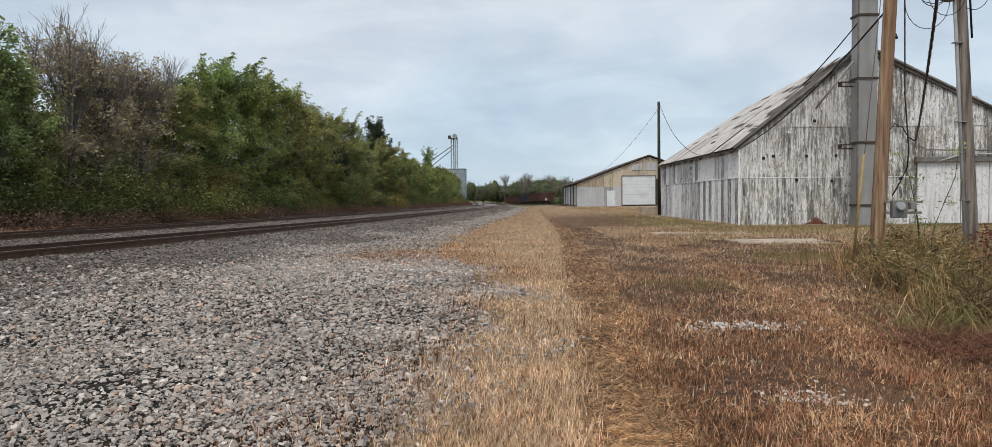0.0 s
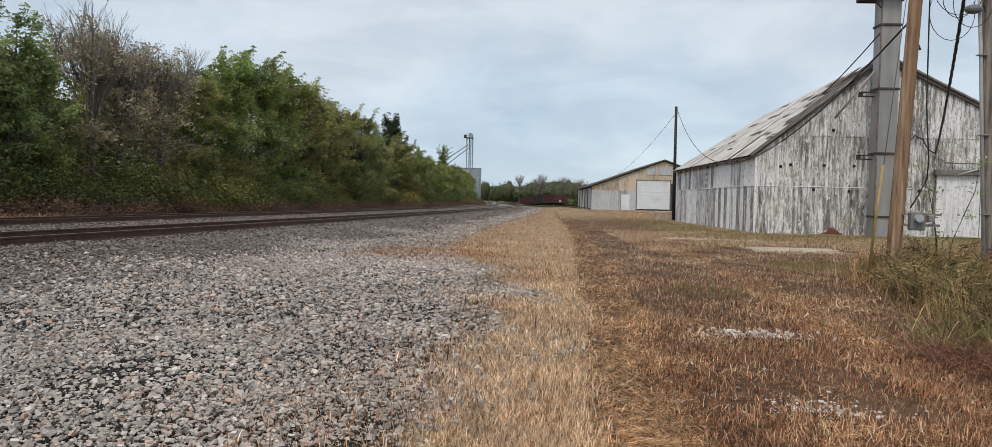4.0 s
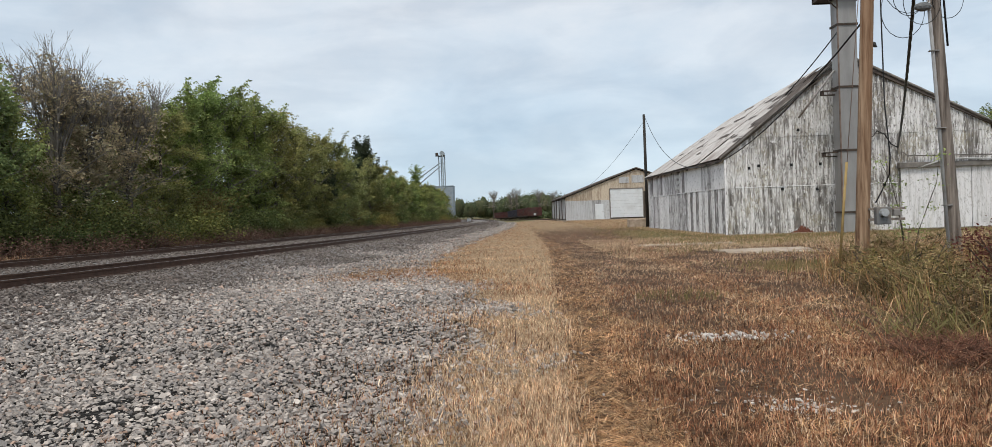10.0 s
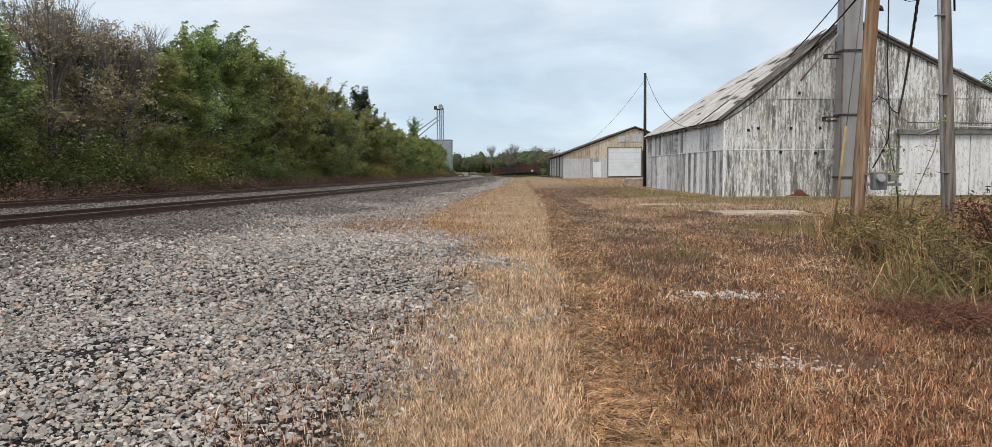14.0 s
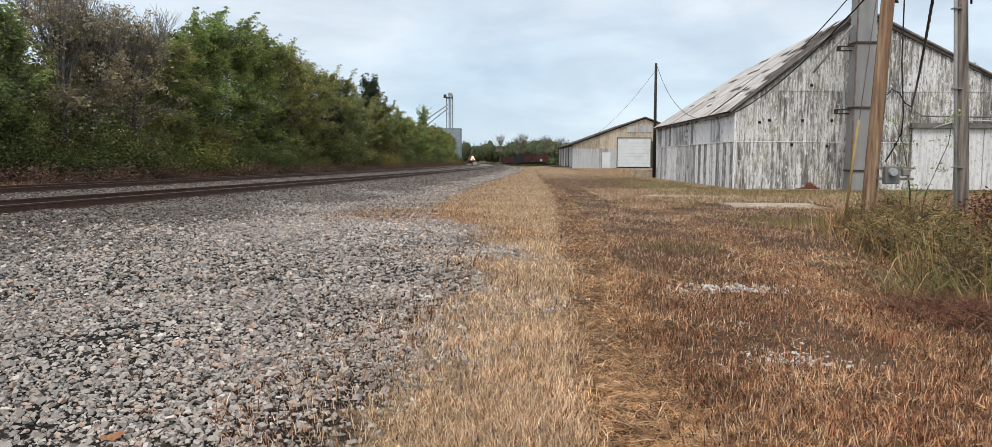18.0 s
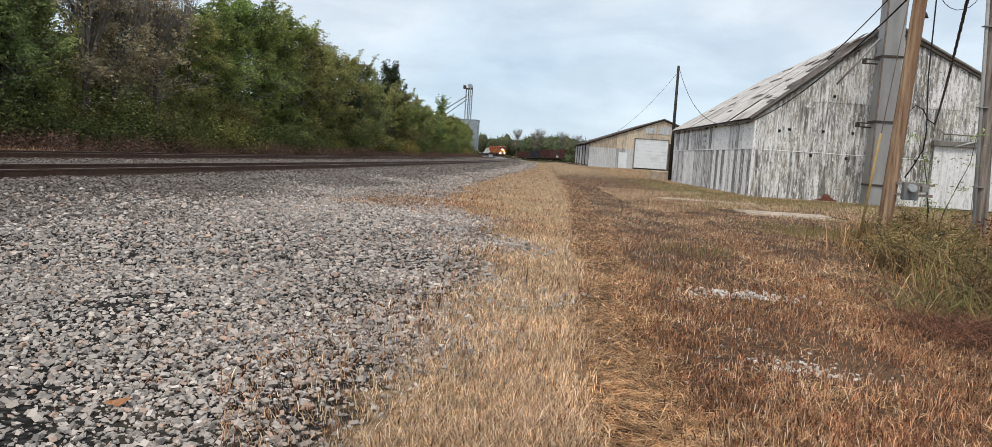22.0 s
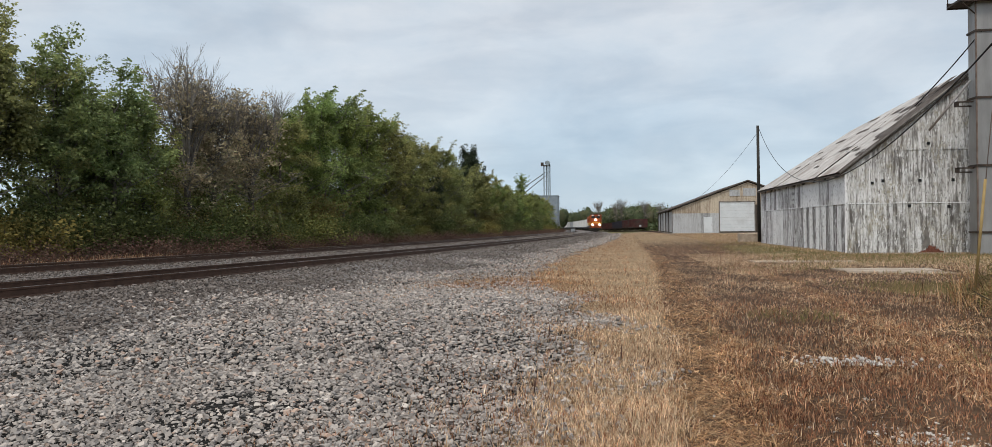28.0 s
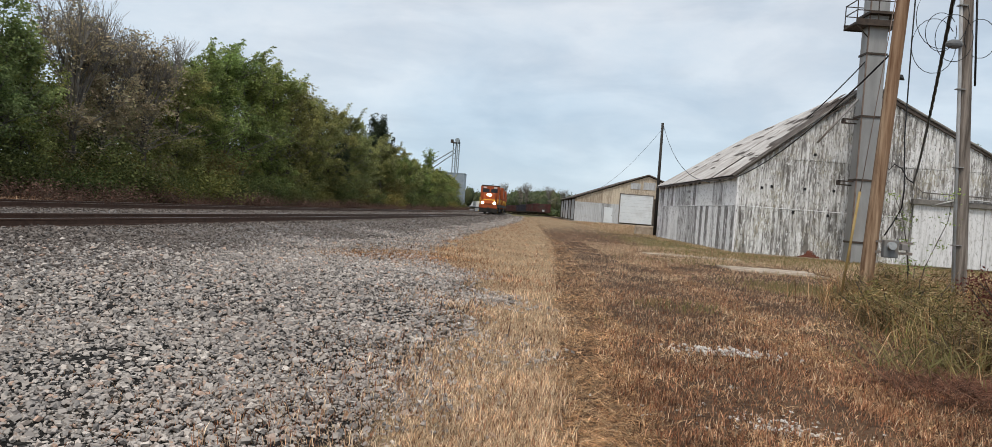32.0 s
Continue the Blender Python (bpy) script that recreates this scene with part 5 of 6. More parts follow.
def plant(kind, x, y, h):
    s = h / HEIGHTS[kind]
    mm = pose(x, y, float(land_z(x, y)) - 0.1, 0, 0, random.uniform(0, 360)) @ Matrix.Diagonal((s * random.uniform(0.95, 1.15), s * random.uniform(0.95, 1.15), s, 1))
    stand(KINDS[kind], mm)


def crown_top(t):
    """How high the leafy or twiggy top of a tree reaches."""
    z = []
    for c in t.children:
        co = np.empty(3 * len(c.data.vertices), dtype=np.float32)
        c.data.vertices.foreach_get("co", co)
        z.append(float(np.percentile(co[2::3], 99.6)))
    return max(z)


HEIGHTS = [crown_top(t) for t in KINDS]
FRONT = ((14, 1, 10.8), (18, 1, 10.8), (22, 1, 10.5), (26, 1, 10.2), (29.2, 1, 10.1), (32.4, 1, 9.2), (35, 5, 8.0), (37.8, 3, 10.8), (40.6, 3, 9.9), (44, 3, 10.3), (47.6, 2, 9.0), (51, 0, 10.8),
         (54.4, 0, 12.0), (58.5, 0, 12.1), (63.5, 0, 12.3), (68, 2, 11.8), (73.5, 2, 11.1), (79, 2, 10.8), (85.5, 2, 10.8), (91, 1, 10.4), (112, 4, 13.7), (117.5, 4, 12.6),
         (106, 1, 10.3), (112, 2, 9.8), (120, 0, 9.2), (129, 2, 9.0), (139, 0, 9.0), (150, 6, 12.2), (161, 0, 9.4), (172, 2, 9.4), (182, 0, 9.4), (193, 5, 9.2), (203, 2, 9.3), (213, 0, 9.2), (222, 5, 8.6))
for y, kd, h in FRONT:
    plant(kd, float(track_x(y)) - (16.6 if kd == 4 else 13.6) - random.uniform(0, 0.7), y, h)
for y, u_, h in ((34.5, 17.0, 7.2), (38.5, 17.4, 7.2), (42.5, 17.0, 7.0), (46.5, 17.5, 7.2)):
    plant(1, float(track_x(y)) - u_, y, h)
y = 12.0
for k in range(48):
    kd = random.choice((1, 1, 2, 5, 0))
    h = float(np.interp(y, [12, 29, 34, 46, 54, 65, 75, 97, 125, 220], [10.0, 9.4, 6.8, 7.0, 10.2, 11.4, 9.8, 9.8, 8.8, 9.4]))
    plant(kd, float(track_x(y)) - 17.2 - random.uniform(0, 3.5), y, h * random.uniform(0.92, 1.03))
    y += 2.4 + 0.024 * (y - 12)
for y in (112, 122, 133, 145, 157, 168, 178, 188, 197):
    kd = random.choice((0, 5, 5, 2))
    plant(kd, float(track_x(y)) - random.uniform(12.6, 14.0), y, random.uniform(7.0, 8.8))
plant(4, float(track_x(80)) - 12.7, 80, 7.2)
for x, y, h, kd in ((46, 82, 11.4, 1), (50, 86, 11.8, 1), (53.5, 84, 11.4, 1), (57, 88, 11, 1), (62, 82, 10.5, 1)):
    plant(kd, x, y, h)


def shrub(h, r, mat, leaves, size, label, name="shrub", group="shrubs under the trees", wide=0.55, stems=16, spread=1.0):
    t = empty(name, Matrix(), label=label, category="shrub", group=group)
    bm = bmesh.new()
    cl = []
    for k in range(stems):
        a = random.uniform(0, 2 * math.pi)
        pts = limb_path((0.15 * math.cos(a), 0.15 * math.sin(a), -0.05), (math.cos(a) * r / h, math.sin(a) * r / h, 1), h * random.uniform(0.6, 1.0), 0.14)
        tube(pts, [0.018, 0.015, 0.013, 0.01, 0.008, 0.005], 4, False, bm)
        cl += pts[1:]
    tagged(part("stalk", bm, M["trunk_bark"], t), kind="stuff")
    cl = np.array([tuple(c) for c in cl])
    c = cl[rng.integers(0, len(cl), leaves)] + rng.normal(size=(leaves, 3)) * np.array([0.28, 0.28, 0.2]) * (0.3 + 0.35 * h) * spread
    c[:, 2] = np.abs(c[:, 2])
    v_, f_ = leaf_quads(c, size, 0.8, wide, 0.6)
    child("foliage", mesh_np("foliage", v_, [f_], M[mat]), t)
    return t


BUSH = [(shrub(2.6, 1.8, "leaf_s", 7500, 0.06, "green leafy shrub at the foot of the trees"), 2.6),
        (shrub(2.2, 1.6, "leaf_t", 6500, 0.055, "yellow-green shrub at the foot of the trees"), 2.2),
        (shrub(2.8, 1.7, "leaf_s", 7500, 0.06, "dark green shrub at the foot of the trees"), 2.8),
        (shrub(3.4, 2.0, "leaf_e", 7500, 0.06, "orange-brown autumn shrub below the half-bare trees"), 3.4),
        (shrub(1.3, 1.2, "scrub", 4500, 0.035, "rust-brown dead weeds beside the track", "dead_weeds", "dead weeds"), 1.3)]
AUTUMN = ((36, 0.9), (41, 1.05), (49.5, 1.35), (76, 1.1), (88, 1.1), (108, 1.4))
y = 14.0
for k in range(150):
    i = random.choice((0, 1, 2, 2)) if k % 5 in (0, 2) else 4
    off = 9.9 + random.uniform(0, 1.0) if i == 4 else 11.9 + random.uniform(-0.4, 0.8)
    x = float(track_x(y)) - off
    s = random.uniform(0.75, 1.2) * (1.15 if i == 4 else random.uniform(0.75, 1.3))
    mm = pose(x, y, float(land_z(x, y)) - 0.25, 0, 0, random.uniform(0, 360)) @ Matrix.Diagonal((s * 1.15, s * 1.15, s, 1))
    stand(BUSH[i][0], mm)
    y += 0.66 + 0.0105 * (y - 14)

for y, s in AUTUMN:
    x = float(track_x(y)) - 12.9
    stand(BUSH[3][0], pose(x, y, float(land_z(x, y)) - 0.2, 0, 0, random.uniform(0, 360)) @ Matrix.Diagonal((s, s, s, 1)))

# distant woods: far crowns beyond the curve
cen = []
for k in range(900):
    yy = random.uniform(420, 560)
    xx = random.uniform(float(track_x(yy)) + 10, 150)
    cen.append((xx, yy, random.uniform(2.6, 5.0), random.uniform(10.0, 13.4) * random.choice((0.8, 0.95, 1.0, 1.1)) + 1.6 * math.sin(xx * 0.11)))
for k in range(160):
    yy = random.uniform(200, 420)
    cen.append((float(track_x(yy)) - 24 - random.uniform(0, 30), yy, random.uniform(3, 5), random.uniform(8, 12)))
for k in range(50):
    yy = random.uniform(135, 330)
    xx = max(26, float(siding_x(yy)) + 14) + random.uniform(0, 40)
    cen.append((xx, yy, random.uniform(3, 5), random.uniform(5.5, 8.5)))
for k in range(26):
    yy = random.uniform(180, 330)
    cen.append((float(siding_x(yy)) + 6 + random.uniform(0, 8), yy, random.uniform(1.6, 3), random.uniform(2.5, 5)))
cen = np.array(cen)
for k in range(14):
    yy = random.uniform(400, 430)
    cen = np.vstack([cen, [(random.uniform(-30, 30), yy, random.uniform(3, 4.5), random.uniform(11, 14))]])
lump = bmesh.new()
bmesh.ops.create_icosphere(lump, subdivisions=2, radius=1.0)
lump_v = np.array([tuple(q.co) for q in lump.verts])
lump_f = np.array([[q.index for q in fc.verts] for fc in lump.faces])
lump.free()
mass = lump_v[None] * rng.uniform(0.5, 0.88, (len(cen), len(lump_v), 1)) * np.stack([cen[:, 2], cen[:, 2], cen[:, 3] * 0.5], -1)[:, None, :] + np.stack([cen[:, 0], cen[:, 1], cen[:, 3] * 0.52 - 1.0], -1)[:, None, :]
mass_f = (lump_f[None] + (np.arange(len(cen)) * len(lump_v))[:, None, None]).reshape(-1, 3)
tagged(new("distant_woods", mesh_np("distant_woods", mass.reshape(-1, 3), [mass_f], M["leaf_mass"], True)), "dark close crowns of the far woods", "woods", kind="stuff")
n = 330000
pick = rng.integers(0, len(cen), n)
d = rng.normal(size=(n, 3))
d /= np.linalg.norm(d, axis=1)[:, None]
rad = rng.uniform(0.6, 1.03, n)[:, None] * (0.82 + 0.3 * np.sin(d[:, :1] * 5 + pick[:, None]) * np.cos(d[:, 2:] * 6))
c = np.stack([cen[pick, 0], cen[pick, 1], cen[pick, 3] * 0.52 - 1.0], -1) + d * rad * np.stack([cen[pick, 2], cen[pick, 2], cen[pick, 3] * 0.5], -1)
v_, f_ = leaf_quads(c, 0.4, 0.8, 0.6, 0.6)
woods = new("distant_woods", mesh_np("distant_woods", v_, [f_], M["leaf_far"]))
tagged(woods, "far belt of green and olive woods beyond the curve", "woods", kind="stuff")

for x, h in ((-7, 15.5), (2, 14.5), (5, 16.0), (17, 15.0), (25, 14.0)):
    plant(7, x, 398 + 0.3 * x, h)

# undergrowth that closes the wood below its crowns
n = 90000
uy = rng.uniform(6, 175, n) ** 1.0
ux = track_x(uy) - 14.6 - rng.gamma(2.0, 2.2, n)
uz = 6.4 * rng.beta(1.2, 1.7, n) * (0.75 + 0.3 * np.sin(uy * 0.9 + np.sin(ux)))
v_, f_ = leaf_quads(np.stack([ux, uy, uz - 0.2], -1), 0.13 + 0.0006 * uy)
tagged(new("undergrowth", mesh_np("undergrowth", v_, [f_], M["leaf_c"])), "dark green undergrowth filling the wood's edge", "undergrowth", kind="stuff")

# ---- loose ground cover ----
def scatter(n, r0, r1, a0=-46, a1=36):
    """Points on the yard, thinning out with distance from where one stands."""
    r = np.exp(rng.uniform(math.log(r0), math.log(r1), n))
    a = np.radians(rng.uniform(a0, a1, n))
    return np.stack([r * np.sin(a), r * np.cos(a)], -1), r


def ragged(p, s=1.3, amp=0.5):
    """A wavering offset for edges between grounds."""
    x, y = p[:, 0] * s, p[:, 1] * s
    return amp * (np.sin(x * 1.7 + 1.3 * np.sin(y * 0.9)) * 0.5 + np.sin(y * 1.3 + 2.1 * np.sin(x * 0.7)) * 0.5) + rng.normal(size=len(p)) * amp * 0.5


ICO = bmesh.new()
bmesh.ops.create_cube(ICO, size=1.25)
bmesh.ops.triangulate(ICO, faces=ICO.faces)
ico_v = np.array([tuple(q.co) for q in ICO.verts])
ico_f = np.array([[q.index for q in fc.verts] for fc in ICO.faces])
ICO.free()
oct_v = np.array([(1, 0, 0), (-1, 0, 0), (0, 1, 0), (0, -1, 0), (0, 0, 1), (0, 0, -1)], dtype=float)
oct_f = np.array([(0, 2, 4), (2, 1, 4), (1, 3, 4), (3, 0, 4), (2, 0, 5), (1, 2, 5), (3, 1, 5), (0, 3, 5)])


def bed_height(p):
    """Height of the ballast bed or the yard at points."""
    u = p[:, 0] - track_x(p[:, 1])
    top = rail_z(p[:, 1]) + np.interp(u, [-11.2, -8.9, -7.9, -4.9, -3.2, -1.4, 1.5, 2.3, 4.2, 5.6], [-0.75, -0.22, -0.205, -0.205, -0.3, -0.205, -0.205, -0.33, -0.56, -0.72])
    return np.maximum(np.where((u > -11.2) & (u < 5.6), top, -9), land_z(p[:, 0], p[:, 1]))


def rocks(p, size, v0, f0):
    n = len(p)
    k = len(v0)
    q = rng.normal(size=(n, 4))
    q /= np.linalg.norm(q, axis=1)[:, None]
    w_, x_, y_, z_ = q.T
    R = np.stack([1 - 2 * (y_ ** 2 + z_ ** 2), 2 * (x_ * y_ - z_ * w_), 2 * (x_ * z_ + y_ * w_), 2 * (x_ * y_ + z_ * w_), 1 - 2 * (x_ ** 2 + z_ ** 2), 2 * (y_ * z_ - x_ * w_), 2 * (x_ * z_ - y_ * w_), 2 * (y_ * z_ + x_ * w_), 1 - 2 * (x_ ** 2 + y_ ** 2)], -1).reshape(n, 3, 3)
    shape = v0[None] * rng.uniform(0.5, 1.25, (n, k, 1)) * rng.uniform(0.55, 1.3, (n, 1, 3))
    vv = np.einsum("nij,nkj->nki", R, shape) * np.array([1, 1, 0.75]) * (size * rng.uniform(0.55, 1.35, n))[:, None, None]
    vv += np.concatenate([p, (bed_height(p) + size * rng.choice([-0.3, 0.1, 0.4, 0.8], n))[:, None]], 1)[:, None, :]
    ff = (f0[None] + (np.arange(n) * k)[:, None, None]).reshape(-1, 3)
    return vv.reshape(-1, 3), ff


a = np.radians(rng.uniform(-50, 8, 104000))
r = np.sqrt(np.where(rng.random(104000) < 0.42, rng.uniform(2.8 ** 2, 9.0 ** 2, 104000), rng.uniform(8.9 ** 2, 18.5 ** 2, 104000)))
p = np.stack([r * np.sin(a), r * np.cos(a)], -1)
keep = p[:, 0] < gravel_edge(p[:, 1]) + 0.25 + ragged(p, 1.3, 0.6)
p, r = p[keep], r[keep]
near_rail = (p[:, 0] - track_x(p[:, 1])) < 3.7 + ragged(p, 0.6, 1.0)
for sel, mt, lb in ((~near_rail, "stone", "loose grey angular crushed stone covering the yard"), (near_rail, "dark_stone", "rust-darkened ballast stones on the bank")):
    for close in (True, False):
        s_ = sel & ((r < 8.9) == close)
        v_, f_ = rocks(p[s_], (0.0208 + 0.0009 * np.maximum(r[s_] - 4, 0)) * rng.choice([0.6, 0.85, 1.0, 1.3], int(s_.sum())) * (1.0 if close else 1.25), *((ico_v, ico_f) if close else (oct_v, oct_f)))
        tagged(new("gravel", mesh_np("gravel", v_, [f_], M[mt])), lb, "gravel", kind="stuff")
p, r = scatter(220000, 15.5, 160, -50, 6)
keep = p[:, 0] < gravel_edge(p[:, 1]) + ragged(p, 1.0, 0.5)
p, r = p[keep], r[keep]
near_rail = (p[:, 0] - track_x(p[:, 1])) < 3.8 + ragged(p, 0.6, 0.9)
for sel, mt, lb in ((~near_rail, "stone", "grey crushed stone along the railway bed"), (near_rail, "dark_stone", "rust-darkened ballast stones round the rails")):
    v_, f_ = rocks(p[sel], 0.019 + 0.00088 * r[sel], oct_v, oct_f)
    tagged(new("gravel", mesh_np("gravel", v_, [f_], M[mt])), lb, "gravel", kind="stuff")
# the yard behind and beside where one stands
p = rng.uniform((-14, -9), (0.5, 6), (30000, 2))
ang = np.degrees(np.arctan2(p[:, 0], p[:, 1]))
p = p[(p[:, 0] < gravel_edge(p[:, 1]) + ragged(p, 1.3, 0.5)) & ((ang < -49) | (ang > 8) | (np.hypot(p[:, 0], p[:, 1]) < 2.8)) & (p[:, 0] > track_x(p[:, 1]) + 4.5)]
v_, f_ = rocks(p, np.full(len(p), 0.034), oct_v, oct_f)
tagged(new("gravel", mesh_np("gravel", v_, [f_], M["stone"])), "grey crushed stone beside the standing place", "gravel", kind="stuff")
# white limestone patches and odd stones in the grass
pp = np.concatenate([rng.normal(size=(110, 2)) * (0.2, 0.14) + (2.3, 8.9), rng.normal(size=(110, 2)) * (0.24, 0.14) + (2.85, 8.9), rng.normal(size=(7, 2)) * 0.06 + (2.16, 6.9), rng.normal(size=(60, 2)) * (0.5, 0.2) + (1.8, 5.85), rng.normal(size=(240, 2)) * (0.24, 0.12) + (2.25, 5.7), rng.normal(size=(40, 2)) * (0.6, 0.2) + (2.1, 6.1), rng.uniform((-8, 4), (0, 14), (60, 2))])
v_, f_ = rocks(pp, (0.0115 + 0.009 * smooth(pp[:, 1], 6.2, 8)) * rng.uniform(0.5, 1.7, len(pp)), ico_v, ico_f)
tagged(new("white_gravel", mesh_np("white_gravel", v_, [f_], M["limestone"])), "scattered pale limestone chips in the grass", "gravel", kind="stuff")


def blades(p, height, width, lean, lie=0.0, curl=0.35):
    """Grass blades of three triangles each: they lean by chance, and lie flat by the share lie."""
    n = len(p)
    a = rng.uniform(0, 2 * math.pi, n)
    side = np.stack([np.cos(a), np.sin(a), 0 * a], -1) * (width * rng.uniform(0.6, 1.3, n))[:, None]
    ln = rng.uniform(0, 2 * math.pi, n)
    amt = np.abs(rng.normal(size=n)) * lean + lie
    h = height * rng.uniform(0.45, 1.25, n)
    dirn = np.stack([np.cos(ln) * np.sin(amt), np.sin(ln) * np.sin(amt), np.cos(amt)], -1)
    base = np.concatenate([p, (land_z(p[:, 0], p[:, 1]) - 0.01)[:, None]], 1)
    mid = base + dirn * (h * 0.55)[:, None]
    lean = np.broadcast_to(lean, (n,))[:, None]
    bow = dirn + np.stack([np.cos(ln), np.sin(ln), 0 * ln], -1) * (lean * 1.3 * curl)
    bow[:, 2] -= lean[:, 0] * 0.5 * curl
    tip = mid + bow * (h * 0.45)[:, None]
    tip[:, 2] = np.maximum(tip[:, 2], base[:, 2] + 0.015)
    vv = np.stack([base - side, base + side, mid + side * 0.8, mid - side * 0.8, tip], 1).reshape(-1, 3)
    i = np.arange(n) * 5
    return vv, [np.stack([i, i + 1, i + 2, i + 3], -1), np.stack([i + 3, i + 2, i + 4], -1)]


def cover(name, p, height, width, lean, mat, label, lie=0.0, curl=0.35, matted=""):
    """One sheet of blades; beyond about 15 m they are matted and take a second material, where one is named."""
    if matted:
        far = np.hypot(p[:, 0], p[:, 1]) + rng.normal(size=len(p)) * 3.5 > 15
        for sel, mt, lb in ((~far, mat, label), (far, matted, label + ", matted")):
            cut = [np.broadcast_to(v, (len(p),))[sel] for v in (height, width, lean)]
            cover(name, p[sel], *cut, mt, lb, lie, curl)
        return
    v_, f_ = blades(p, height, width, lean, lie, curl)
    tagged(new(name, mesh_np(name, v_, f_, M[mat])), label, "grass", kind="stuff")


def patchy(p, s, seed=0.0):
    """Slow waves over the yard, about -1 to 1."""
    x, y = p[:, 0] * s + seed, p[:, 1] * s * 0.8 - seed
    return 0.5 * np.sin(x + 1.9 * np.sin(0.61 * y + seed)) + 0.5 * np.sin(1.37 * y + 1.4 * np.sin(0.83 * x)) + 0.35 * np.sin(2.9 * x + 1.1) * np.sin(3.1 * y + seed)


p, r = scatter(460000, 2.9, 160, -22, 22)
e0 = gravel_edge(p[:, 1]) + ragged(p, 1.3, 0.28) * (1 + p[:, 1] / 14)
e1 = gold_edge(p[:, 1]) + ragged(p, 1.0, 0.1) * (1 + p[:, 1] / 12)
thick = rng.random(len(p)) < np.clip(0.05 + (0.13 + 0.17 * smooth(p[:, 1], 7, 10)) * (p[:, 0] - e0 + 1.4) + 0.9 * np.maximum(p[:, 0] - e0 - 0.1, 0), 0, 1) * np.clip(0.75 + 0.36 * patchy(p, 2.3, 2.0) + 0.35 * patchy(p, 21.0, 1.0) * (p[:, 1] < 14), 0.2, 1)
keep = (p[:, 0] > e0 - 1.4) & (p[:, 0] < e1) & thick
dull = keep & ((rng.random(len(p)) < 0.16) | ((p[:, 1] > 14) & (p[:, 0] < e0 + 1.4) & (rng.random(len(p)) < 0.45)) | ((p[:, 0] < e0 + 0.25) & (rng.random(len(p)) < 0.5)))
keep &= ~dull
cover("dry_grass", p[keep], 0.105 - 0.0006 * np.minimum(r[keep], 60), 0.0018 + 0.00019 * r[keep], 0.42 + 0.009 * np.minimum(r[keep], 40), "gold", "strip of upright dry golden grass", 0.0, 0.8, "gold_far")
cover("dry_grass", p[dull], 0.09 + 0.0002 * r[dull], 0.002 + 0.00024 * r[dull], 0.5, "brown", "dull brown blades among the golden grass")
p, r = scatter(30000, 3, 60, -46, 6)
keep = (p[:, 0] < gravel_edge(p[:, 1])) & (patchy(p, 0.9, 4.0) + rng.normal(size=len(p)) * 0.2 > 0.62) & (p[:, 0] > track_x(p[:, 1]) + 4.0)
cover("dry_grass", p[keep], 0.05, 0.002 + 0.0003 * r[keep], 0.8, "brown", "thin brown weeds growing in the gravel")
q = rng.normal(size=(9000, 2)) * (1.15, 2.2) + (-2.9, 20.5)
q = q[(patchy(q, 1.6, 2.5) + rng.normal(size=len(q)) * 0.4 > -0.1)]
cover("dry_grass", q, 0.09, 0.007, 0.6, "hay", "sparse tawny grass spreading into the gravel")
q = rng.normal(size=(9000, 2)) * (0.9, 1.3) + (-3.2, 19.8)
cover("dry_grass", q, 0.07, 0.006, 0.7, "brown", "sparse rusty weeds spreading into the gravel")
p, r = scatter(210000, 2.9, 90, -4, 30)
e1 = gold_edge(p[:, 1]) + ragged(p, 1.0, 0.07)
wide = 0.68 + 0.045 * np.clip(p[:, 1] - 5, 0, 8)
second = e1 + 2.6 + 0.025 * p[:, 1]
keep = ((p[:, 0] > e1) & (p[:, 0] < e1 + wide) & (rng.random(len(p)) < 0.8 + 0.3 * patchy(p, 3.0, 2.0))) | ((p[:, 0] > second) & (p[:, 0] < second + 0.6) & (rng.random(len(p)) < 0.6))
cover("hay", p[keep], 0.15 + 0.0006 * r[keep], 0.003 + 0.0003 * r[keep], 0.25, "hay", "hay pressed flat in the wheel tracks", 1.25, 1.5)
p, r = scatter(360000, 2.9, 150, -2, 38)
e1 = gold_edge(p[:, 1]) + 0.55 + ragged(p, 1.0, 0.2) * (1 + p[:, 1] / 25)
bare_ = (np.exp(-(((p[:, 0] - 2.3) / 0.9) ** 2 + ((p[:, 1] - 5.85) / 0.4) ** 2)) + np.exp(-(((p[:, 0] - 2.4) / 0.6) ** 2 + ((p[:, 1] - 8.9) / 0.25) ** 2))) > rng.uniform(0.2, 2.2, len(p))
slab = (p[:, 0] > 6.4) & (p[:, 0] < 10.6) & (p[:, 1] > 24.6) & (p[:, 1] < 27.0) & (rng.random(len(p)) > 0.05)
keep = (p[:, 0] > e1) & ~bare_ & ~slab & (rng.random(len(p)) > 0.8 * grown(p[:, 0], p[:, 1])) & ((p[:, 0] < 11.2) | (p[:, 1] < 39.5)) & ((p[:, 0] < 7.6) | (p[:, 1] < 102.5))
keep &= rng.random(len(p)) < np.clip(0.74 + 0.36 * patchy(p, 1.9, 1.0) + 0.3 * patchy(p, 5.3, 3.0) + 0.42 * patchy(p, 19.0, 2.0) * (p[:, 1] < 14), 0.12 + 0.38 * smooth(p[:, 1], 6, 9), 1)
fade = 0.30 + 0.30 * smooth(p[:, 1], 6, 11) - 0.06 * smooth(p[:, 1], 12, 20) + 0.12 * smooth(p[:, 1], 45, 80) + 0.3 * patchy(p, 0.33, 2.0) * smooth(p[:, 1], 16, 26) - 0.28 * lanes(p[:, 0], p[:, 1])
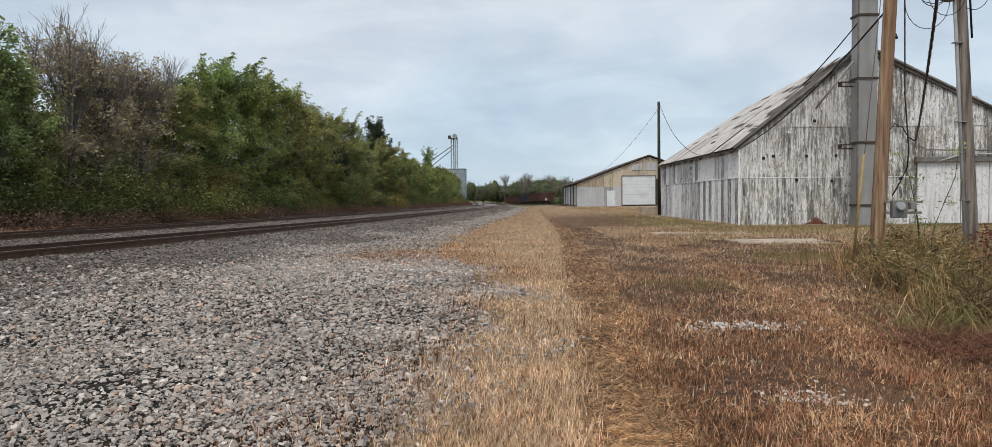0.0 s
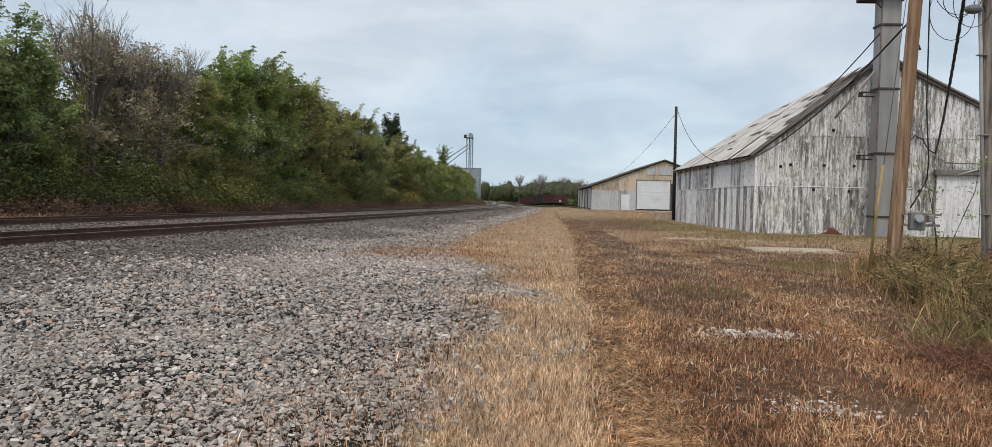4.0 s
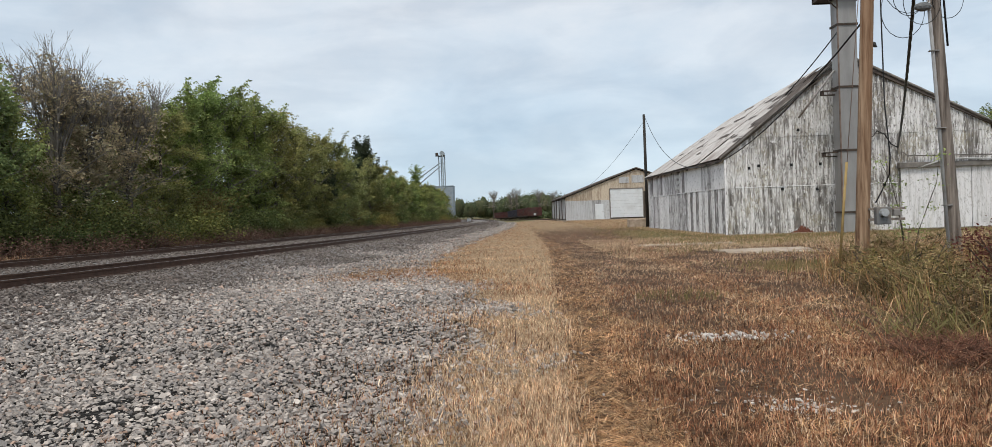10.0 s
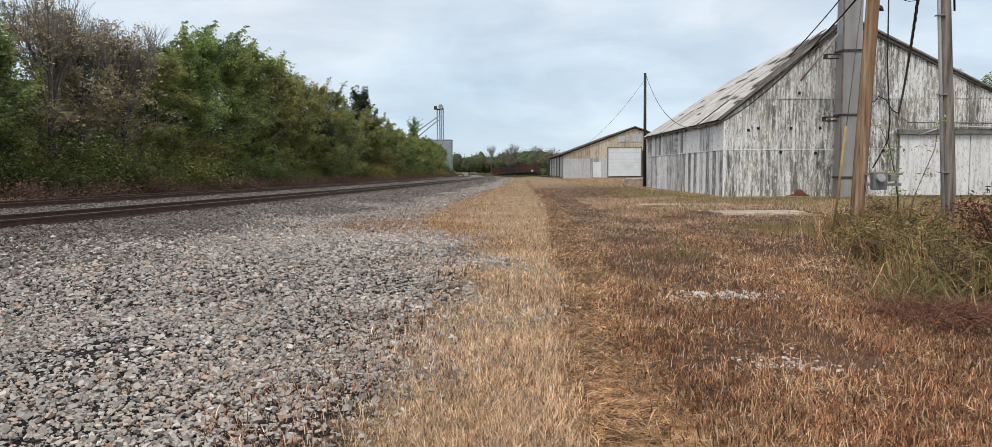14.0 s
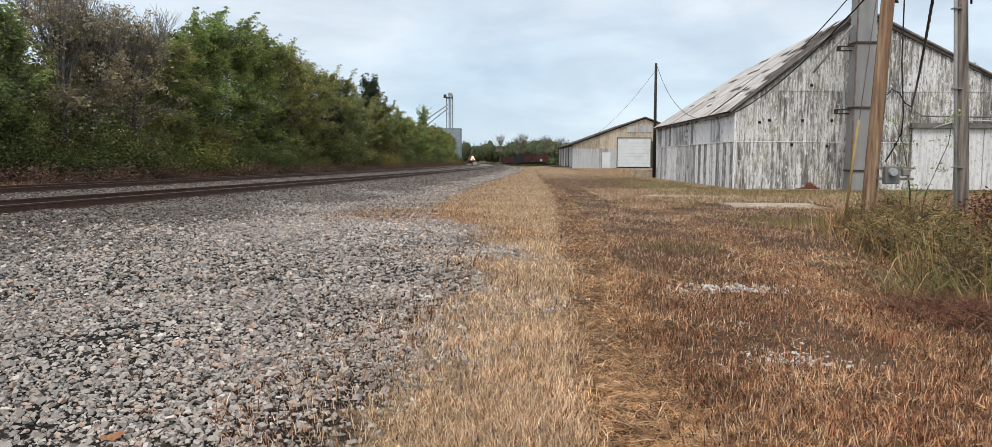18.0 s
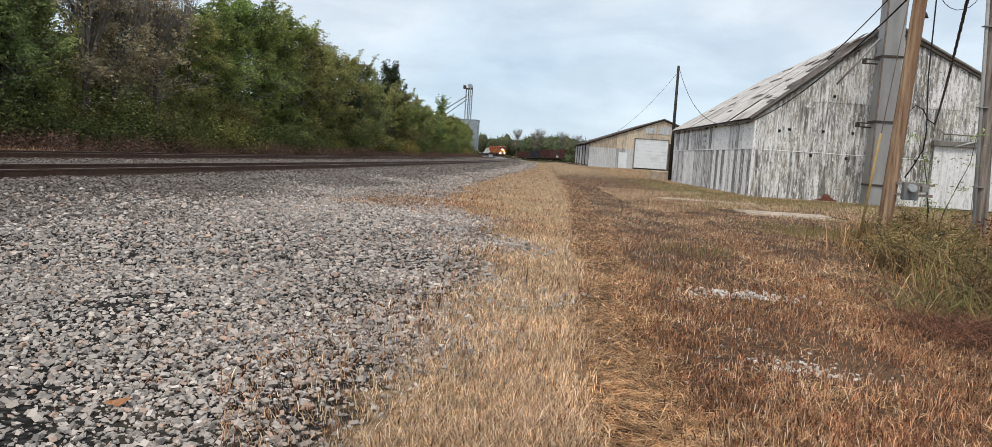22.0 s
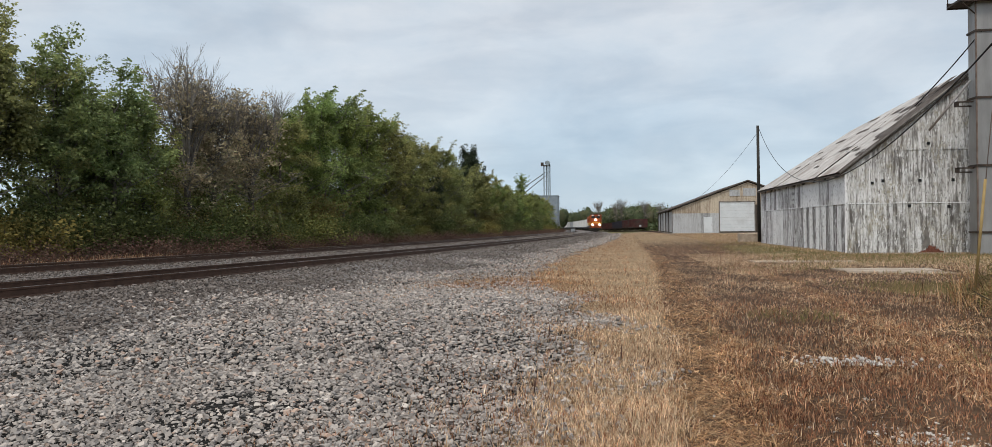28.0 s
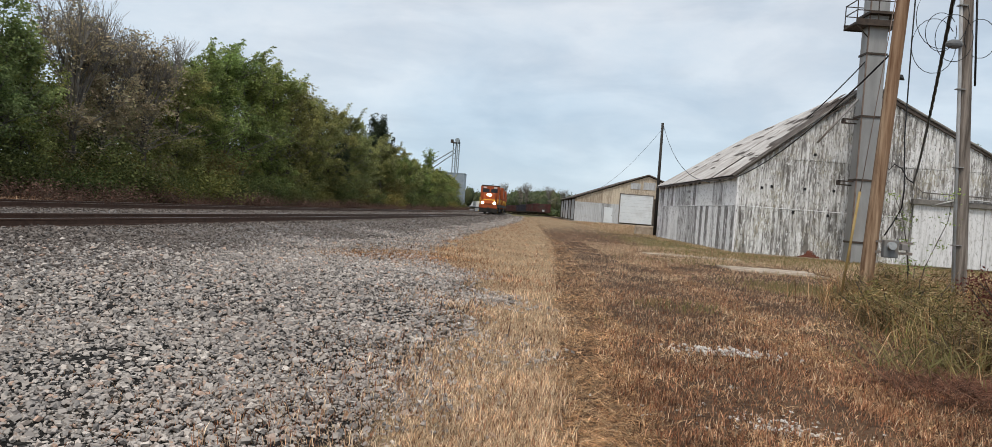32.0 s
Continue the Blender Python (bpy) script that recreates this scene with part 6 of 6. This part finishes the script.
tan = keep & (rng.random(len(p)) < np.clip(fade + 0.22 * patchy(p, 0.8, 7.0) + 0.3 * patchy(p, 3.7, 1.0), 0.05, 0.95))
grn = keep & (rng.random(len(p)) < np.clip(0.45 * green_mask(p[:, 0], p[:, 1]) + 0.25 * (patchy(p, 0.45, 3.0) > 0.75) + 0.3 * patchy(p, 1.3, 5.0) * green_mask(p[:, 0], p[:, 1]), 0, 0.85))
dk, tn = keep & ~tan & ~grn, tan & ~grn
cover("dry_grass", p[dk], 0.085 - 0.0003 * np.minimum(r[dk], 60), 0.0022 + 0.00019 * r[dk], 0.42 + 0.008 * np.minimum(r[dk], 40), "brown", "reddish brown dead grass and stubble", 0.0, 0.7, "brown_far")
st = tn & (rng.random(len(p)) < 0.2 + 0.4 * smooth(p[:, 1], 10, 25))
lay = tn & ~st
cover("dry_grass", p[st], 0.09 - 0.0004 * np.minimum(r[st], 60), 0.002 + 0.00019 * r[st], 0.4 + 0.01 * np.minimum(r[st], 40), "gold", "straw-coloured stubble among brown grass", 0.0, 0.35, "gold_far")
cover("hay", p[lay], 0.13 + 0.0003 * r[lay], 0.0026 + 0.00022 * r[lay], 0.35, "hay", "cut straw lying among brown stubble", 1.1, 1.0, "gold_far")
cover("grass", p[grn], 0.15, 0.003 + 0.0003 * r[grn], 0.45, "green", "short green grass in front of the shed")
# the same strip and stubble carried on round the standing place, with a separate seed
rng, kept_rng = np.random.default_rng(77), rng
p = rng.uniform((-2.5, -8.0), (8.0, 5.0), (110000, 2))
ang = np.degrees(np.arctan2(p[:, 0], p[:, 1]))
e0, e1 = gravel_edge(p[:, 1]) + ragged(p, 1.3, 0.28), gold_edge(p[:, 1]) + ragged(p, 1.0, 0.1)
out = (np.hypot(p[:, 0], p[:, 1]) < 2.85) | (np.abs(ang) > 39)
strip = out & (p[:, 0] > e0) & (p[:, 0] < e1)
yard = out & (p[:, 0] > e1) & (rng.random(len(p)) < 0.7 + 0.3 * patchy(p, 1.9, 1.0))
cover("dry_grass", p[strip], 0.1, 0.004, 0.45, "gold", "strip of upright dry golden grass", 0.0, 0.8)
cover("dry_grass", p[yard], 0.085, 0.004, 0.5, "brown", "reddish brown dead grass and stubble", 0.0, 0.7)
rng = kept_rng
p = rng.uniform((3.5, 24.0), (27.0, 39.7), (26000, 2))
p = p[(p[:, 0] < 6.4) | (p[:, 0] > 10.6) | (p[:, 1] < 24.6) | (p[:, 1] > 27.0)]
wet = 0.9 * smooth(p[:, 1], 33.5, 38) * smooth(p[:, 0], 8, 12) + 0.5 * patchy(p, 0.5, 4.0) + rng.normal(size=len(p)) * 0.3
for sel, mt, lb in ((wet > 0.75, "green", "green grass along the foot of the shed"), ((wet > 0.25) & (wet <= 0.75), "brown_far", "brown dead grass before the shed"), (wet <= 0.25, "gold_far", "pale dry grass before the shed")):
    cover("dry_grass", p[sel], 0.13, 0.009, 0.55, mt, lb)
p = np.stack([rng.uniform(10.4, 11.3, 5000), rng.uniform(39, 64, 5000)], -1)
cover("grass", p[::2], 0.16, 0.012, 0.5, "green", "green grass along the side of the shed")
cover("dry_grass", p[1::2], 0.16, 0.012, 0.5, "gold_far", "dry grass along the side of the shed")
p = rng.uniform((7.7, 63.0), (27.0, 102.4), (21000, 2))
p = p[(p[:, 0] < 11.0) | (p[:, 1] > 62.5)]
for k_, (mt, lb) in enumerate((("gold_far", "pale dry grass before the tan building"), ("green", "short green grass before the tan building"), ("brown_far", "brown dead grass before the tan building"))):
    cover("dry_grass", p[k_::3], 0.13, 0.018, 0.7, mt, lb)
p = rng.uniform((-1.5, -9), (8, 3.2), (30000, 2))
ang = np.degrees(np.arctan2(p[:, 0], p[:, 1]))
p = p[(p[:, 0] > gravel_edge(p[:, 1]) + ragged(p, 1.3, 0.3)) & ((np.abs(ang) > 38) | (np.hypot(p[:, 0], p[:, 1]) < 2.9))]
on_gold = p[:, 0] < gold_edge(p[:, 1]) + ragged(p, 1.0, 0.18)
cover("dry_grass", p[on_gold], 0.1, 0.004, 0.3, "gold", "dry golden grass beside the standing place")
cover("dry_grass", p[~on_gold], 0.08, 0.004, 0.35, "brown", "brown dead grass beside the standing place")
p = rng.normal(size=(5200, 2)) * (0.9, 0.35) + (2.3, 5.85)
cover("dry_grass", p, 0.035, 0.0022, 0.9, "brown", "short broken stubble on the bare patch", 0.3)
# tall weeds round the poles
p = rng.uniform((3.3, 5.6), (13.0, 18.5), (26000, 2))
keep = rng.random(len(p)) < grown(p[:, 0], p[:, 1])
p = p[keep]
hh = 0.45 + 0.25 * np.sin(p[:, 0] * 2.3 + p[:, 1]) * np.sin(p[:, 1] * 1.7) + 0.05 * (p[:, 1] - 6)
cover("tall_weeds", p, np.clip(hh, 0.25, 1.0), 0.0065, 0.75, "weed", "tall tangled green and straw weeds round the poles", 0.0, 1.3)
p = p[::2] + rng.normal(size=(len(p[::2]), 2)) * 0.35
cover("tall_weeds", p, np.clip(0.4 + 0.06 * (p[:, 1] - 5.5), 0.35, 0.95), 0.0045, 0.7, "hay", "dry straw stalks arching among the weeds", 0.2, 0.9)
p = rng.normal(size=(3200, 2)) * (0.5, 0.42) + (4.75, 7.45)
cover("cut_brush", p, 0.55, 0.0045, 0.22, "brush", "heap of cut dark brown brush at the edge of the weeds", 1.15, 1.2)
p = rng.normal(size=(170, 2)) * (0.4, 0.3) + (4.7, 8.5)
cover("tall_weeds", p, 0.75, 0.006, 0.3, "lime_blade", "pale green arching blades over the cut brush", 0.75, 1.6)
p = rng.normal(size=(2500, 2)) * (0.9, 1.0) + (7.4, 18.6)
cover("grass", p, 0.16, 0.007, 0.45, "green", "green grass patch in front of the poles")
wd = [shrub(0.95, 0.8, "weed", 4200, 0.06, "bushy olive-green weed clump by the poles", "weed_clump", "weeds by the poles", 0.12, 34, 0.42),
      shrub(0.7, 0.75, "scrub_tan", 3400, 0.055, "dry tan weed clump by the poles", "weed_clump", "weeds by the poles", 0.12, 30, 0.42)]
for k in range(90):
    x, y = random.uniform(3.3, 11.5), random.uniform(6.0, 16.5)
    if float(grown(np.array([x]), np.array([y]))[0]) < 0.35:
        continue
    i = 0 if random.random() < 0.58 else 1
    s = random.uniform(0.65, 1.2) * (0.75 + 0.03 * (y - 6))
    mm = pose(x, y, -0.02, 0, 0, random.uniform(0, 360)) @ Matrix.Diagonal((s, s, s * random.uniform(0.8, 1.1), 1))
    stand(wd[i], mm)
red = shrub(1.35, 0.4, "sumac", 7000, 0.026, "dark red autumn shrub beside the weeds", "red_shrub", "weeds by the poles", 0.45, 22, 0.45)
red.matrix_world = pose(6.45, 9.25, 0)
sap = shrub(2.5, 0.2, "leaf_a", 420, 0.035, "tall thin green weed growing beside the meter", "tall_weed", "weeds by the poles", 0.4, 3, 0.3)
sap.matrix_world = pose(8.0, 15.4, 0)
p = rng.normal(size=(900, 2)) * (0.75, 0.6) + (7.6, 14.6)
cover("tall_weeds", p, 0.85, 0.006, 0.3, "hay", "tall straw stalks standing round the pole foot", 0.05, 0.9)
p = rng.normal(size=(700, 2)) * (1.3, 0.8) + (9.3, 14.9)
cover("tall_weeds", p, 0.9, 0.006, 0.3, "weed", "thin green and brown stalks between the poles", 0.05, 0.9)
# tufts, a twig and a dead leaf on the gravel
for x, y, n_, mt in ((-4.37, 7.81, 130, "hay"), (-2.6, 8.42, 150, "hay"), (-2.38, 12.7, 160, "hay"), (-5.2, 10.2, 120, "brown"), (-1.2, 7.6, 60, "brown"), (-3.2, 5.6, 70, "hay"), (-4.2, 11.6, 160, "brown"), (-1.5, 15.2, 160, "brown")):
    q = rng.normal(size=(n_, 2)) * 0.11 + (x, y)
    cover("grass_tuft", q, 0.05, 0.003, 0.8, mt, "small dry tuft growing in the gravel")
for mt, lb, cnt in (("hay", "thin tawny tufts dotted over the gravel", 26), ("brown", "thin rusty tufts dotted over the gravel", 34)):
    mid_ = rng.uniform((-10, 5), (-1.2, 22), (cnt, 2))
    q = np.repeat(mid_, 45, 0) + rng.normal(size=(cnt * 45, 2)) * np.repeat(rng.uniform(0.06, 0.28, cnt), 45)[:, None]
    q = q[(q[:, 0] > track_x(q[:, 1]) + 4.0) & (q[:, 0] < gravel_edge(q[:, 1]))]
    cover("grass_tuft", q, 0.055, 0.0035, 0.8, mt, lb)
for x, y, h in ((-0.75, 6.9, 0.16), (-1.05, 7.9, 0.13), (-0.9, 10.4, 0.2), (0.05, 8.6, 0.2), (-1.7, 9.1, 0.12)):
    thing("weed_stalk", tube([(x, y, 0), (x + 0.01, y, h * 0.6), (x + 0.015, y + 0.01, h)], [0.006, 0.009, 0.003], 5), M["scrub"], label="single dark dead weed stalk in the gravel", category="weed", group="dead weed stalks")
lf = bmesh.new()
ring = [lf.verts.new((0.07 * math.cos(a_) * (1.0 if i % 2 else 0.75), 0.045 * math.sin(a_) * (1.0 if i % 2 else 0.7), 0.012 * math.cos(2 * a_))) for i, a_ in enumerate(np.linspace(0, 2 * math.pi, 13)[:-1])]
lf.faces.new(ring)
thing("dead_leaf", lf, M["dry_leaf"], pose(-2.09, 3.83, 0.05, 8, -6, 30), label="curled brown dead leaf lying on the gravel", category="leaf")
# dry grass beyond the far track
p = np.stack([rng.uniform(0, 1, 7000), rng.uniform(16, 30, 7000)], -1)
p[:, 0] = track_x(p[:, 1]) - 8.95 - 1.5 * p[:, 0]
cover("dry_grass", p[::2], 0.55, 0.012, 0.45, "gold", "patch of dry golden grass beyond the tracks")
cover("dry_grass", p[1::2], 0.6, 0.012, 0.45, "brown", "rusty dead weeds in the dry patch beyond the tracks")

# ---- the train ----
def wheels(y, parent, xs_=(-0.72, 0.72)):
    for x in xs_:
        bm = bmesh.new()
        bmesh.ops.create_cone(bm, cap_ends=True, segments=18, radius1=0.5, radius2=0.5, depth=0.14, matrix=pose(x, y, 0.5, 0, 90))
        part("wheel", bm, M["black"], parent)


def locomotive(lead):
    """A six-axle freight locomotive, its nose towards -y, standing on z = 0."""
    L = empty("locomotive", Matrix(), label="orange freight locomotive with lit headlights leading the train" if lead else "orange freight locomotive coupled behind the leader", category="locomotive", group="locomotives")
    part("frame", boxes((-1.5, 1.5, -10.9, 11.0, 1.1, 1.55), bevel=0.04), M["black"], L)
    part("fuel_tank", boxes((-1.35, 1.35, -2.6, 2.6, 0.35, 1.1), bevel=0.12), M["black"], L)
    part("pilot", boxes((-1.45, 1.45, -11.2, -10.9, 0.25, 1.55), bevel=0.06), M["black"], L, "black snow plough pilot")
    part("coupler", boxes((-0.18, 0.18, -11.8, -11.1, 0.75, 1.05), bevel=0.04), M["black"], L)
    part("nose", boxes((-1.0, 1.0, -10.3, -8.2, 1.55, 3.35), bevel=0.16), M["orange"], L)
    part("nose_stripe", boxes((-1.01, 1.01, -10.325, -10.29, 2.2, 2.32)), M["yellow"], L, "yellow stripe")
    part("pilot_face", boxes((-1.4, 1.4, -11.22, -11.18, 0.95, 1.5)), M["orange"], L, "orange upper pilot")
    for x in (-0.985, 0.955):
        part("hood_line", boxes((x, x + 0.03, -5.5, 6.1, 2.5, 2.66)), M["yellow"], L, "yellow line along the hood")
    c = part("cab", boxes((-1.52, 1.52, -8.3, -5.6, 1.55, 4.45), bevel=0.14), M["orange"], L)
    for x in (-1.18, 0.12):
        part("windshield", boxes((x, x + 1.06, -8.33, -8.28, 3.45, 4.05), bevel=0.01), M["cab_glass"], c)
    for x in (-1.54, 1.51):
        part("side_window", boxes((x, x + 0.03, -7.6, -6.2, 3.2, 3.95)), M["cab_glass"], c)
    part("cab_roof", boxes((-1.45, 1.45, -8.2, -5.6, 4.44, 4.62), bevel=0.08), M["black"], c)
    part("hood", boxes((-0.95, 0.95, -5.6, 6.2, 1.55, 4.35), bevel=0.1), M["orange"], L)
    part("hood_roof", boxes((-0.93, 0.93, -5.5, 6.1, 4.34, 4.4)), M["black"], L)
    part("hood_stripe", boxes((-0.965, 0.965, -5.5, 6.1, 1.7, 2.5)), M["black"], L)
    part("radiator", boxes((-1.55, 1.55, 6.2, 10.2, 2.6, 4.65), bevel=0.12), M["orange"], L)
    part("rear_hood", boxes((-0.95, 0.95, 6.2, 10.6, 1.55, 2.7), bevel=0.05), M["orange"], L)
    part("exhaust", boxes((-0.5, 0.5, -1.2, 0.6, 4.35, 4.6), bevel=0.05), M["black"], L)
    part("horn", tube([(0.3, -6.6, 4.62), (0.3, -7.0, 4.8)], [0.04, 0.09], 8), M["black"], L)
    for x in (-1.42, 1.42):
        part("handrail", tube([(x, -10.8, 2.5), (x, -8.4, 2.5)], 0.025, 5), M["yellow"], L)
        part("handrail", tube([(x, -5.4, 2.5), (x, 10.6, 2.5)], 0.025, 5), M["black"], L)
        for y in (-10.8, -9.6, -8.4, -5.0, -2.0, 1.0, 4.0, 10.4):
            part("stanchion", tube([(x, y, 1.55), (x, y, 2.52)], 0.022, 5), M["yellow"], L)
        part("stepwell", boxes((x - 0.1, x + 0.1, -10.8, -10.3, 0.4, 0.46), (x - 0.1, x + 0.1, -10.8, -10.3, 0.75, 0.81), (x - 0.1, x + 0.1, -10.8, -10.3, 1.1, 1.16)), M["yellow"], L)
    part("number_board", boxes((-1.1, -0.55, -8.36, -8.3, 4.14, 4.34), (0.55, 1.1, -8.36, -8.3, 4.14, 4.34)), M["box_white"], L, "pale plain panel")
    for y in (-7.2, 7.2):
        tr = part("truck", boxes((-1.12, -0.95, y - 2.4, y + 2.4, 0.4, 0.85), (0.95, 1.12, y - 2.4, y + 2.4, 0.4, 0.85), (-1.0, 1.0, y - 0.3, y + 0.3, 0.5, 1.1), bevel=0.03), M["black"], L)
        for wy in (-1.9, 0, 1.9):
            wheels(y + wy, tr)
    if lead:
        for x, z, yy, r in ((-0.15, 3.02, -10.36, 0.2), (0.15, 3.02, -10.36, 0.2), (-0.92, 1.75, -11.22, 0.22), (0.92, 1.75, -11.22, 0.22)):
            bm = bmesh.new()
            bmesh.ops.create_cone(bm, cap_ends=True, segments=20, radius1=r, radius2=r * 0.9, depth=0.08, matrix=pose(x, yy, z, 90))
            part("headlight" if z > 2 else "ditch_light", bm, M["lamp_on"], L, "bright warm white lamp")
    return L


def flat_car():
    c = empty("flat_car", Matrix(), label="low dark intermodal flat car under a white box", category="railway car", group="flat cars")
    for x in (-1.4, 1.28):
        part("side_sill", boxes((x, x + 0.12, -9.1, 9.1, 0.72, 1.16), bevel=0.03), M["black"], c)
    part("deck", boxes((-1.28, 1.28, -9.1, 9.1, 1.04, 1.14)), M["black"], c)
    part("centre_sill", boxes((-0.35, 0.35, -8.9, 8.9, 0.62, 1.03)), M["black"], c)
    for y in (-7.1, 7.1):
        tr = part("truck", boxes((-1.05, -0.9, y - 1.1, y + 1.1, 0.35, 0.65), (0.9, 1.05, y - 1.1, y + 1.1, 0.35, 0.65), (-0.88, 0.88, y - 0.2, y + 0.2, 0.4, 0.6)), M["black"], c)
        for wy in (-0.85, 0.85):
            wheels(y + wy, tr)
    return c


def container(mat, label):
    c = empty("shipping_container", Matrix(), label=label, category="container", group="containers on the train")
    bm = bmesh.new()
    box(bm, -1.2, 1.2, -8.1, 8.1, 0.06, 2.84)
    part("body", bm, M[mat], c)
    for y in (-8.15, 8.03):
        part("end_frame", boxes((-1.3, -1.16, y, y + 0.12, 0, 2.9), (1.16, 1.3, y, y + 0.12, 0, 2.9), (-1.3, 1.3, y, y + 0.12, 2.78, 2.9)), M[mat], c)
    for x in (-1.23, 1.2):
        s = part("corrugation", boxes(*[(x, x + 0.03, -7.9 + k * 0.5, -7.65 + k * 0.5, 0.2, 2.7) for k in range(32)]), M[mat], c)
    return c


locos = [locomotive(True), locomotive(False)]
locos.append(copy_thing(locos[1], Matrix()))
cars = [flat_car()]
cars += [copy_thing(cars[0], Matrix()) for _ in range(13)]
whites = container("box_white", "white shipping container riding on a flat car")
greys = container("box_grey", "grey shipping container riding on a flat car")
load = []
for k in range(14):
    src = greys if k in (6, 11) else whites
    load.append(src if k in (0, 6) else copy_thing(src, Matrix()))

# way along the curve: a table of distance by y
way_y = np.arange(-20, 1100, 1.0)
way_x = track_x(way_y)
way_s = np.concatenate([[0], np.cumsum(np.hypot(np.diff(way_x), np.diff(way_y)))])


def on_track(s, lift=0.0):
    """Pose of a vehicle whose middle is s metres along the track, its nose towards the camera."""
    y = float(np.interp(s, way_s, way_y))
    x = float(track_x(y))
    slope = -0.0006 * (y - 165)
    return pose(x, y, float(rail_z(y)) + lift, 0, 0, -math.degrees(math.atan(slope)))


def nose_s(t):
    """Place of the leader's nose, by time: a steady run."""
    y = 120 + 20.7 * (32 - t)
    return float(np.interp(y, way_y, way_s))


def motions():
    times = [0, 2, 4, 6, 8, 10, 12, 14, 16, 18, 20, 22, 24, 26, 28, 30, 32]
    back = 11.0
    for loco in locos:
        walk(loco, [(t, on_track(nose_s(t) + back)) for t in times])
        back += 22.9
    back += -11.4 + 9.4
    for c, box_ in zip(cars, load):
        walk(c, [(t, on_track(nose_s(t) + back)) for t in times])
        walk(box_, [(t, on_track(nose_s(t) + back, 1.145)) for t in times])
        back += 18.7


motions()
